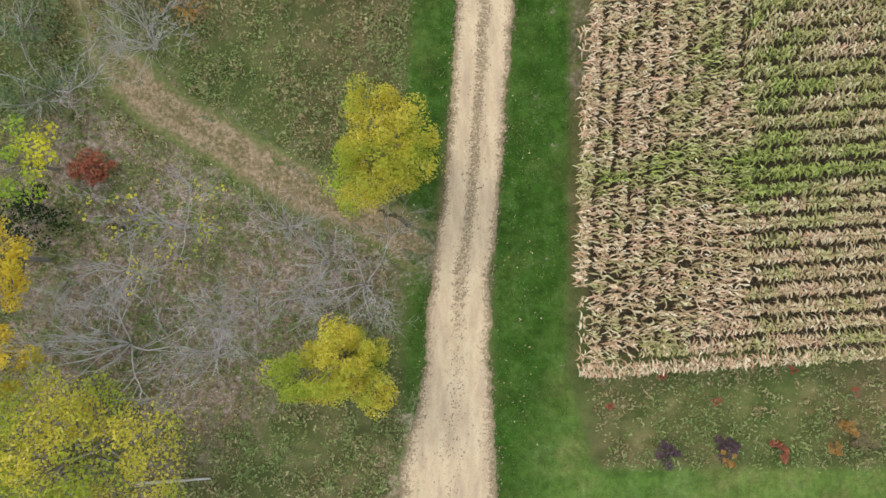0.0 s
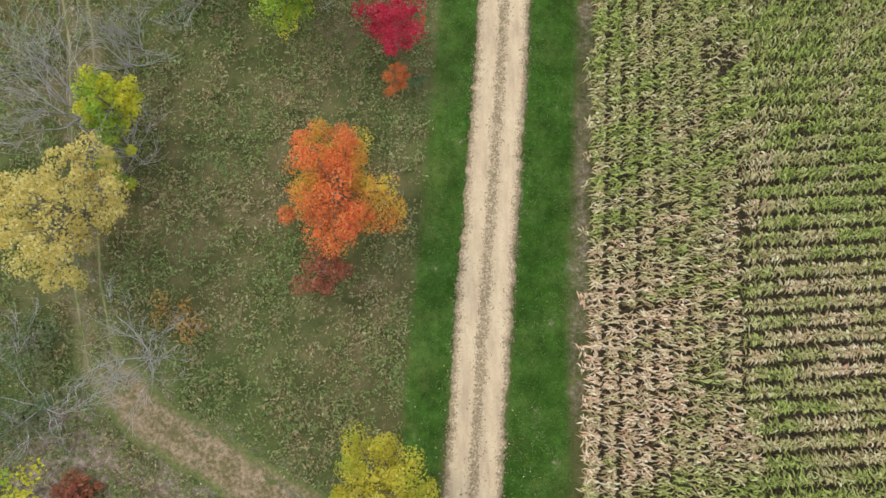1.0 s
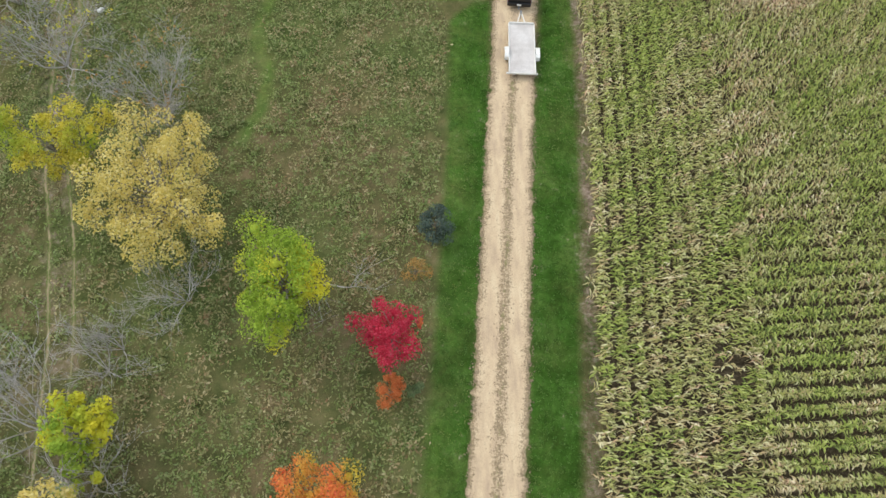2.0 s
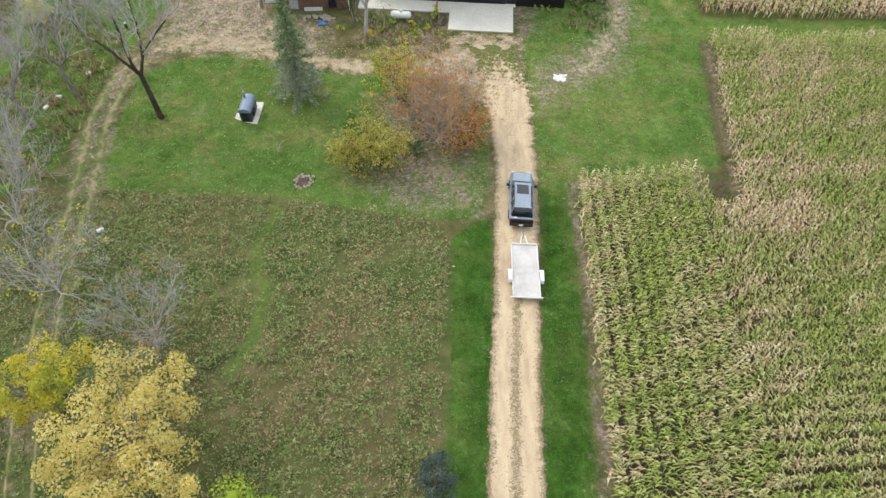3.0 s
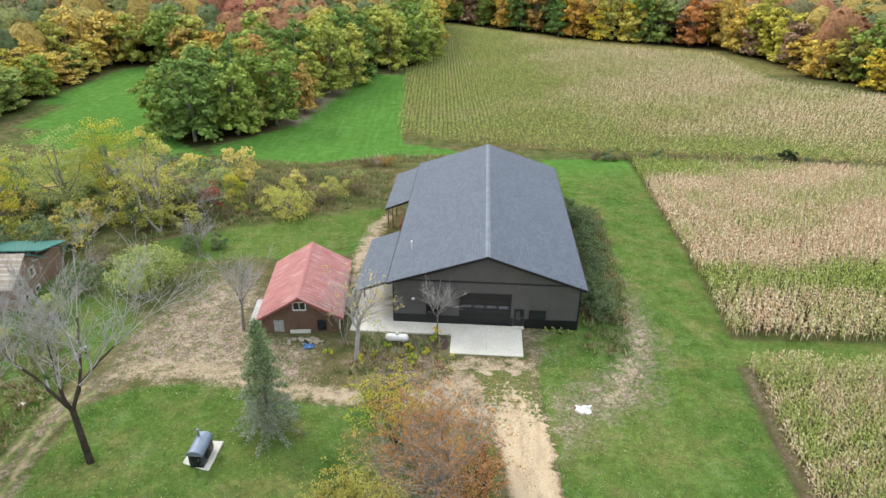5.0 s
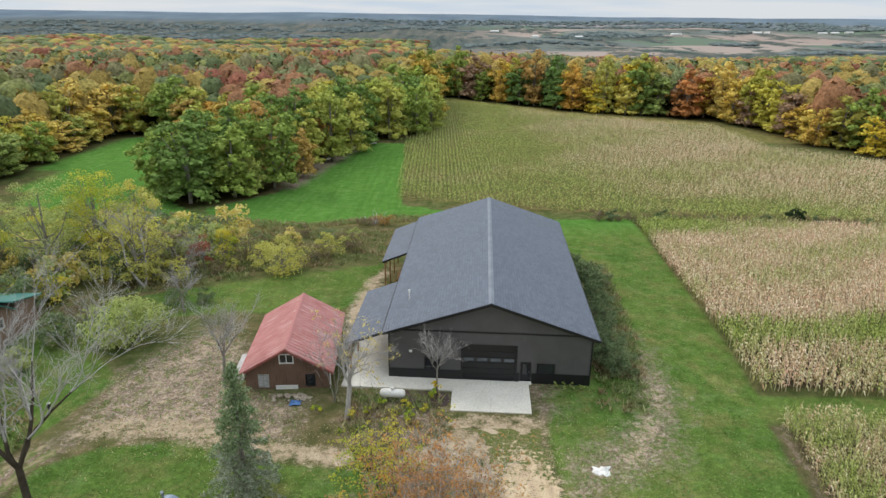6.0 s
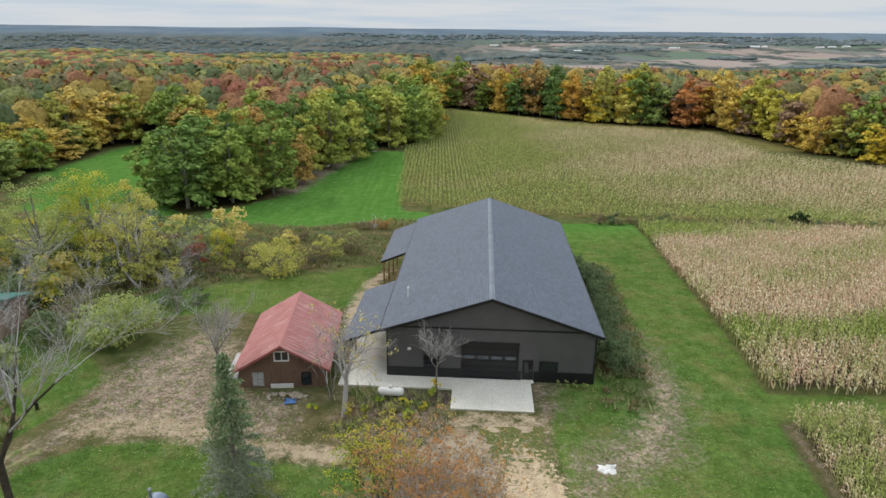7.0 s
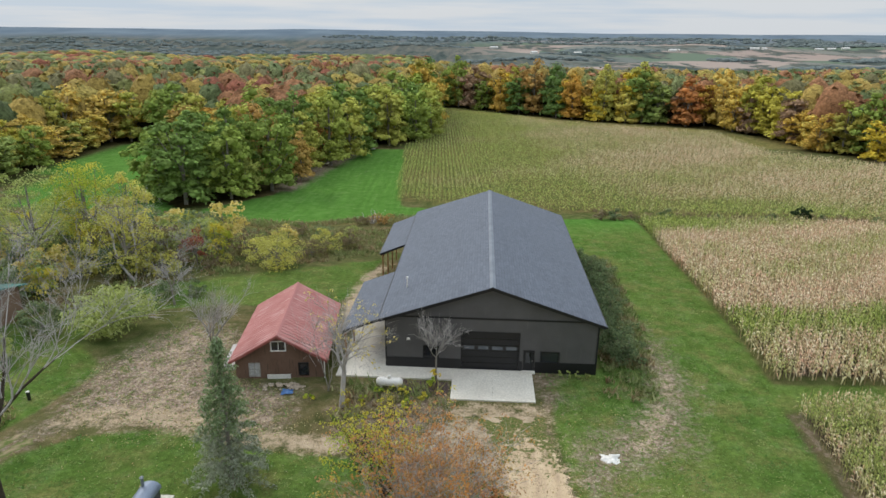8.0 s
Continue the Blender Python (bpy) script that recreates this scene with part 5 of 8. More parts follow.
def large_shed():
    s = thing("machine_shed", SHED, "large charcoal pole shed with dark shingle roof and black wainscot", "shed")
    hw, ln, eave, ridge, deep = 9.35, 34.0, 4.98, 8.12, -2.9
    door, man, wr, wl = (-2.52, 2.48, 0, 3.62), (2.92, 3.88, 0, 2.06), (4.45, 6.05, 0.9, 1.95), (-5.95, -4.6, 0.95, 2.2)
    bm = wall_panel(-hw, hw, eave, [door, man, wr, wl], 0, 0.2, -0.3)
    part("front_wall", bm, SIDING, s)
    gable = prism([(-hw, eave), (hw, eave), (0, ridge - 0.12)], 0.2)
    part("front_gable", plan_uv(gable, Vector((1, 0, 0)), Vector((0, 0, 1))), SIDING, s)
    gable = prism([(-hw, deep), (hw, deep), (hw, eave), (0, ridge - 0.12), (-hw, eave)], 0.2)
    bmesh.ops.translate(gable, verts=gable.verts, vec=(0, ln - 0.2, 0))
    part("back_wall", plan_uv(gable, Vector((1, 0, 0)), Vector((0, 0, 1))), SIDING, s)
    for sx in (-1, 1):
        x0, x1 = sorted((sx * hw, sx * (hw - 0.2)))
        part("side_wall", plan_uv(boxes((x0, x1, 0.2, ln - 0.2, deep, eave)), Vector((0, 1, 0)), Vector((0, 0, 1))), SIDING, s)
        ox = 0.5
        zc = eave - ox * (ridge - eave) / hw
        part("roof", roof_slab([(0, -0.5, ridge), (0, ln + 0.5, ridge), (sx * (hw + ox), ln + 0.5, zc + 0.02), (sx * (hw + ox), -0.5, zc + 0.02)], 0.16, (0, 1, 0)), SHINGLE, s)
        part("fascia", roof_slab([(0, -0.54, ridge - 0.03), (0, -0.5, ridge - 0.03), (sx * (hw + ox), -0.5, zc), (sx * (hw + ox), -0.54, zc)], 0.26, (1, 0, 0)), BLACK, s)
        part("gutter", boxes((min(sx * (hw + ox), sx * (hw + ox + 0.12)), max(sx * (hw + ox), sx * (hw + ox + 0.12)), -0.5, ln + 0.5, zc - 0.2, zc - 0.04), bevel=0.03), BLACK, s)
        part("corner_trim", boxes((min(sx * (hw - 0.12), sx * (hw + 0.03)), max(sx * (hw - 0.12), sx * (hw + 0.03)), -0.03, 0.16, 0.95, eave)), BLACK, s)
    part("ridge_cap", prism([(-0.26, ridge - 0.06), (0, ridge + 0.05), (0.26, ridge - 0.06), (0, ridge - 0.0)], ln + 1.0), RIDGE, s).location = (0, -0.5, 0)
    part("trim_band", boxes((-hw, hw, -0.04, -0.004, eave - 0.1, eave + 0.06)), BLACK, s)
    for a, b in ((-hw - 0.02, door[0] - 0.1), (man[1] + 0.08, hw + 0.02), (door[1] + 0.1, man[0] - 0.08)):
        part("wainscot", boxes((a, b, -0.05, -0.003, -0.25, 0.95)), BLACK, s)
    od = part("overhead_door", frame_ring(door[0] - 0.1, door[1] + 0.1, -0.1, door[3] + 0.1, -0.05, 0.1, 0.12), BLACK, s, "black sectional overhead door with a row of lights")
    rows = 6
    for i in range(rows):
        z0, z1 = i * 3.58 / rows + 0.02, (i + 1) * 3.58 / rows - 0.01
        if i == 3:
            ww = 5.0 / 4
            part("door_panel", wall_panel(door[0] + .02, door[1] - .02, z1, [(door[0] + k * ww + 0.16, door[0] + (k + 1) * ww - 0.16, z0 + 0.12, z1 - 0.12) for k in range(4)], 0.1, 0.15, z0), BLACK, od)
            for k in range(4):
                part("pane", boxes((door[0] + k * ww + 0.14, door[0] + (k + 1) * ww - 0.14, 0.12, 0.135, z0 + 0.1, z1 - 0.1)), GLASS_PALE, od)
        else:
            part("door_panel", boxes((door[0] + .02, door[1] - .02, 0.1, 0.15, z0, z1), bevel=0.012), BLACK, od)
    md = part("entry_door", frame_ring(man[0], man[1], -0.05, man[3], -0.06, 0.12, 0.09), BLACK, s, "black entry door with a tall glass light")
    part("door_leaf", wall_panel(man[0] + .09, man[1] - .09, man[3] - .09, [(man[0] + .22, man[1] - .22, 0.75, man[3] - .25)], 0.04, 0.09, 0.04), BLACK, md)
    part("pane", boxes((man[0] + .2, man[1] - .2, 0.06, 0.07, 0.73, man[3] - .23)), GLASS, md)
    part("door_handle", boxes((man[1] - .19, man[1] - .13, -0.02, 0.04, 0.95, 1.1), bevel=0.01), STEEL, md)
    part("doorstep", boxes((man[0] - 0.1, man[1] + 0.1, -0.55, -0.055, 0.0, 0.09), bevel=0.02), CONCRETE, s)
    window_part(s, *wr, 0.0, BLACK)
    window_part(s, *wl, 0.0, BLACK, mullions=(-5.28,))
    part("wall_lamp", boxes((-7.45, -7.15, -0.18, -0.002, 2.72, 2.9), bevel=0.03), WHITE, s, "small white floodlight")
    bm = bmesh.new()
    rod(bm, (-8.0, 5.5, 5.2), (-8.0, 5.5, 6.35), 0.06, sides=12)
    rod(bm, (-8.0, 5.5, 6.35), (-8.0, 5.5, 6.5), 0.11, sides=12)
    part("vent_pipe", bm, WHITE, s)
    # two lean-tos on the side towards the old barn
    for y0, y1, outer in ((0.4, 12.3, 13.45), (21.5, 34.3, 13.2)):
        lt = part("lean_to_roof", roof_slab([(-hw + 0.1, y0, 4.72), (-hw + 0.1, y1, 4.72), (-outer, y1, 3.1), (-outer, y0, 3.1)], 0.18, (0, 1, 0)), SHINGLE, s, "dark lean-to roof against the shed")
        part("fascia", roof_slab([(-hw + 0.1, y0 - 0.04, 4.70), (-hw + 0.1, y0 - 0.002, 4.70), (-outer, y0 - 0.002, 3.08), (-outer, y0 - 0.04, 3.08)], 0.22, (1, 0, 0)), BLACK, lt)
        part("beam", boxes((-outer + 0.25, -outer + 0.45, y0 + 0.1, y1 - 0.1, 2.62, 2.88)), WOOD, lt)
        for k in range(4):
            yy = y0 + 0.2 + (y1 - y0 - 0.5) * k / 3
            part("post", boxes((-outer + 0.27, -outer + 0.43, yy, yy + 0.16, -2.2 if y0 > 10 else -0.1, 2.62), bevel=0.01), WOOD, lt)
    return s


GLASS_PALE = glass_material("grey_glass", "5a6066")
large_shed()

apron = thing("concrete_apron", SHED @ pose(0, 0, 0), "pale concrete apron and walk before the shed", "pavement", kind="structure")
for x0, x1, y0, y1 in ((-3.3, 0.2, -5.1, -0.06), (0.21, 3.72, -5.1, -0.06), (-8.4, -3.31, -2.0, -0.06), (-13.5, -8.41, -2.0, 2.4), (-13.5, -9.42, 2.41, 7.2), (-13.5, -9.42, 7.21, 12.2)):
    part("slab", boxes((x0, x1, y0, y1, -0.4, 0.02), bevel=0.012), CONCRETE, apron)
bed = thing("mulch_bed", SHED @ pose(0, 0, 0), "dark mulch bed beside the concrete", "flower bed", kind="structure")
bm = bmesh.new()
bmesh.ops.create_grid(bm, x_segments=26, y_segments=14, size=1.0, matrix=Matrix.Translation((-5.7, -3.4, 0.0)) @ Matrix.Diagonal((2.35, 1.4, 1, 1)))
for v in bm.verts:
    e = min(1.0, min(2.35 - abs(v.co.x + 5.7), 1.4 - abs(v.co.y + 3.4)) * 2)
    v.co.z = -0.2 + 0.22 * e + 0.06 * noise.noise(v.co * 2.2)
    v.co.x += 0.2 * noise.noise(v.co * 1.3)
    v.co.y += 0.2 * noise.noise(v.co * 1.7 + Vector((5, 0, 0)))
part("mulch", bm, MULCH, bed)

# firewood under the far lean-to
def log_mesh():
    return lathe([(0.0, 0), (0.085, 0.0), (0.09, 0.02), (0.09, 0.43), (0.08, 0.45), (0.0, 0.45)], 7, "X")


pile = thing("firewood_stack", SHED @ pose(-11.6, 23.0, -1.35), "stack of split firewood under the lean-to roof", "firewood")
_log = bpy.data.meshes.new("log")
_bm = log_mesh()
_bm.to_mesh(_log)
_bm.free()
_log.materials.append(WOOD)
_r = random.Random(4)
for j in range(9):
    for i in range(16):
        o = new("log", _log)
        o.parent = pile
        o.matrix_basis = pose(_r.uniform(-0.04, 0.04), i * 0.185 + (j % 2) * 0.09, 0.1 + j * 0.165, _r.uniform(0, 360), 0, _r.uniform(-3, 3))


# ---- the old barn with the red roof ----
def red_barn():
    b = thing("old_barn", pose(-14.1, 90.95, -5.6, 0, 0, 3.6), "old brown board barn with weathered red metal roof", "barn")
    hw, ln, eave, ridge = 3.75, 11.2, 2.15, 4.32
    up, lo, dk = (-0.62, 0.6, 2.65, 3.55), (-2.6, -1.72, 0.25, 1.5), (1.65, 2.45, 0.3, 1.45)
    part("front_wall", wall_panel(-hw, hw, eave, [lo, dk], 0, 0.14, -0.5), BARN_WOOD, b)
    # gable front round the upper window
    bm = wall_panel(-1.2, 1.2, 3.6, [up], 0, 0.14, eave)
    for sx in (-1, 1):
        g = [(sx * 1.2, eave), (sx * hw, eave), (sx * 1.2, ridge - 1.2 * (ridge - eave) / hw)]
        v0 = [bm.verts.new((x, 0, z)) for x, z in g]
        v1 = [bm.verts.new((x, 0.14, z)) for x, z in g]
        bm.faces.new(v0)
        bm.faces.new(v1)
        for i in range(3):
            bm.faces.new((v0[i], v0[(i + 1) % 3], v1[(i + 1) % 3], v1[i]))
    g = [(-1.2, 3.6), (1.2, 3.6), (0, ridge - 0.1)]
    v0 = [bm.verts.new((x, 0, z)) for x, z in g]
    v1 = [bm.verts.new((x, 0.14, z)) for x, z in g]
    bm.faces.new(v0)
    bm.faces.new(v1)
    for i in range(3):
        bm.faces.new((v0[i], v0[(i + 1) % 3], v1[(i + 1) % 3], v1[i]))
    bmesh.ops.recalc_face_normals(bm, faces=bm.faces)
    uv = bm.loops.layers.uv.verify()
    for f in bm.faces:
        for lp in f.loops:
            lp[uv].uv = (lp.vert.co.x + lp.vert.co.y, lp.vert.co.z)
    part("gable", bm, BARN_WOOD, b)
    gb = prism([(-hw, -0.8), (hw, -0.8), (hw, eave), (0, ridge - 0.1), (-hw, eave)], 0.14)
    bmesh.ops.translate(gb, verts=gb.verts, vec=(0, ln - 0.14, 0))
    part("back_wall", plan_uv(gb, Vector((1, 0, 0)), Vector((0, 0, 1))), BARN_WOOD, b)
    for sx in (-1, 1):
        x0, x1 = sorted((sx * hw, sx * (hw - 0.14)))
        part("side_wall", plan_uv(boxes((x0, x1, 0.14, ln - 0.14, -0.8, eave)), Vector((0, 1, 0)), Vector((0, 0, 1))), BARN_WOOD, b)
        # sheets of roofing, each lapping the next
        n = 12
        ox, zc = 0.5, eave - 0.5 * (ridge - eave) / hw
        for i in range(n):
            ya, yb = -0.45 + i * (ln + 0.9) / n, -0.45 + (i + 1) * (ln + 0.9) / n + 0.04
            lift = 0.006 * (i % 2)
            part("roof_sheet", roof_slab([(0, ya, ridge + lift), (0, yb, ridge + lift), (sx * (hw + ox), yb, zc + lift), (sx * (hw + ox), ya, zc + lift)], 0.05, (0, 1, 0)), RED_ROOF, b)
            bm = bmesh.new()
            for q in (0.02, 0.5):
                yy = ya + (yb - ya) * q
                rod(bm, (0.03 * sx, yy, ridge + 0.02 + lift), (sx * (hw + ox), yy, zc + 0.008 + lift), 0.013, sides=5)
            part("roof_rib", bm, RED_ROOF, b)
        part("barge_board", roof_slab([(0, -0.5, ridge - 0.05), (0, -0.46, ridge - 0.05), (sx * (hw + ox), -0.46, zc - 0.05), (sx * (hw + ox), -0.5, zc - 0.05)], 0.16, (1, 0, 0)), BARN_RED, b)
    part("ridge_cap", prism([(-0.2, ridge - 0.06), (0, ridge + 0.07), (0.2, ridge - 0.06), (0, ridge + 0.02)], ln + 0.9), RED_ROOF, b).location = (0, -0.45, 0)
    window_part(b, *up, 0.0, WHITE, mullions=(0.0,))
    window_part(b, *lo, 0.0, WEATHERED, bars=(0.9,), mullions=(-2.16,), glass=PALE_PANE)
    window_part(b, *dk, 0.0, BLACK)
    part("downspout", rod(bmesh.new(), (hw + 0.1, -0.1, 0), (hw + 0.1, -0.1, 1.9), 0.05), WHITE, b, "white downspout")
    part("skirt_board", boxes((-1.1, 0.9, -0.12, -0.05, -0.1, 0.42), bevel=0.01), WHITE, b, "white board leaning on the wall")
    return b


BARN_RED = plain("faded_red_paint", "8a4640", "9c5a52", 1.5, 0.6)
WEATHERED = plain("weathered_white_wood", "8d8a84", "b0ada6", 2.0, 0.8)
PALE_PANE = plain("pale_pane", "a4a6a6", "bcbcb8", 0.8, 0.25, fine=6, bump=0.03)
red_barn()
ramp_pile = thing("stone_mound", pose(-13.5, 89.3, -5.65), "low heap of grey stones before the barn", "stones")
_r = random.Random(9)
for i in range(46):
    bm = bmesh.new()
    bmesh.ops.create_icosphere(bm, subdivisions=1, radius=_r.uniform(0.1, 0.24))
    for v in bm.verts:
        v.co *= 1 + 0.35 * noise.noise(v.co * 6 + Vector((i, 0, 0)))
        v.co.z *= 0.6
    q = part("stone", bm, STONE, ramp_pile)
    a, d = _r.uniform(0, 6.28), _r.uniform(0, 1) ** 0.6
    q.location = (1.9 * d * math.cos(a), 0.8 * d * math.sin(a), 0.1 + 0.32 * (1 - d))
tarp = thing("blue_tarp", pose(-12.95, 88.45, -5.45), "crumpled blue tarpaulin on the grass", "tarpaulin")


def crumple(sx, sy, h, seed, cuts=14):
    bm = bmesh.new()
    bmesh.ops.create_grid(bm, x_segments=cuts, y_segments=cuts, size=1.0, matrix=Matrix.Diagonal((sx / 2, sy / 2, 1, 1)))
    for v in bm.verts:
        r = math.hypot(v.co.x / sx * 2, v.co.y / sy * 2)
        a = math.atan2(v.co.y, v.co.x)
        k = 1 + 0.12 * math.sin(3 * a + seed) + 0.14 * math.sin(7 * a + 2 * seed)
        v.co.x, v.co.y = v.co.x * k, v.co.y * k
        v.co.z = max(0.02, h * (1 - r * 0.9) * (0.6 + 0.7 * noise.noise(v.co * 2.5 + Vector((seed, 0, 0)))) + 0.1 * abs(noise.noise(v.co * 6)))
    for f in bm.faces:
        f.smooth = True
    r = bmesh.ops.extrude_face_region(bm, geom=bm.faces[:])
    bmesh.ops.translate(bm, verts=[e for e in r["geom"] if isinstance(e, bmesh.types.BMVert)], vec=(0, 0, 0.012))
    bmesh.ops.recalc_face_normals(bm, faces=bm.faces)
    return bm


part("sheet", crumple(0.9, 0.8, 0.3, 2), BLUE_TARP, tarp)
tarp = thing("white_tarp", pose(11.9, 79.5, land1(11.9, 79.5)), "crumpled white plastic sheet on the lawn", "tarpaulin")
part("sheet", crumple(1.25, 1.0, 0.4, 5), WHITE, tarp)
lean_table = thing("white_boards", pose(-19.3, 94.5, -5.6, 0, 0, 4), "stack of pale boards beside the barn wall", "boards")
for i in range(5):
    part("board", boxes((-0.6 + 0.03 * i, 0.6 - 0.02 * i, -2.4 + 0.1 * i, 2.2 - 0.12 * (i % 3), 0.06 + i * 0.06, 0.11 + i * 0.06), bevel=0.006), DECK, lean_table)


# ---- the weathered house ----
def old_house():
    h = thing("weathered_house", pose(-44.3, 94.2, -5.75, 0, 0, 4), "weathered wood house with streaked sheet roof and green rear roof", "house")
    w, ln, eave, ridge = 6.2, 12.0, 3.25, 5.2          # gable wall along y, ridge along -x
    # gable wall facing +x, with four windows
    wins = [(1.1, 1.95, 2.15, 3.15), (3.6, 4.45, 2.1, 3.1), (1.5, 2.35, -0.1, 0.95), (3.75, 4.6, -0.35, 0.7)]
    g = wall_panel(0, w, eave, wins, 0, 0.2, -1.6)
    for v in g.verts:
        v.co.x, v.co.y = -v.co.y, v.co.x
    part("gable_wall", g, LOG_WALL, h)
    bm = prism([(0, eave), (w, eave), (w / 2, ridge)], 0.2)
    for v in bm.verts:
        v.co.x, v.co.y = -v.co.y, v.co.x
    bmesh.ops.recalc_face_normals(bm, faces=bm.faces)
    part("gable_top", plan_uv(bm, Vector((0, 1, 0)), Vector((0, 0, 1))), LOG_WALL, h)
    for a, b, c, d in wins:
        fr = frame_ring(a - 0.1, b + 0.1, c - 0.1, d + 0.1, -0.07, 0.1, 0.16)
        for v in fr.verts:
            v.co.x, v.co.y = -v.co.y, v.co.x
        f = part("window", fr, WHITE_TRIM, h)
        part("pane", boxes((-0.08, -0.06, a + 0.03, b - 0.03, c + 0.03, d - 0.03)), GLASS, f)
        part("glazing_bar", boxes((-0.06, -0.03, a + 0.03, b - 0.03, (c + d) / 2 - 0.02, (c + d) / 2 + 0.02)), WHITE_TRIM, f)
    fw = [(-3.6, -2.6, 0.7, 1.7), (-7.4, -6.4, 0.7, 1.7)]
    part("front_wall", wall_panel(-ln, -0.2, eave, fw, 0, 0.2, -1.6), LOG_WALL, h)
    for q in fw:
        window_part(h, *q, 0.0, WHITE_TRIM)
    part("back_wall", plan_uv(boxes((-ln, -0.2, w - 0.2, w, -0.8, eave)), Vector((1, 0, 0)), Vector((0, 0, 1))), LOG_WALL, h)
    part("end_wall", plan_uv(boxes((-ln, -ln + 0.2, 0.2, w - 0.2, -0.8, eave + 1.2)), Vector((0, 1, 0)), Vector((0, 0, 1))), LOG_WALL, h)
    k = (ridge - eave) / (w / 2)
    part("roof", roof_slab([(0.45, w / 2, ridge + 0.1), (-ln - 0.4, w / 2, ridge + 0.1), (-ln - 0.4, -0.6, eave - 0.6 * k + 0.1), (0.45, -0.6, eave - 0.6 * k + 0.1)], 0.1, (1, 0, 0)), OLD_ROOF, h)
    part("roof", roof_slab([(0.45, w / 2, ridge + 0.1), (-ln - 0.4, w / 2, ridge + 0.1), (-ln - 0.4, w + 0.4, eave - 0.4 * k + 0.1), (0.45, w + 0.4, eave - 0.4 * k + 0.1)], 0.1, (1, 0, 0)), TEAL, h)
    # rear wing under the green roof
    part("rear_wing", plan_uv(boxes((-8.0, -0.02, w + 0.01, w + 4.2, -1.6, 3.1)), Vector((1, 0, 0)), Vector((0, 0, 1))), LOG_WALL, h)
    part("rear_roof", roof_slab([(-8.4, w - 0.6, 4.4), (0.7, w - 0.6, 4.4), (0.7, w + 4.7, 3.0), (-8.4, w + 4.7, 3.0)], 0.12, (1, 0, 0)), TEAL, h, "green metal roof")
    ch = part("chimney", boxes((-4.1, -3.4, 2.9, 3.6, 4.3, 6.2), bevel=0.03), STONE, h, "grey stone chimney")
    part("chimney_cap", boxes((-4.18, -3.32, 2.82, 3.68, 6.2, 6.32), bevel=0.02), CONCRETE, ch)
    return h


WHITE_TRIM = plain("chalky_trim", "b5aea4", "cfc9c0", 2.0, 0.8)
old_house()


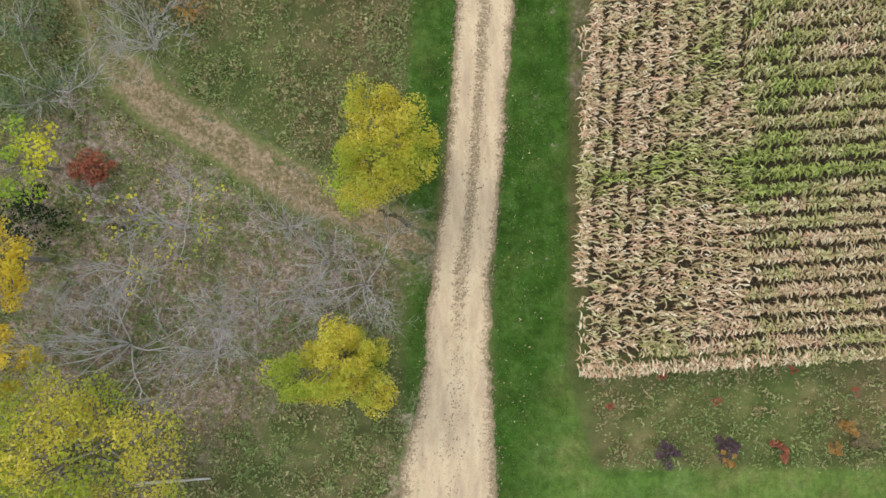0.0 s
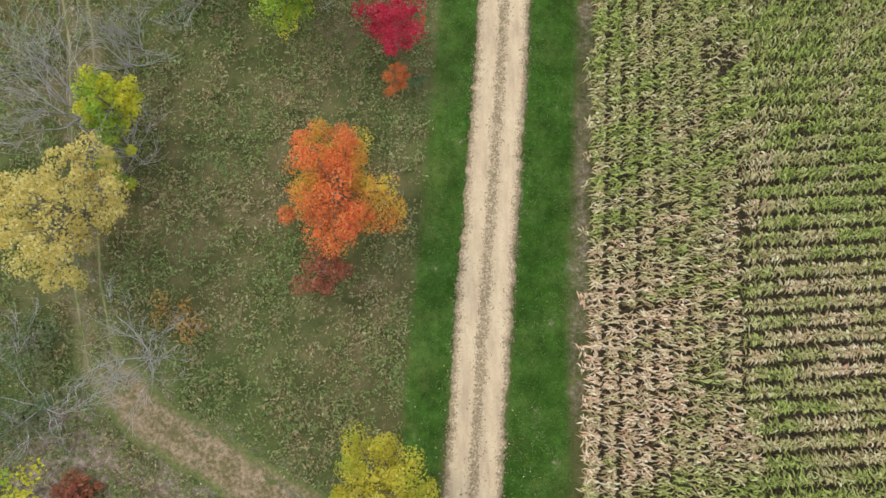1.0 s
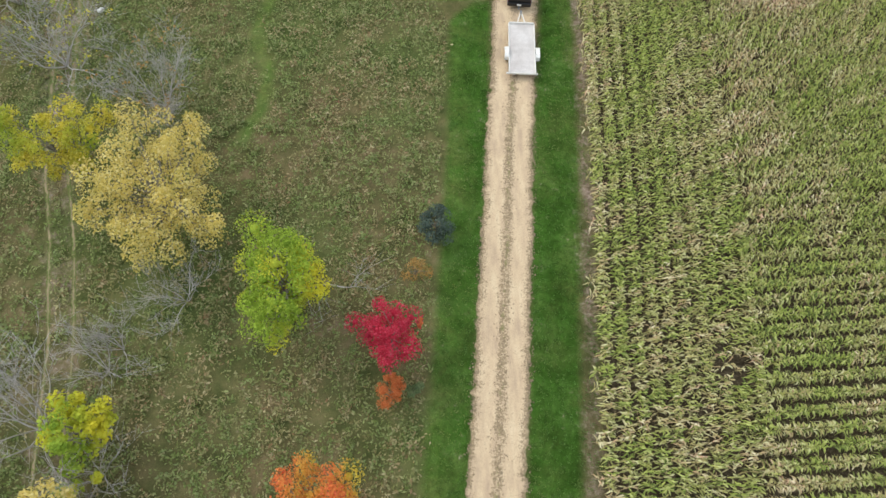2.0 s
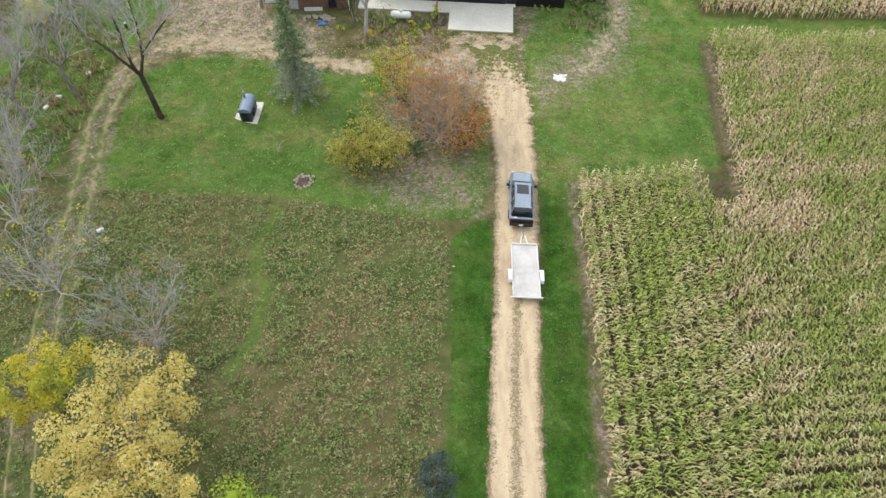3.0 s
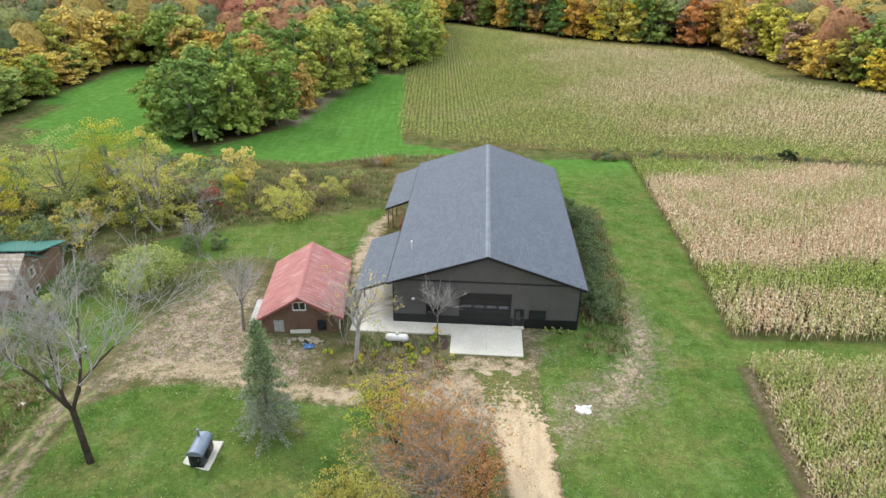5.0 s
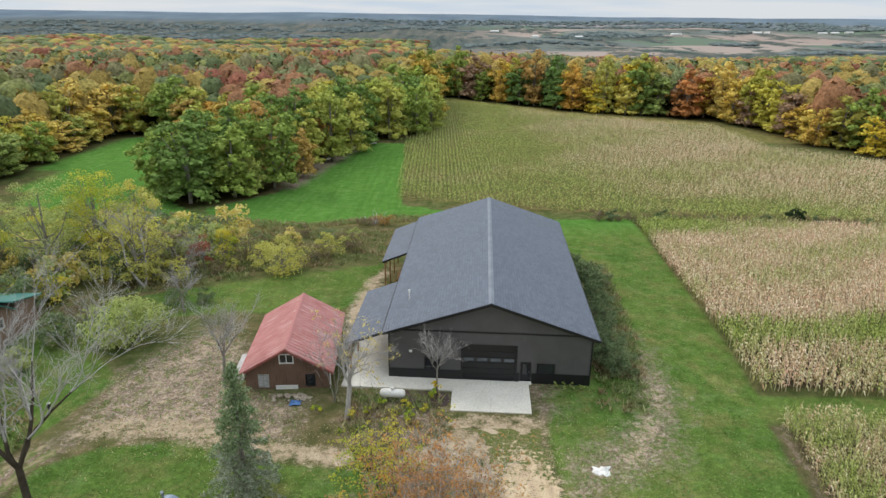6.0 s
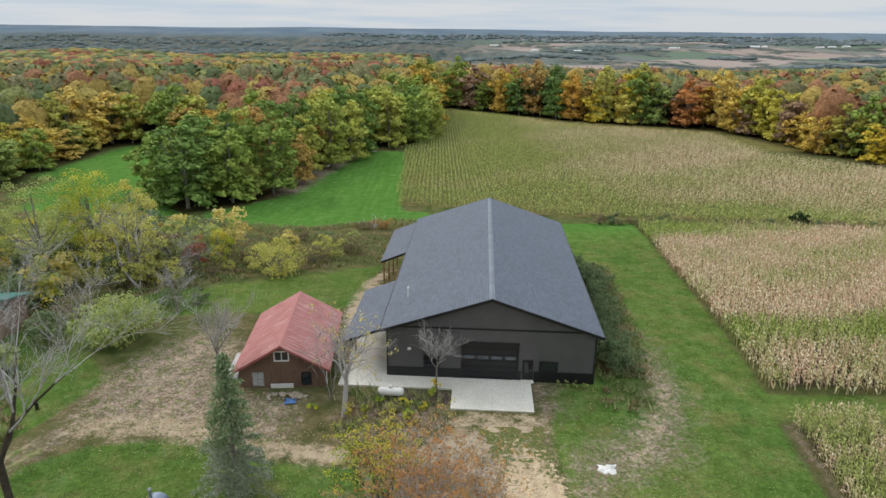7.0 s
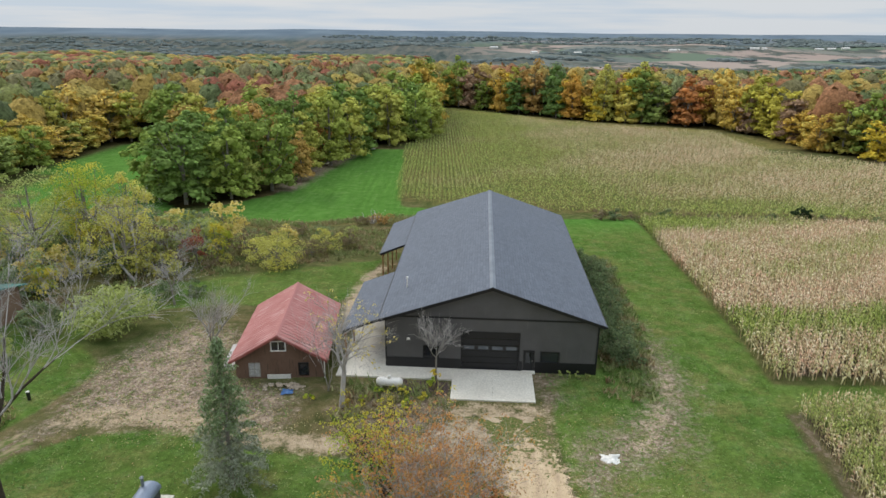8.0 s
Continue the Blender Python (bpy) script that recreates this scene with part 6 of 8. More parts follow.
# ---- vehicles ----
def suv():
    v = thing("suv", pose(6.6, 61.95, land1(6.7, 61.95) + 0.04, -6.2, 0, -4.6) @ Matrix.Diagonal((1.0, 1.07, 1.0, 1)), "silver-grey SUV with sunroof parked on the gravel lane", "car")
    hl, hw = 2.72, 0.98

    def shell(sections):
        """Lofts half-widths over (y, [(x, z), ...]) sections, mirrored."""
        bm = bmesh.new()
        rings = []
        for y, prof in sections:
            full = [(-x, z) for x, z in prof[::-1]] + list(prof)
            rings.append([bm.verts.new((x, y, z)) for x, z in full])
        for a, b in zip(rings, rings[1:]):
            for i in range(len(a) - 1):
                bm.faces.new((a[i], a[i + 1], b[i + 1], b[i]))
            bm.faces.new((a[-1], a[0], b[0], b[-1]))
        bm.faces.new(rings[0])
        bm.faces.new(rings[-1][::-1])
        bmesh.ops.recalc_face_normals(bm, faces=bm.faces)
        for f in bm.faces:
            f.smooth = True
        bmesh.ops.bevel(bm, geom=[e for e in bm.edges if e.calc_face_angle(0) > 0.5], offset=0.05, segments=2, affect="EDGES")
        return bm

    body = shell([(-hl, [(0.9, 1.02), (0.93, 0.6), (0.86, 0.38)]), (-hl + 0.15, [(0.94, 1.08), (0.98, 0.7), (0.92, 0.34)]), (-0.6, [(0.95, 1.1), (1.0, 0.72), (0.94, 0.3)]), (1.15, [(0.94, 1.12), (1.0, 0.74), (0.94, 0.3)]),
                  (2.2, [(0.86, 1.06), (0.98, 0.76), (0.93, 0.32)]), (hl - 0.08, [(0.78, 0.92), (0.9, 0.7), (0.84, 0.36)]), (hl, [(0.7, 0.84), (0.84, 0.66), (0.8, 0.42)])])
    part("body", body, CAR_PAINT, v)
    part("hood", boxes((-0.72, 0.72, 1.3, 2.35, 1.09, 1.13), bevel=0.015), CAR_PAINT, v)
    cabin = shell([(-2.5, [(0.8, 1.08), (0.84, 1.05)]), (-2.25, [(0.7, 1.72), (0.88, 1.08)]), (0.35, [(0.7, 1.78), (0.89, 1.1)]), (0.62, [(0.66, 1.72), (0.89, 1.1)]), (1.35, [(0.8, 1.14), (0.86, 1.1)])])
    part("cabin", cabin, CAR_GLASS, v, "dark tinted windows")
    roof = part("roof", boxes((-0.7, 0.7, -2.2, 0.5, 1.75, 1.83), bevel=0.035), CAR_PAINT, v)
    part("sunroof", boxes((-0.48, 0.48, -0.75, 0.25, 1.815, 1.84), bevel=0.01), CAR_GLASS, roof, "dark glass sunroof")
    for sx in (-1, 1):
        rail = boxes((sx * 0.66 - 0.025, sx * 0.66 + 0.025, -2.05, 0.1, 1.83, 1.88), bevel=0.012)
        part("roof_rail", rail, BLACK, roof)
        for y0, y1, lean in ((-2.28, -2.16, 0), (-1.15, -1.05, 0), (-0.1, 0.0, 0)):
            part("pillar", roof_slab([(sx * 0.72, y0, 1.76), (sx * 0.72, y1, 1.76), (sx * 0.9, y1, 1.1), (sx * 0.9, y0, 1.1)], 0.03, (0, 1, 0)), CAR_PAINT, v)
        part("mirror", boxes((sx * 1.0 if sx > 0 else -1.26, 1.26 if sx > 0 else -1.0, 0.78, 0.95, 1.05, 1.25), bevel=0.04), BLACK, v)
        part("headlight", boxes((min(sx * 0.5, sx * 0.82), max(sx * 0.5, sx * 0.82), hl - 0.1, hl + 0.02, 0.72, 0.88), bevel=0.02), WHITE, v)
        part("tail_light", boxes((min(sx * 0.74, sx * 0.93), max(sx * 0.74, sx * 0.93), -hl - 0.02, -hl + 0.08, 0.72, 1.06), bevel=0.02), BARN_RED, v)
        for yy in (-1.62, 1.66):
            wh = part("wheel", lathe([(0.0, -0.13), (0.3, -0.13), (0.385, -0.1), (0.4, 0), (0.385, 0.1), (0.3, 0.13), (0.0, 0.13)], 24, "X"), RUBBER, v)
            wh.location = (sx * 0.9, yy, 0.38)
            part("rim", lathe([(0.0, -0.145), (0.2, -0.145), (0.26, -0.1), (0.26, 0.1), (0.2, 0.145), (0.0, 0.145)], 16, "X"), STEEL, wh)
    part("front_bumper", boxes((-0.84, 0.84, hl - 0.05, hl + 0.1, 0.4, 0.66), bevel=0.04), BLACK, v)
    rb = part("rear_bumper", boxes((-0.92, 0.92, -hl - 0.16, -hl + 0.05, 0.45, 0.74), bevel=0.04), BLACK, v)
    part("number_plate", boxes((-0.17, 0.17, -hl - 0.185, -hl - 0.16, 0.52, 0.68)), WHITE, rb)
    part("rear_spoiler", boxes((-0.72, 0.72, -2.42, -2.18, 1.72, 1.78), bevel=0.02), BLACK, roof)
    part("tailgate", boxes((-0.88, 0.88, -hl - 0.03, -hl + 0.03, 0.74, 1.06), bevel=0.02), BLACK, v)
    part("tow_hitch", boxes((-0.05, 0.05, -hl - 0.4, -hl - 0.1, 0.38, 0.46), bevel=0.01), STEEL, v)
    return v


CAR_GLASS = glass_material("tinted_car_glass", "0d0f12")
suv()


def trailer():
    t = thing("flatbed_trailer", pose(6.3, 54.3, land1(6.3, 54.3) + 0.04, -6.0, 0, -2.2), "white flatbed utility trailer hitched to the SUV", "trailer")
    fr = part("frame", boxes((-1.0, -0.92, -2.55, 2.5, 0.42, 0.56), (0.92, 1.0, -2.55, 2.5, 0.42, 0.56), (-0.92, 0.92, 2.42, 2.5, 0.42, 0.56), (-0.92, 0.92, -2.55, -2.47, 0.42, 0.56)), WHITE, t)
    for i in range(9):
        w = 1.84 / 9
        part("deck_plank", boxes((-0.92 + i * w + 0.0015, -0.92 + (i + 1) * w - 0.0015, -2.46, 2.41, 0.52, 0.565 + 0.002 * (i % 2))), DECK, t)
    for sx in (-1, 1):
        part("side_rail", boxes((sx * 0.97 - 0.03, sx * 0.97 + 0.03, -2.5, 2.45, 0.565, 0.66), bevel=0.01), WHITE, t)
        bm = prism([(-0.55, 0.42), (-0.5, 0.72), (-0.25, 0.86), (0.25, 0.86), (0.5, 0.72), (0.55, 0.42), (0.49, 0.42), (0.45, 0.68), (0.22, 0.81), (-0.22, 0.81), (-0.45, 0.68), (-0.49, 0.42)], 0.3)
        for v in bm.verts:
            v.co.x, v.co.y = v.co.y + (1.01 if sx > 0 else -1.31), v.co.x - 0.6
        part("fender", bm, WHITE, t)
        wh = part("wheel", lathe([(0.0, -0.1), (0.24, -0.1), (0.33, -0.07), (0.34, 0), (0.33, 0.07), (0.24, 0.1), (0.0, 0.1)], 20, "X"), RUBBER, t)
        wh.location = (sx * 1.15, -0.6, 0.31)
        part("rim", lathe([(0.0, -0.11), (0.16, -0.11), (0.2, -0.05), (0.2, 0.05), (0.16, 0.11), (0.0, 0.11)], 12, "X"), STEEL, wh)
        bm = bmesh.new()
        rod(bm, (sx * 0.34, 2.45, 0.48), (sx * 0.05, 3.75, 0.48), 0.045, sides=6)
        part("tongue", bm, WHITE, t)
        part("tail_post", boxes((sx * 0.99 - 0.04, sx * 0.99 + 0.14 * sx + 0.04, -2.53, -2.45, 0.4, 0.52) if sx > 0 else (-1.17, -0.95, -2.53, -2.45, 0.4, 0.52)), WHITE, t)
    part("front_rail", boxes((-0.95, 0.95, 2.43, 2.5, 0.565, 0.72), bevel=0.01), WHITE, t)
    part("coupler", boxes((-0.07, 0.07, 3.65, 3.95, 0.44, 0.56), bevel=0.015), STEEL, t)
    part("jack", rod(bmesh.new(), (0.0, 3.5, 0.1), (0.0, 3.5, 0.85), 0.035), STEEL, t)
    return t


trailer()

# ---- yard things ----
furnace_pad = thing("furnace_pad", pose(-18.0, 73.1, land1(-18, 73.1) - 0.05, 0, 0, -3), "pale concrete pad on the lawn", "slab", kind="structure")
part("slab", boxes((-1.1, 1.1, -1.75, 1.75, -0.2, 0.14), bevel=0.015), CONCRETE, furnace_pad)


def furnace():
    f = thing("outdoor_furnace", pose(-17.85, 73.0, land1(-18, 73.1) + 0.09, 0, 0, -3) @ Matrix.Scale(0.88, 4), "grey-blue outdoor wood furnace with rounded roof on its pad", "furnace")
    part("base", boxes((-0.55, 0.55, -1.05, 1.05, 0.0, 0.16), bevel=0.02), BLACK, f)
    part("body", boxes((-0.62, 0.62, -1.0, 1.15, 0.16, 1.35), bevel=0.03), FURNACE, f)
    arc = [(0.7 * math.cos(radians(a)), 1.33 + 0.5 * math.sin(radians(a))) for a in range(0, 181, 15)]
    bm = prism(arc, 2.45)
    bmesh.ops.translate(bm, verts=bm.verts, vec=(0, -1.15, 0))
    part("roof", bm, FURNACE_ROOF, f, "rounded pale blue-grey metal roof")
    d = part("door", boxes((-0.36, 0.36, -1.08, -1.0, 0.55, 1.2), bevel=0.03), BLACK, f)
    part("latch", boxes((0.24, 0.3, -1.13, -1.08, 0.8, 0.98), bevel=0.01), STEEL, d)
    part("ash_door", boxes((-0.25, 0.25, -1.05, -1.0, 0.24, 0.46), bevel=0.02), BLACK, f)
    bm = rod(bmesh.new(), (-0.3, 0.75, 1.6), (-0.3, 0.75, 2.5), 0.1, sides=14)
    c = part("chimney", bm, STEEL, f)
    part("chimney_cap", rod(bmesh.new(), (-0.3, 0.75, 2.5), (-0.3, 0.75, 2.62), 0.16, 0.04, 14), STEEL, c)
    part("side_box", boxes((0.62, 0.8, -0.5, 0.1, 0.5, 1.0), bevel=0.02), BLACK, f)
    return f


FURNACE = plain("furnace_grey", "3c4046", "4a4f57", 0.8, 0.5, 0.2)
FURNACE_ROOF = plain("furnace_roof", "7d8898", "8f9aaa", 0.8, 0.4, 0.3)
furnace()


def propane_tank():
    t = thing("propane_tank", pose(-4.45, 89.3, -5.4, 0, 0, -4) @ Matrix.Scale(0.8, 4), "white propane tank on feet beside the walk", "tank")
    part("shell", lathe([(0.0, -1.42), (0.2, -1.40), (0.36, -1.3), (0.46, -1.12), (0.48, -1.0), (0.48, 1.0), (0.46, 1.12), (0.36, 1.3), (0.2, 1.4), (0.0, 1.42)], 24, "X"), WHITE, t).location = (0, 0, 0.68)
    part("valve_dome", lathe([(0.0, 0.0), (0.2, 0.0), (0.2, 0.2), (0.14, 0.3), (0.0, 0.33)], 16), WHITE, t).location = (0, 0, 1.12)
    for sx in (-1, 1):
        part("foot", boxes((sx * 0.85 - 0.08, sx * 0.85 + 0.08, -0.3, 0.3, -0.25, 0.32), bevel=0.01), CONCRETE, t)
        part("weld_band", lathe([(0.475, -0.02), (0.487, -0.015), (0.487, 0.015), (0.475, 0.02)], 24, "X"), WHITE, t).location = (sx * 0.15, 0, 0.68)
    return t


propane_tank()


def fire_pit():
    f = thing("fire_pit", pose(-11.5, 64.2, land1(-11.5, 64.2)), "ring of pale field stones round an ash bed", "fire pit")
    r = random.Random(7)
    part("ash_bed", lathe([(0.0, 0.0), (0.7, 0.0), (0.62, 0.06), (0.3, 0.08), (0.0, 0.09)], 16), MULCH, f)
    for i in range(26):
        bm = bmesh.new()
        bmesh.ops.create_icosphere(bm, subdivisions=2, radius=r.uniform(0.08, 0.17))
        for v in bm.verts:
            v.co *= 1 + 0.4 * noise.noise(v.co * 5 + Vector((i * 3, 0, 0)))
            v.co.z *= 0.75
        s = part("stone", bm, STONE, f)
        a = 2 * math.pi * i / 26 + r.uniform(-0.12, 0.12)
        q = r.uniform(0.5, 0.86)
        s.location = (q * math.cos(a) * 1.05, q * math.sin(a), 0.08)
        s.rotation_euler = (r.uniform(-.3, .3), r.uniform(-.3, .3), r.uniform(0, 6))
    return f


fire_pit()
for x, y, lab, mat_, h in ((-33.6, 87.0, "short black post on the grass", BLACK, 0.7),):
    p = thing("bollard", pose(x, y, land1(x, y)), lab, "post")
    part("post", boxes((-0.1, 0.1, -0.1, 0.1, -0.1, h), bevel=0.02), mat_, p)
    part("cap", boxes((-0.11, 0.11, -0.11, 0.11, h, h + 0.1), bevel=0.02), WHITE, p)
for x, y, rz in ((-36.3, 75.2, 20), (-36.9, 73.6, 70), (-34.8, 79.0, 10), (-26.4, 58.2, 40)):
    p = thing("plastic_jug", pose(x, y, land1(x, y) + 0.02, 0, 0, rz), "white plastic jug lying in the grass", "jug", "jugs in the grass")
    b = part("jug", lathe([(0.0, -0.28), (0.15, -0.28), (0.17, -0.24), (0.17, 0.14), (0.07, 0.26), (0.05, 0.28), (0.0, 0.28)], 14, "X"), WHITE, p)
    b.location = (0, 0, 0.17)
    part("cap", lathe([(0.0, 0.28), (0.06, 0.28), (0.06, 0.34), (0.0, 0.34)], 10, "X"), BLACK, b)
pole = thing("birch_log", pose(-14.9, -13.2, 0.12, 0, 0, 4), "pale fallen birch pole in the grass", "log")
part("pole", rod(bmesh.new(), (-2.3, 0, 0.0), (1.9, 0, 0.05), 0.11, 0.06, 10), PALE_BARK, pole)
pole = thing("driftwood_snag", pose(-12.9, 153, land1(-12.9, 153)), "pale dead snag standing in the rough", "dead tree")
_c, _q = tubes(bare_paths(77, 5.5, 4, 60, 2, 0.22))
part("limbs", fast_mesh("limbs", _c, _q, None, PALE_BARK), None, pole)


# ---- trees along the lane ----
leaf_tree(-2.9, 5.0, 7.6, 3.25, YELLOW, "yellow-green maple in autumn leaf beside the lane", 101, clumps=58, per=280, leaf=0.105, lobes=0.32, clump=0.25, core=0.28)
leaf_tree(-5.0, -5.8, 7.2, 2.75, YELLOW, "yellow-green maple in autumn leaf near the lane", 102, clumps=58, per=270, leaf=0.105, lobes=0.5, clump=0.25, core=0.28)
leaf_tree(-18.6, -10.6, 9.2, 6.3, YELLOW, "broad yellow-green tree at the meadow edge", 103, clumps=85, per=230, leaf=0.13, clump=0.22)
leaf_tree(-22.2, -0.6, 9.0, 2.5, GOLD, "golden-leaved tree among bare ones", 104, clumps=30, per=210, leaf=0.12, core=0.28)
leaf_tree(-22.2, -5.7, 8.0, 2.0, GOLD, "small golden tree at the thicket's edge", 105, clumps=20, per=190, leaf=0.12, core=0.28)
leaf_tree(-21.8, 4.6, 6.5, 2.3, LIME, "thin yellow-green tree in the thicket", 106, clumps=16, per=70, thin=0.5)
leaf_tree(-5.4, 20.8, 7.4, 3.5, ORANGE, "flaming orange maple with yellow-green underside", 107, clumps=58, per=290, leaf=0.105, lobes=0.4, clump=0.25, core=0.28)
leaf_tree(-6.4, 16.7, 2.8, 1.7, RUST, "low rust-brown shrub below the maple", 108, clumps=16, per=110, name="shrub", leaf=0.13, low=0.05)
leaf_tree(-2.65, 31.2, 5.0, 1.95, RED, "crimson young maple beside the lane", 109, clumps=26, per=230, leaf=0.1, lobes=0.5, core=0.28)
leaf_tree(-2.55, 28.2, 2.6, 0.95, SALMON, "small salmon-orange sapling near the verge", 110, clumps=16, per=150, leaf=0.075, core=0.4)
leaf_tree(-1.3, 35.6, 2.6, 1.0, TAN, "thin tan-leaved sapling beside the verge", 111, clumps=12, per=80, leaf=0.075, thin=0.4)
leaf_tree(-0.9, 32.4, 1.5, 0.35, SALMON, "tiny orange sapling beside the verge", 112, clumps=3, per=45, leaf=0.12)
leaf_tree(-1.4, 28.4, 1.3, 0.75, SHRUB, "low green shrub by the verge", 113, clumps=6, per=70, leaf=0.13, name="shrub")
leaf_tree(-8.7, 34.0, 7.6, 2.9, LIME, "lime-green tree with a yellow side", 114, clumps=42, per=250, leaf=0.12, lobes=0.4, core=0.28)
leaf_tree(-16.6, 39.6, 8.2, 5.0, STRAW, "broad straw-yellow tree with thinning leaves", 115, clumps=66, per=190, leaf=0.14, clump=0.19, thin=0.3, lobes=0.45)
leaf_tree(-23.4, 43.0, 7.6, 3.1, YELLOW, "bright yellow tree beside the earth track", 116, clumps=36, per=190, leaf=0.13, lobes=0.45, clump=0.26, core=0.28)
leaf_tree(-18.7, 25.9, 5.5, 1.9, LIME, "small yellow-green tree in the rough", 117, clumps=18, per=150, core=0.4)
leaf_tree(-20.0, 19.2, 7.4, 3.7, STRAW, "pale straw-yellow tree with thinning leaves", 118, clumps=56, per=180, leaf=0.14, clump=0.2, thin=0.3, lobes=0.45)
leaf_tree(-18.3, 22.7, 2.6, 1.4, LIME, "low yellow-green shrub in the rough", 119, clumps=9, per=90, name="shrub", low=0.1)
leaf_tree(0.0, 38.9, 2.9, 1.5, JUNIPER, "dark grey-green juniper at the verge", 120, clumps=22, per=130, leaf=0.1, name="juniper_shrub", low=0.08)
leaf_tree(-14.6, 13.9, 3.0, 1.9, TAN, "sparse tan-leaved bush in the rough", 121, clumps=8, per=40, name="shrub", low=0.1)

bare_tree(-4.2, -2.0, 6.8, "grey bare tree with fine twigs beside the lane", 201, 7, 40, 4, fork=(3, 5))
bare_tree(-17.6, -5.4, 9.4, "large pale bare tree spreading over leaf litter", 202, 8, 46, 4, fork=(3, 5))
bare_tree(-12.6, -5.8, 6.8, "pale bare tree over leaf litter", 203, 7, 42, 4, rz=40, fork=(3, 5))
bare_tree(-14.6, 1.2, 6.8, "pale bare tree with a few yellow leaves", 204, 6, 44, 4, leaves=60, foliage=YELLOW, fork=(3, 5))
bare_tree(-7.9, -2.3, 5.2, "small grey bare tree in the thicket", 205, 5, 48, 4, fork=(3, 5))
bare_tree(-8.6, 1.3, 5.2, "small grey bare sapling clump", 206, 7, 40, 3)
bare_tree(-6.2, -0.7, 5.2, "small grey bare sapling clump", 207, 7, 45, 3, rz=70)
bare_tree(-10.4, -3.2, 5.4, "grey bare tree in the thicket", 208, 6, 40, 4, rz=20, fork=(3, 5))
bare_tree(-17.8, -1.2, 6.4, "grey bare tree in the thicket", 212, 6, 50, 4, rz=120, fork=(3, 5))
bare_tree(-16.4, 11.8, 7.0, "pale bare tree beside the earth track", 209, 6, 50, 4, fork=(3, 5))
bare_tree(-22.2, 9.0, 7.4, "pale bare tree at the meadow edge", 210, 5, 50, 4, rz=90, fork=(3, 5))
bare_tree(-21.9, 26.2, 9.0, "large grey bare tree in the rough", 211, 8, 45, 4, fork=(3, 5))
bare_tree(-15.4, 33.9, 6.0, "grey bare tree below yellow leaves", 213, 6, 55, 4, fork=(3, 5))
bare_tree(-6.4, 35.1, 7.8, "dead pale branches beside a lime-green tree", 214, 2, 50, 3)
bare_tree(-18.6, 30.9, 5.2, "grey bare sapling clump", 215, 6, 50, 3)
bare_tree(-19.5, 49.0, 7.8, "grey bare tree in the meadow", 216, 7, 42, 4, leaves=40, foliage=TAN)
bare_tree(-27.5, 52.5, 9.1, "grey bare tree with a few yellow leaves", 217, 6, 45, 4, leaves=70, foliage=YELLOW)
bare_tree(-19.2, 29.6, 5.7, "grey bare sapling clump", 218, 6, 50, 3, rz=60)
bare_tree(-18.2, 23.8, 6.0, "grey bare bush in the rough", 219, 7, 45, 3, rz=10)

# low brush at the thicket's western edge
for i, (x, y, h, r, m_, lab) in enumerate(((-22.6, 1.6, 2.2, 2.1, DARKSHRUB, "dark green bush in the thicket"), (-19.6, 4.6, 1.2, 1.3, RUST, "low dark red brush over leaf litter"), (-22.8, 8.2, 2.4, 2.2, SHRUB, "grey-green bush at the meadow edge"), (-22.9, 12.6, 2.4, 2.4, SHRUB, "green bush at the meadow edge"), (-17.9, 1.8, 1.0, 1.1, BRIAR, "low brown brush over leaf litter"))):
    leaf_tree(x, y, h, r, m_, lab, 240 + i, leaf=0.13, clumps=16, per=80, name="shrub", low=0.0, thin=0.2)

# shrubs and seedlings by the field's end
for i, (x, y, h, r, m_, lab) in enumerate(((13.0, -11.7, 1.3, 1.0, PLUM, "low dark purple bush in grass"), (16.3, -11.3, 1.2, 0.9, PLUM, "low dark purple bush in grass"), (16.3, -11.8, 1.6, 0.5, TAN, "small tan-leaved sapling at the field edge"), (23.2, -10.1, 1.6, 0.5, TAN, "small tan-leaved sapling at the field edge"),
                                           (22.6, -11.3, 1.3, 0.5, TAN, "small tan-leaved sapling at the field edge"), (19.4, -11.4, 1.1, 0.7, RUST, "low rust-coloured bush in grass"), (24.2, -11.0, 1.3, 0.9, BRIAR, "low brown briar bush in grass"))):
    leaf_tree(x, y, h, r, m_, lab, 300 + i, leaf=0.12, clumps=7, per=60, name="shrub", low=0.1)
for i, (x, y) in enumerate(((12.8, -7.4), (15.8, -8.5), (20.2, -6.9), (23.7, -8.1), (9.6, -8.8))):
    leaf_tree(x, y, 0.8, 0.36, RUST, "rust-red seed head above the grass", 320 + i, leaf=0.09, clumps=4, per=40, name="dock_shrub", low=0.4)

# ---- trees round the yard ----
bare_tree(-25.9, 72.5, 19.5, "tall dark bare tree on the lawn", 221, 1, 25, 5, DARK_BARK, twig=PALE_BARK, rz=185, trunk=0.25, angle=27, fork=(4, 5), radius=0.23)
bare_tree(-37.0, 70.8, 15.5, "tall grey bare tree at the yard's edge", 222, 1, 32, 5, BARK, rz=70, trunk=0.22, fork=(4, 5), radius=0.2)
bare_tree(-34.9, 75.5, 12.0, "grey bare tree with spreading limbs", 223, 1, 38, 4, BARK, rz=140)
bare_tree(-32.9, 59.0, 13.0, "grey bare tree with a few yellow leaves", 224, 5, 35, 4, leaves=50, foliage=YELLOW)
bare_tree(-36.0, 66.0, 11.7, "grey bare tree at the yard's edge", 225, 5, 42, 4, rz=30)
bare_tree(-20.0, 91.2, 10.4, "small dark bare tree beside the barn", 226, 1, 30, 4, BARK)
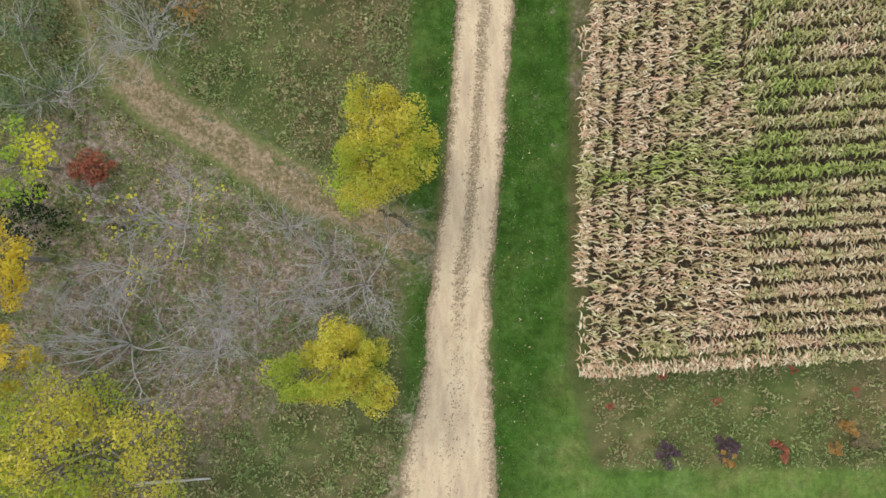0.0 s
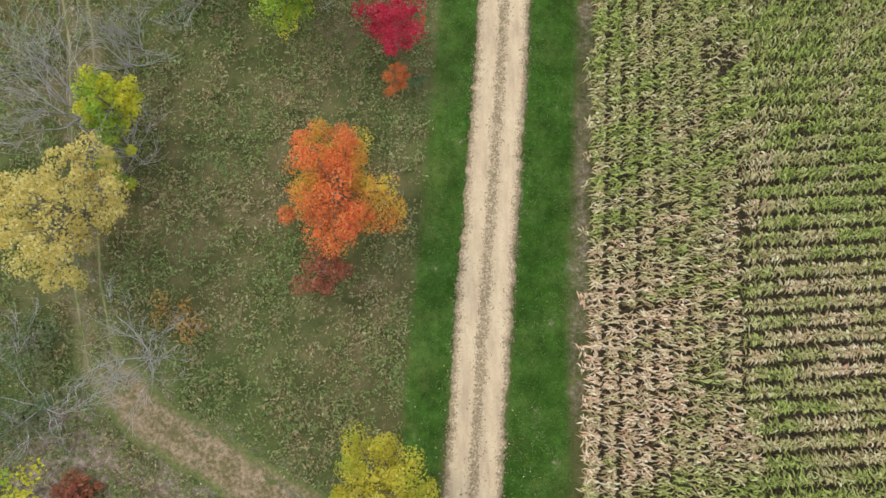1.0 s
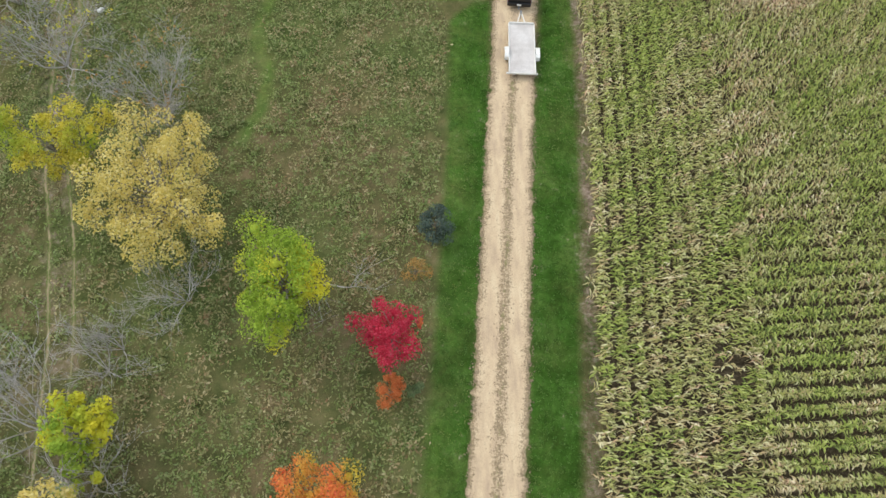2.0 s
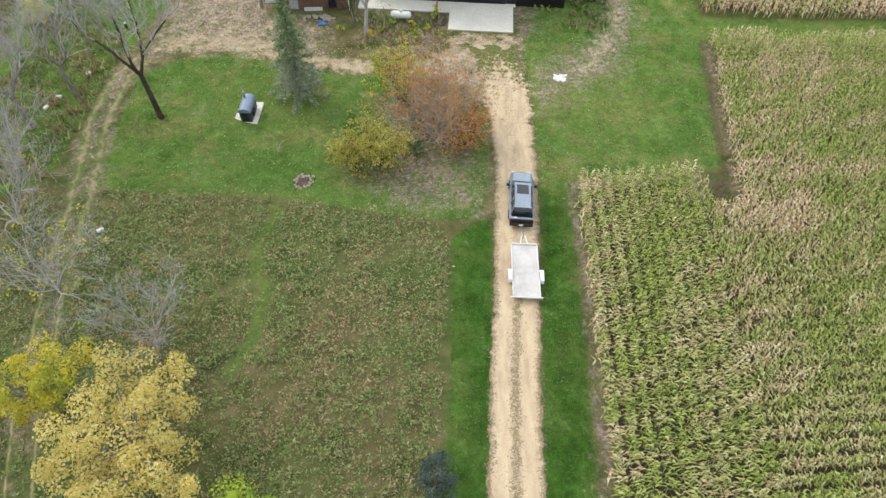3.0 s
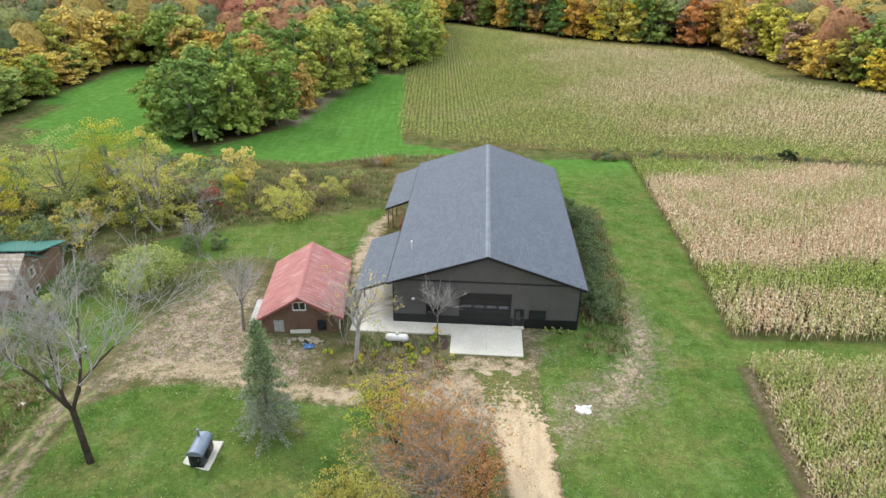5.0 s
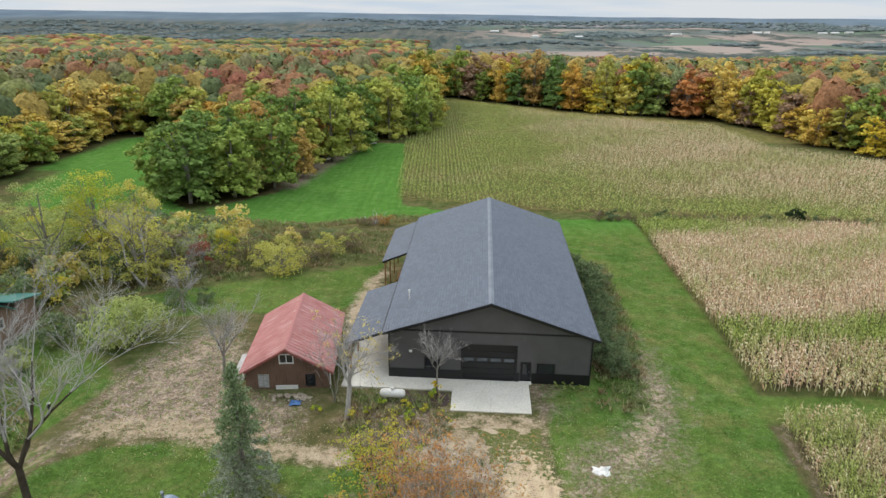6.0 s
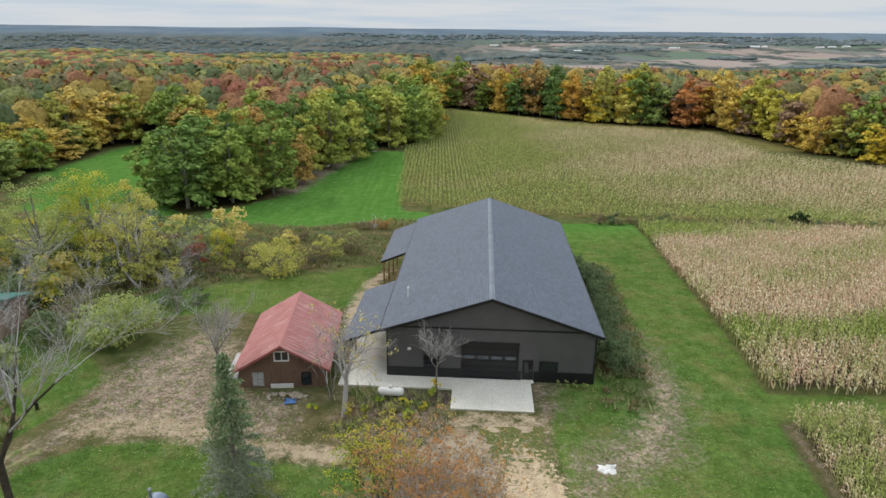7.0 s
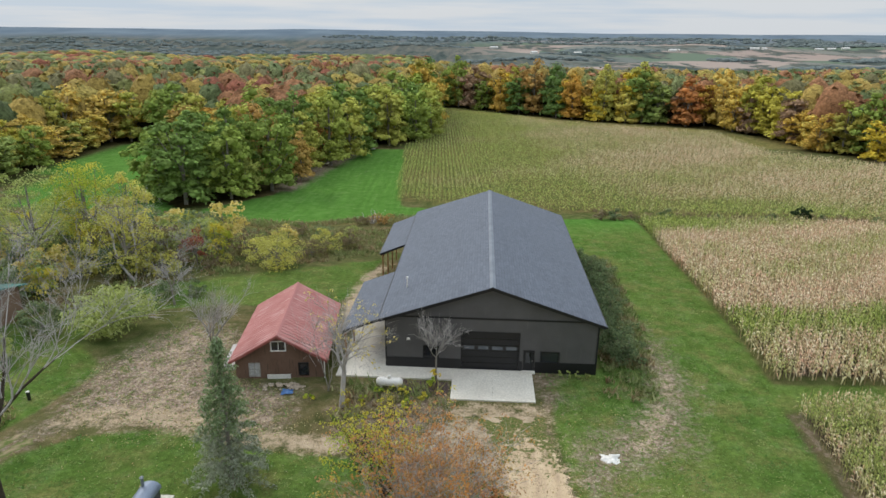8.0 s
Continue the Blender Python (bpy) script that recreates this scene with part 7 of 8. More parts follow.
bare_tree(-8.1, 86.4, 10.8, "half-bare tree with a pale trunk before the barn", 227, 1, 34, 4, leaves=70, foliage=STRAW, trunk=0.3, radius=0.2)
bare_tree(-9.6, 88.9, 9.1, "thin bare tree beside the barn", 228, 3, 22, 4, BARK, rz=50)
bare_tree(-0.55, 90.45, 7.0, "slim young tree with yellow leaves at its foot", 229, 1, 26, 4, BARK, trunk=0.34, radius=0.07)
leaf_tree(-0.6, 90.3, 1.5, 0.55, GOLD, "cluster of yellow leaves round a slim trunk", 230, clumps=5, per=16, name="shrub", low=0.5)
bare_tree(-14.4, 67.9, 2.8, "small bare sapling on the lawn", 231, 3, 26, 2, radius=0.022)


def spruce(x, y, height, radius):
    rng = np.random.default_rng(41)
    ob = thing("spruce_tree", pose(x, y, land1(x, y)), "tall spruce, green at the top and grey below", "tree")
    wood, up, low = [([(0, 0, -0.2), (0.05, 0, height * 0.5), (0, 0.05, height)], [0.17, 0.11, 0.012])], [], []
    for k in range(130):
        f = (k + rng.uniform(0, 1)) / 130
        z = height * (0.06 + 0.92 * f)
        ln = radius * (1 - f) ** 0.75 * rng.uniform(0.65, 1.1) + 0.12
        a = k * 2.4 + rng.normal(0, 0.3)
        d = np.array([math.cos(a), math.sin(a)])
        pts = [(0, 0, z), (*(d * ln * 0.5), z - 0.06 * ln), (*(d * ln), z - 0.3 * ln)]
        wood.append((pts, [0.03 * (1 - f) + 0.008, 0.018, 0.005]))
        for q in np.linspace(0.2, 1.0, max(3, int(ln * 5))):
            (up if f > 0.42 + rng.normal(0, 0.08) else low).append((d[0] * ln * q, d[1] * ln * q, z - 0.3 * ln * q * q - 0.05))
    c, q = tubes(wood)
    part("trunk", fast_mesh("trunk", c, q, None, BARK), None, ob)
    for pts, m_, nm, per in ((up, SPRUCE, "green_bough", 12), (low, GREY_SPRUCE, "grey_bough", 10)):
        c, q = leaf_cloud(rng, np.array(pts), np.full(len(pts), 0.3), per, 0.1, 1.6, 2.2)
        part(nm, fast_mesh(nm, c, q, None, m_), None, ob)


spruce(-13.5, 75.9, 10.8, 2.6)


def stem_shrub(x, y, height, radius, foliage, label, seed, stems, leaves, bark=DARK_BARK, leaf=0.13, keep=1.0):
    """A many-stemmed shrub with leaves along its twigs."""
    paths = bare_paths(seed, height, stems, 32, 3, 0.05 + height * 0.006)
    rng = np.random.default_rng(seed + 1)
    pts = np.concatenate([np.asarray(p[0])[1:] for p in paths if p[1][0] < 0.05])
    pts = pts[pts[:, 2] < height * keep]
    pick = pts[rng.choice(len(pts), min(leaves, len(pts)), False)]
    cloud = leaf_cloud(rng, pick, np.full(len(pick), 0.3), 9, leaf)
    return tree_thing("shrub", x, y, tubes(paths), cloud, bark, foliage, label, "shrub", parts=("stem", "foliage"))


stem_shrub(-5.3, 66.3, 6.2, 3.4, OLIVE, "broad olive and amber shrub on the lawn", 401, 16, 1500)
stem_shrub(-7.4, 66.2, 4.4, 2.2, OLIVE, "olive-yellow shrub on the lawn", 402, 10, 700)
stem_shrub(-3.6, 75.0, 8.8, 2.2, YELLOW, "yellow-green shrubby tree with dark stems", 403, 8, 900)
stem_shrub(-0.4, 69.8, 10.2, 2.6, ROSY, "rosy-brown shrubby tree with bare upright twigs", 404, 16, 620, PALE_BARK, keep=0.8, leaf=0.11)
stem_shrub(1.0, 71.2, 9.8, 2.2, TAN, "thin half-bare shrub with grey stems", 405, 10, 160, PALE_BARK)
stem_shrub(2.4, 69.3, 5.8, 1.8, RUSTY, "low orange-leaved shrub beside the lane", 406, 9, 380, leaf=0.12)
stem_shrub(-1.7, 72.6, 9.0, 1.8, ROSY, "thin reddish shrub with bare twigs", 407, 12, 360, PALE_BARK)
leaf_tree(-2.2, 67.6, 1.8, 1.1, SHRUB, "small dark green shrub on the lawn", 408, clumps=9, per=80, name="shrub", low=0.05)
for i, (x, y, r, m_) in enumerate(((-5.4, 88.2, 0.5, LIME), (-3.2, 88.0, 0.55, YELLOW), (-0.9, 89.7, 0.55, LIME), (-1.6, 87.5, 0.45, YELLOW), (-2.9, 86.3, 0.6, LIME), (-10.8, 87.4, 0.6, LIME), (-7.5, 86.2, 0.6, YELLOW), (11.9, 91.35, 0.3, WILLOW), (11.1, 91.45, 0.28, WILLOW), (10.3, 91.5, 0.26, WILLOW), (12.7, 91.35, 0.3, WILLOW), (-6.5, 87.2, 0.5, LIME))):
    leaf_tree(x, y, 0.75, r, m_, "leafy garden plant beside the concrete", 420 + i, leaf=0.12, clumps=5, per=45, name="shrub", low=0.0)

# brush along the shed
_rng = np.random.default_rng(50)
for i in range(30):
    f = (i + _rng.uniform(0, 1)) / 30
    x, y = 15.4 + 3.4 * f + _rng.uniform(-0.2, 2.9) * (0.6 + 0.4 * f), 93.5 + 34 * f
    wood, leaves = (None, None) if i >= 6 else leafy_tree(500 + i, 2.2, 1.6, 0.16, 14, 70, low=0.0)
    k = f"brush{i % 6}"
    tree_thing("shrub", x, y, wood, leaves, BARK, SHRUB, "dense green bramble shrub along the shed wall", "shrub", _rng.uniform(0, 360), _rng.uniform(0.7, 1.25), "brambles along the shed", k, ("stem", "foliage"))

# ---- the belt of trees and shrubs left of the yard ----
leaf_tree(-32.9, 99.2, 4.7, 4.4, WILLOW, "pale green drooping willow bush", 601, leaf=0.2, clumps=40, per=80, low=0.05, droop=2.5, long=1.8, name="willow_shrub")
leaf_tree(-46.8, 122.5, 15.2, 5.0, YELLOW, "tall yellow-leaved tree with dark limbs", 602, leaf=0.2, clumps=60, per=105, low=0.16, clump=0.26, limbs=20)
leaf_tree(-39.2, 116.2, 12.0, 4.6, OLIVE_Y, "olive-leaved tree with a thick dark trunk", 603, leaf=0.19, clumps=46, per=80, low=0.1, clump=0.26, thin=0.2, limbs=18)
bare_tree(-38.2, 115.6, 15.5, "pale dead treetop above the belt", 604, 2, 24, 4, PALE_BARK, radius=0.3)
leaf_tree(-51.4, 118.6, 14.6, 6.0, WILLOW, "broad olive-green tree with thick dark limbs", 605, leaf=0.2, clumps=60, per=95, low=0.2, clump=0.26, thin=0.2, limbs=16)
leaf_tree(-56.5, 112.0, 12.0, 4.2, YELLOW, "yellow-leaved tree behind the house", 606, leaf=0.26, clumps=34, per=80, low=0.25, clump=0.28)
leaf_tree(-43.0, 126.0, 13.6, 4.0, OLIVE_Y, "olive-yellow tree in the belt", 607, leaf=0.24, clumps=40, per=80, low=0.12, clump=0.28)
leaf_tree(-53.0, 104.0, 5.5, 3.2, SHRUB, "dark green tree behind the house", 608, leaf=0.22, clumps=24, per=90, low=0.1)
leaf_tree(-47.5, 106.0, 4.5, 2.6, SHRUB, "dark green bush behind the house", 609, leaf=0.22, clumps=20, per=90, low=0.05)
leaf_tree(-40.0, 104.5, 3.4, 2.3, BRIAR, "dark brown-green bush behind the house", 610, leaf=0.2, clumps=18, per=90, low=0.05, name="shrub")
leaf_tree(-31.6, 109.3, 2.2, 2.0, SHRUB, "low dark green bush on the lawn", 611, leaf=0.17, clumps=14, per=90, low=0.0, name="shrub")
leaf_tree(-28.6, 110.4, 2.0, 1.4, SHRUB, "low dark green bush on the lawn", 612, leaf=0.17, clumps=10, per=90, low=0.0, name="shrub")
leaf_tree(-22.3, 122.5, 5.0, 3.7, OLIVE_Y, "broad olive-yellow bush in the rough", 613, leaf=0.2, clumps=34, per=85, low=0.0, name="shrub")
leaf_tree(-17.4, 131.5, 3.8, 2.6, OLIVE_Y, "olive-yellow bush with grey twigs", 614, leaf=0.2, clumps=18, per=70, low=0.0, name="shrub")
leaf_tree(-18.8, 128.5, 3.0, 2.4, BRIAR, "brown briar bush in the rough", 615, leaf=0.2, clumps=16, per=70, low=0.0, name="shrub")
leaf_tree(-14.2, 134.5, 3.0, 2.2, BRIAR, "brown briar bush in the rough", 616, leaf=0.2, clumps=16, per=70, low=0.0, name="shrub")
leaf_tree(-31.5, 126.0, 6.0, 2.2, YELLOW, "small yellow tree in the rough", 617, leaf=0.22, clumps=18, per=70, low=0.2)
leaf_tree(-33.4, 123.5, 5.5, 1.8, RUST, "small dark red tree in the rough", 618, leaf=0.22, clumps=14, per=60, low=0.2)
leaf_tree(-28.5, 129.0, 4.5, 2.6, BRIAR, "grey-brown bush with tan leaves", 619, leaf=0.2, clumps=18, per=60, low=0.0, name="shrub")
leaf_tree(-26.0, 126.0, 3.6, 2.4, OLIVE_Y, "olive-yellow bush in the rough", 620, leaf=0.2, clumps=16, per=70, low=0.0, name="shrub")
bare_tree(-36.0, 122.0, 9.8, "grey bare tree in the belt", 621, 6, 40, 4)
bare_tree(-30.0, 107.5, 7.2, "small bare tree on the lawn", 622, 1, 24, 4, BARK)
for i, (x, y, r, h, m_) in enumerate(((-60, 121, 3.5, 9, SHRUB), (-66, 116, 3.6, 9, OLIVE_Y), (-53, 124, 3.4, 8, OLIVE_Y), (-62, 106, 3.2, 7, SHRUB), (-70, 108, 4, 10, YELLOW), (-41, 117, 2.6, 5, SHRUB), (-47, 127, 3, 7, BRIAR), (-43, 88, 1.8, 2.4, OLIVE_Y), (-40.4, 93.5, 1.6, 2.2, WILLOW), (-39.2, 98.5, 2.2, 3.4, SHRUB),
                                      (-58, 98, 3, 6, SHRUB), (-50, 88, 2.2, 3, SHRUB), (-77, 118, 4.2, 11, OLIVE_Y), (-66, 126, 4.0, 10, YELLOW))):
    leaf_tree(x, y, h, r, m_, "leafy tree in the belt round the house" if h > 4 else "leafy bush beside the house", 640 + i, leaf=0.25, clumps=20, per=70, low=0.08, name="tree" if h > 4 else "shrub")

# thicket that fills the belt
_rng = np.random.default_rng(66)
BELT = [(-78, 100), (-55, 107), (-43, 110), (-31, 119), (-24, 127), (-13, 138), (-13, 148), (-30, 145), (-46, 151), (-80, 150)]
_x, _y = sprinkle(_rng, BELT, 0.05)
for i in range(len(_x)):
    k = i % 8
    wood, leaves = (None, None) if i >= 8 else leafy_tree(660 + i, 3.4, 2.3, 0.27, 15, 42, low=0.0, skirt=True, limbs=8)
    tree_thing("shrub", _x[i], _y[i], wood, leaves, BARK, (OLIVE_Y, WILLOW, BRIAR, WILLOW, STRAW, SHRUB, OLIVE_Y, YELLOW)[k], "autumn shrub in the thicket beside the fields", "shrub", _rng.uniform(0, 360),
               _rng.uniform(0.5, 1.2) * (1.45 if _x[i] < -34 else 0.85), "thicket beside the fields", f"thicket{k}", ("stem", "foliage"))

leaf_tree(-11.2, 152.6, 2.0, 2.2, TAN, "dry tan brush round a dead snag", 623, leaf=0.2, clumps=12, per=60, low=0.0, name="shrub")
leaf_tree(-14.6, 152.0, 1.6, 1.8, BRIAR, "dry brown brush round a dead snag", 624, leaf=0.2, clumps=10, per=60, low=0.0, name="shrub")
for _px, _py, _rz, _len in ((-29.5, 243, 20, 3.4), (-27.5, 246, -8, 2.4), (-33.5, 224, 70, 1.8), (-23.5, 252, 12, 2.0)):
    _b = thing("white_board", pose(_px, _py, land1(_px, _py) + 0.3, 0, 0, _rz), "pale board lying at the wood's foot", "board", "boards at the wood's foot")
    part("board", boxes((-_len / 2, _len / 2, -0.35, 0.35, -0.1, 0.12), bevel=0.02), WHITE, _b)

# hedgerow between the fields
_rng = np.random.default_rng(60)
for i in range(44):
    x = 30 + 1.9 * i + _rng.uniform(-1, 1)
    y = 159.5 - 0.08 * (x - 33) + _rng.uniform(-1, 1)
    wood, leaves = (None, None) if i >= 5 else leafy_tree(700 + i, 2.0, 1.7, 0.24, 10, 50, low=0.0)
    tree_thing("shrub", x, y, wood, leaves, BARK, (BRIAR, SHRUB, BRIAR, BRIAR, BRIAR)[i % 5], "low brown and green hedgerow shrub", "shrub", _rng.uniform(0, 360), _rng.uniform(0.5, 1.1), "hedgerow between the fields", f"hedge{i % 5}", ("stem", "foliage"))
leaf_tree(66.5, 156.5, 3.6, 2.0, DARKSHRUB, "dark green juniper in the hedgerow", 710, leaf=0.22, clumps=22, per=80, low=0.02, name="juniper_shrub")
leaf_tree(16.8, 128.8, 2.2, 1.7, BRIAR, "dry brown bush behind the shed", 711, leaf=0.18, clumps=12, per=70, low=0.0, name="shrub")

# ---- the woods ----
def woods():
    rng = np.random.default_rng(70)
    kinds = []
    for k in range(9):
        kinds.append(leafy_tree(800 + k, 20.0, 5.6, 0.9, 30, 34, low=0.06, clump=0.34, lobes=0.35, limbs=7, tight=True, core=0.62, base=6))
    for k in range(6):
        kinds.append(leafy_tree(820 + k, 20.0, 5.8, 0.66, 48, 44, low=0.06, clump=0.27, lobes=0.35, limbs=7, tight=True, core=0.6, base=8))
    made = {}

    def put(x, y, h, r, foliage, label):
        k = int(rng.integers(0, 9)) if y > 232 else 9 + int(rng.integers(0, 6))
        key = (k, foliage.name)
        ob = thing("tree", pose(x, y, land1(x, y), 0, 0, rng.uniform(0, 360)) @ Matrix.Diagonal((r / 5.6, r / 5.6, h / 20, 1)), label, "tree", "trees of the wood's edge")
        if key not in made:
            w = fast_mesh("trunk", *kinds[k][0], None, BARK)
            c = fast_mesh("crown", *kinds[k][1], foliage)
            made[key] = (w, c)
        part("trunk", made[key][0], None, ob)
        part("crown", made[key][1], None, ob)
        return ob

    front = [(-53.5, 171, 18.5, 6.8, GREENWOOD), (-46, 177, 18, 5.8, GREENWOOD), (-61, 176, 17, 6, GREENWOOD), (-39.5, 186, 20.5, 6.2, GREENWOOD), (-43.5, 180, 11, 3.2, GOLDWOOD), (-35.5, 199, 13, 3.6, GOLDWOOD), (-37, 209, 17, 5.5, GREENWOOD), (-49, 187, 20, 6, GREENWOOD),
             (-32, 222, 21, 6.2, GREENWOOD), (-28.5, 236, 20, 6, GREENWOOD), (-27, 250, 20, 6, GREENWOOD), (-19, 262, 21, 6.5, GREENWOOD), (-10, 272, 20, 6, GREENWOOD), (-5, 284, 17, 5, GREENWOOD), (-36, 234, 22, 6.5, GREENWOOD), (-32, 250, 23, 6.5, GREENWOOD), (-24, 268, 23, 6.5, GREENWOOD),
             (-13, 283, 22, 6, GREENWOOD), (-42, 222, 22, 6.5, GREENWOOD), (-45, 208, 21, 6, GREENWOOD), (-57, 190, 20, 6, GREENWOOD), (-5, 300, 20, 6, GREENWOOD), (-4, 330, 20, 6, FOREST)]
    for f in front:
        put(*f, "large green oak at the wood's edge" if f[4] is GREENWOOD else "yellowing tree at the wood's edge")
    pts = [(f[0], f[1]) for f in front]
    far = []
    gx, gy = np.meshgrid(np.arange(-420, 420, 7.6), np.arange(150, 640, 7.6))
    gx, gy = (gx + rng.uniform(-2.8, 2.8, gx.shape)).ravel(), (gy + rng.uniform(-2.8, 2.8, gy.shape)).ravel()
    d = inside(gx, gy, WOODS[0])
    seen = np.abs(gx) < 0.74 * (gy - 38) + 14
    order = np.argsort(np.hypot(gx, gy - 40))
    count = 0
    for i in order:
        x, y = gx[i], gy[i]
        if d[i] < 2.0 or not seen[i] or min((x - a) ** 2 + (y - b) ** 2 for a, b in pts[:23]) < 30:
            continue
        if d[i] < 13 and count < 250 and y < 420:
            fol = GOLDWOOD if ((x > 60 and rng.uniform() < 0.35) or (x < -70 and rng.uniform() < 0.6)) else GREENWOOD if (x < -70 and rng.uniform() < 0.6) else GREENWOOD if (-60 < x and y < 330 and rng.uniform() < (0.5 if x < 0 else 0.1)) else FOREST
            put(x, y, rng.uniform(13, 22) * (0.8 if x < -90 and y < 230 else 1.3 if y > 280 else 1.0) * (0.75 if d[i] < 5 else 1), rng.uniform(4.6, 6.4) * (0.85 if d[i] < 5 else 1) * (1.3 if y > 280 else 1.1), fol, "autumn-coloured tree at the wood's edge")
            count += 1
        else:
            far.append((x, y))
    # everything deeper in is one wood
    gx, gy = np.meshgrid(np.arange(-1000, 1000, 15.5), np.arange(640, 1300, 15.5))
    gx, gy = (gx + rng.uniform(-5, 5, gx.shape)).ravel(), (gy + rng.uniform(-5, 5, gy.shape)).ravel()
    k = (np.abs(gx) < 0.74 * (gy - 38) + 20) & (blotch(gx, gy, 420, 71) > np.where(gx > -60, 0.5, 0.25) * np.clip((gy - 560) / 300, 0, 1))
    far = np.concatenate([np.array(far), np.stack([gx[k], gy[k]], 1)])
    # crowns of a few leafy lobes each
    def crowns(count, lobes, per, size, rad, high):
        out = []
        for _ in range(count):
            d = rng.normal(0, 1, (lobes, 3))
            d /= np.linalg.norm(d, axis=1)[:, None]
            cs = d * np.array([rad * 0.5, rad * 0.5, high * 0.26]) + np.array([0, 0, high * 0.6])
            co, q = leaf_cloud(rng, cs, rad * rng.uniform(0.45, 0.65, lobes), per, size, squash=1.0, tight=True)
            out.append((co, np.concatenate([q[:, [0, 1, 2]], q[:, [0, 2, 3]]])))
        return out

    hue = np.clip(rng.uniform(0, 1, len(far)) * 0.5 + blotch(far[:, 0], far[:, 1], 110, 73) * 0.5, 0, 0.999)
    # lumpy domes for the woods across the valley
    def domes(count, rad, high, level):
        out = []
        for _ in range(count):
            bm = bmesh.new()
            bmesh.ops.create_icosphere(bm, subdivisions=level, radius=1.0)
            co = np.array([v.co[:] for v in bm.verts])
            tr = np.array([[v.index for v in f.verts] for f in bm.faces])
            bm.free()
            lump = np.ones(len(co))
            for _ in range(6):
                w = rng.normal(0, 1, 3)
                lump += 0.3 * np.clip((co @ (w / np.linalg.norm(w)) - 0.6) * 2.5, 0, 1) * rng.uniform(0.3, 1)
            lump *= rng.uniform(0.9, 1.08, len(co))
            tr = tr[co[tr].mean(1)[:, 2] > -0.4]
            out.append((co * lump[:, None] * np.array([rad, rad, high * 0.36]) + np.array([0, 0, high * 0.55]), tr))
        return out

    def rounded(ob):
        ob.data.polygons.foreach_set("use_smooth", [True] * len(ob.data.polygons))
        return ob

    def leafy_domes(count, rad, high, leaves, size):
        """Lumpy crowns with sprays of leaves standing out of them."""
        out = []
        for co, tr in domes(count, rad, high, 2):
            at = co[rng.integers(0, len(co), leaves)]
            at = at[at[:, 2] > high * 0.4] + rng.normal(0, 0.5, (int((at[:, 2] > high * 0.4).sum()), 3))
            lc, q = leaf_cloud(rng, at, np.full(len(at), 0.4), 1, size, tight=True)
            out.append((np.concatenate([co, lc]), np.concatenate([tr, len(co) + q[:, [0, 1, 2]], len(co) + q[:, [0, 2, 3]]])))
        return out

    near = far[:, 1] < 480
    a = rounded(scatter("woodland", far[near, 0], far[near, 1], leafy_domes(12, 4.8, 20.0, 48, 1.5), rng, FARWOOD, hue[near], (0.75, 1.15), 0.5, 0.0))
    tagged(a, "autumn woodland crowding behind the wood's edge", "woods", kind="stuff")
    # beyond it the woods run down to the valley and far along its western side
    gx, gy = np.meshgrid(np.arange(-1700, -60, 24.0), np.arange(1300, 2300, 30.0))
    gx, gy = (gx + rng.uniform(-9, 9, gx.shape)).ravel(), (gy + rng.uniform(-12, 12, gy.shape)).ravel()
    k = (np.abs(gx) < 0.74 * (gy - 38) + 20) & (blotch(gx, gy, 420, 77) > 0.34)
    west = np.stack([gx[k], gy[k]], 1)
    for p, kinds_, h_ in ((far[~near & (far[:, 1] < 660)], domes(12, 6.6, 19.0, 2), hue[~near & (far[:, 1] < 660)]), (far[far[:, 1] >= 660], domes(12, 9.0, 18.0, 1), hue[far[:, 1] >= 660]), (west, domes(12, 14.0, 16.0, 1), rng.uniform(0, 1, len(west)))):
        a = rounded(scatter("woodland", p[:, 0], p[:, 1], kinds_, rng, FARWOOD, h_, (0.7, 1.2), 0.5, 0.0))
        tagged(a, "autumn woodland rolling down to the valley", "woods", kind="stuff")
    # woods across the valley: thick to the west, copses and tree lines in the fields to the east
    xs, ys = [], []
    for cx, cy, wx, wy, n in ((1061, 2530, 90, 40, 70), (729, 3000, 220, 110, 300), (1640, 2590, 170, 70, 160), (2150, 3680, 420, 150, 420), (-265, 3300, 400, 160, 380), (520, 2780, 130, 30, 50), (1330, 3230, 120, 30, 50), (300, 2250, 260, 40, 80), (1250, 2150, 300, 40, 90),
                              (900, 3560, 600, 70, 260), (200, 3850, 900, 120, 420), (1500, 3900, 900, 120, 420), (-1300, 2750, 900, 260, 420), (-1700, 3300, 1000, 200, 420)):
        q = np.sqrt(rng.uniform(0, 1, n))
        a = rng.uniform(0, 6.28, n)
        xs.append(cx + wx * q * np.cos(a))
        ys.append(cy + wy * q * np.sin(a))
    xs, ys = np.concatenate(xs), np.concatenate(ys)
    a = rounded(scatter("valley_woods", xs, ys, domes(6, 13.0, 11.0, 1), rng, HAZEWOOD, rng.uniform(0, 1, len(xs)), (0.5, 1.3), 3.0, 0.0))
    tagged(a, "woods and copses across the far valley in painted haze grey", "woods", kind="stuff")


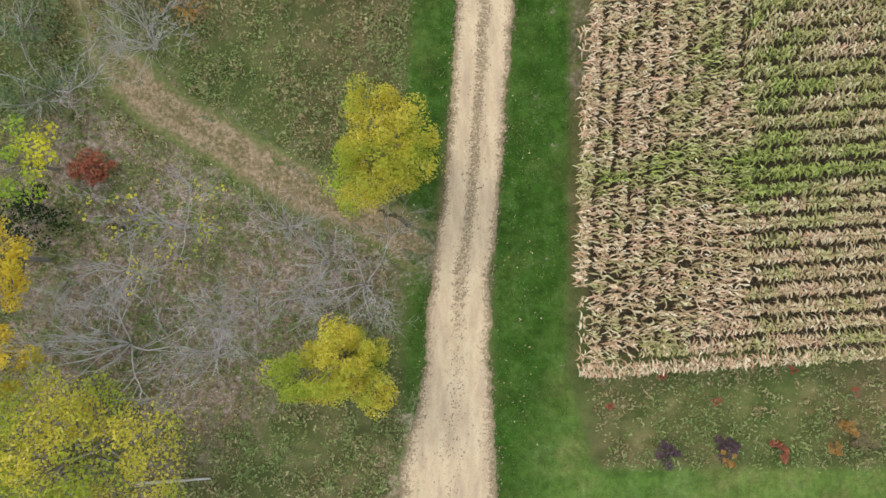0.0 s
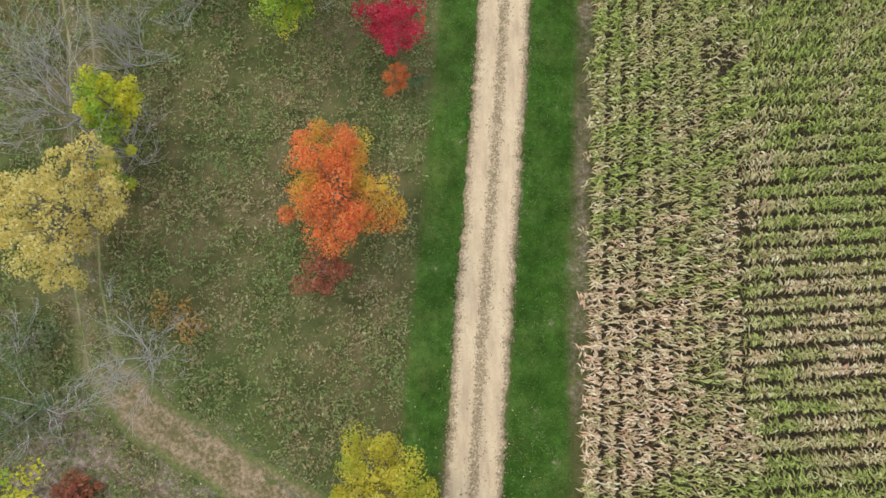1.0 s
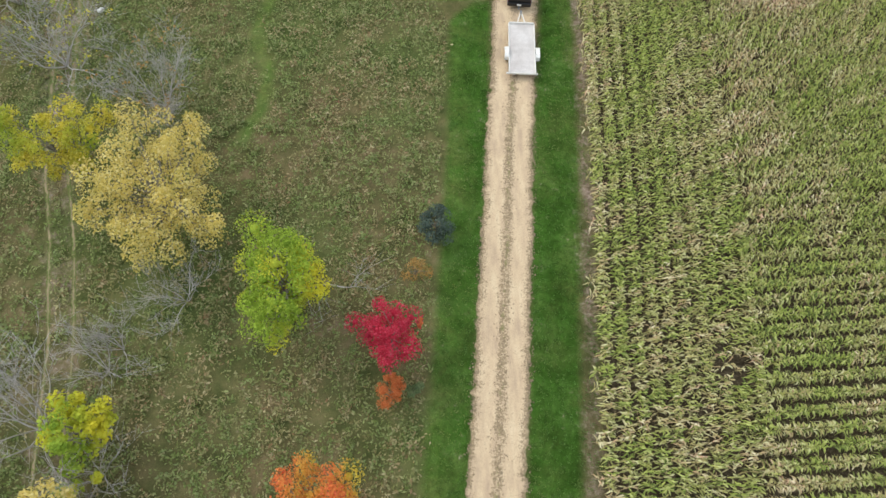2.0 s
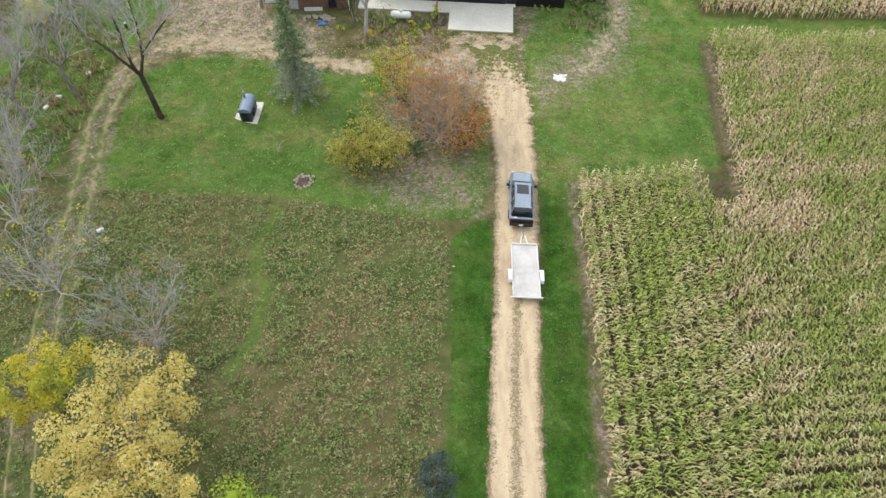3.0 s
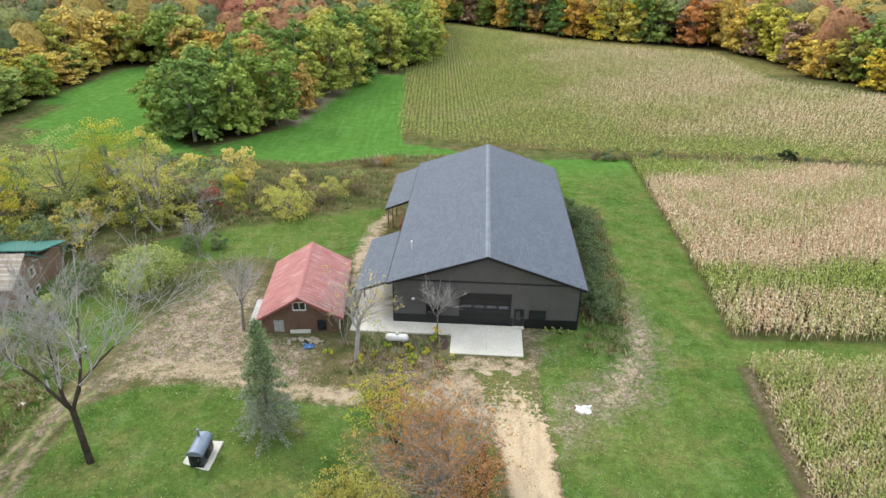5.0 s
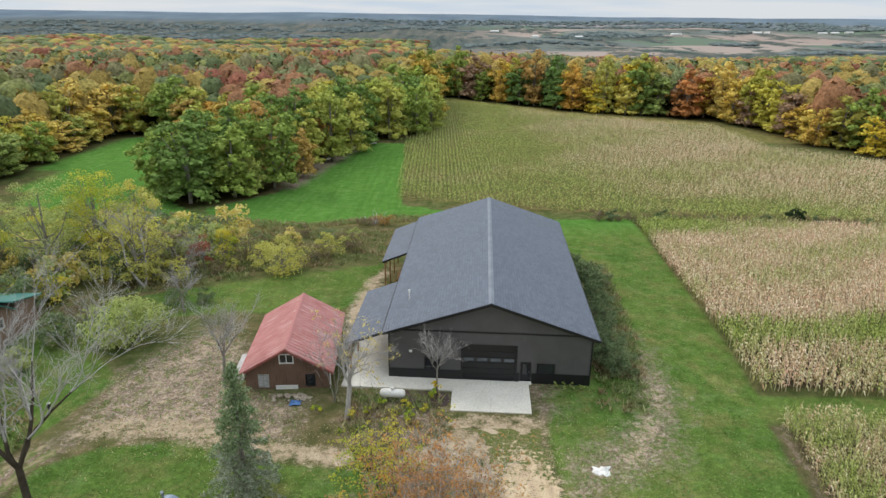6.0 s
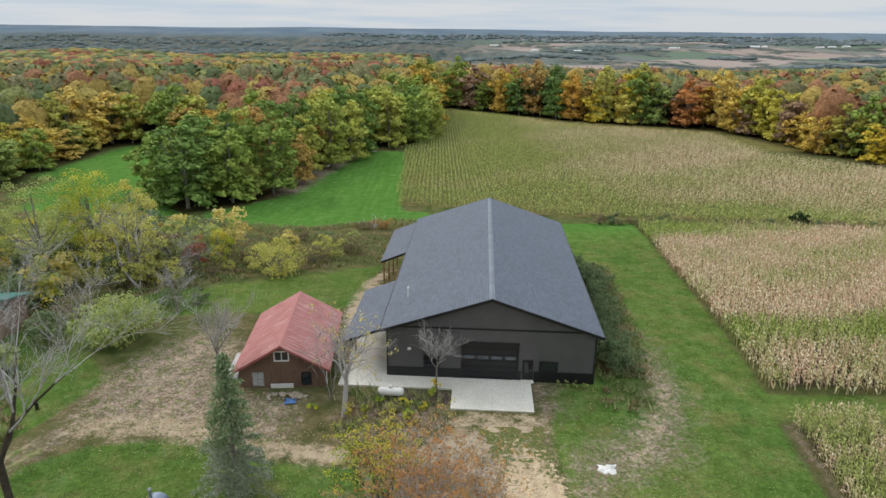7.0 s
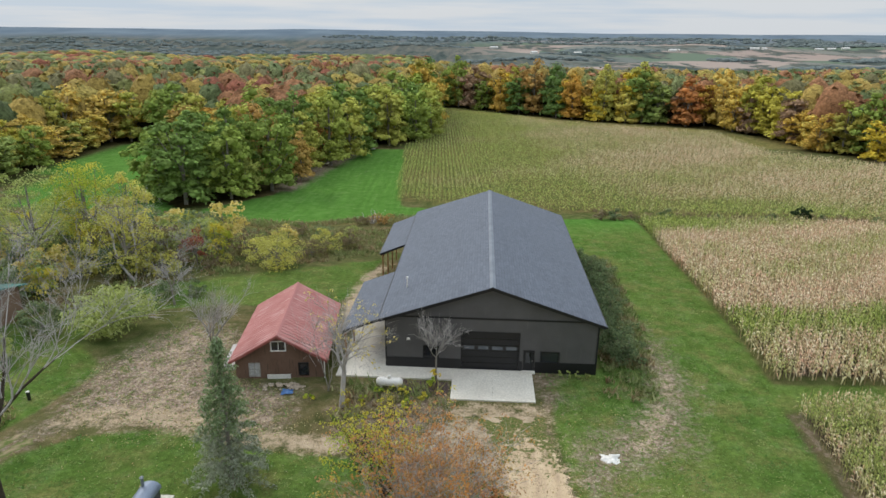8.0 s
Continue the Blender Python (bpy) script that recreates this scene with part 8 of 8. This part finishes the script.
def farm_building(x, y, length, rz):
    """A small pale farm building far down the valley."""
    ob = thing("farm_building", pose(x, y, land1(x, y) - 0.4, 0, 0, rz), "small white farm building in the far valley", "barn", "farm buildings in the valley")
    part("wall", boxes((-length / 2, length / 2, -6, 6, 0, 5.5)), WHITE, ob)
    roof = prism([(-6.8, 5.3), (6.8, 5.3), (0, 9.2)], length + 1.2)
    bmesh.ops.rotate(roof, verts=roof.verts, cent=(0, 0, 0), matrix=Matrix.Rotation(radians(-90), 3, "Z"))
    bmesh.ops.translate(roof, verts=roof.verts, vec=(-length / 2 - 0.6, 0, 0.25))
    part("roof", roof, WHITE, ob, "pale metal roof")


def farwood_material():
    n = Nodes("far_wood_leaves", 0.8)
    hues = ("80885a", "909458", "ae9c54", "707c52", "b69c56", "908a62", "a67856", "80885a", "a26852", "b6a058")
    rp = n.add("ShaderNodeValToRGB", Fac=n.attr("dry").outputs["Fac"])
    rp.color_ramp.interpolation = "CONSTANT"
    e = rp.color_ramp.elements
    while len(e) < len(hues):
        e.new(0.5)
    for i, c in enumerate(hues):
        e[i].position, e[i].color = i / len(hues), lin(c)
    col = n.mix(1.0, rp.outputs["Color"], n.ramp(n.island(), (0.0, 0.75), (1.0, 1.15)), "MULTIPLY")
    p = n.place()
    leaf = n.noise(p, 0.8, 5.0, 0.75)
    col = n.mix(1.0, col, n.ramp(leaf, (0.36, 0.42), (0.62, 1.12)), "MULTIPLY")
    n.bump(leaf, 0.9, 1.2)
    return n.done(col)


# grey-blue haze of distance is mixed into these woods' base colour
HAZEWOOD = plain("haze_toned_woods", "6c7674", "7c8480", 0.02, 0.9, fine=0.2, bump=0.3, dist=2.0)
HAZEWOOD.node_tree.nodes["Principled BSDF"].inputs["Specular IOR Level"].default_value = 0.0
FARWOOD = farwood_material()
woods()
for _x, _y, _l, _r in ((1016, 3049, 34, 10), (1050, 3075, 22, 60), (1449, 3200, 40, -8), (1490, 3190, 24, 20), (1904, 3471, 46, 5), (1970, 3480, 40, 0), (2040, 3475, 44, 12), (330, 2536, 26, 30), (560, 2880, 30, 0), (240, 3350, 40, 15)):
    farm_building(_x, _y, _l, _r)
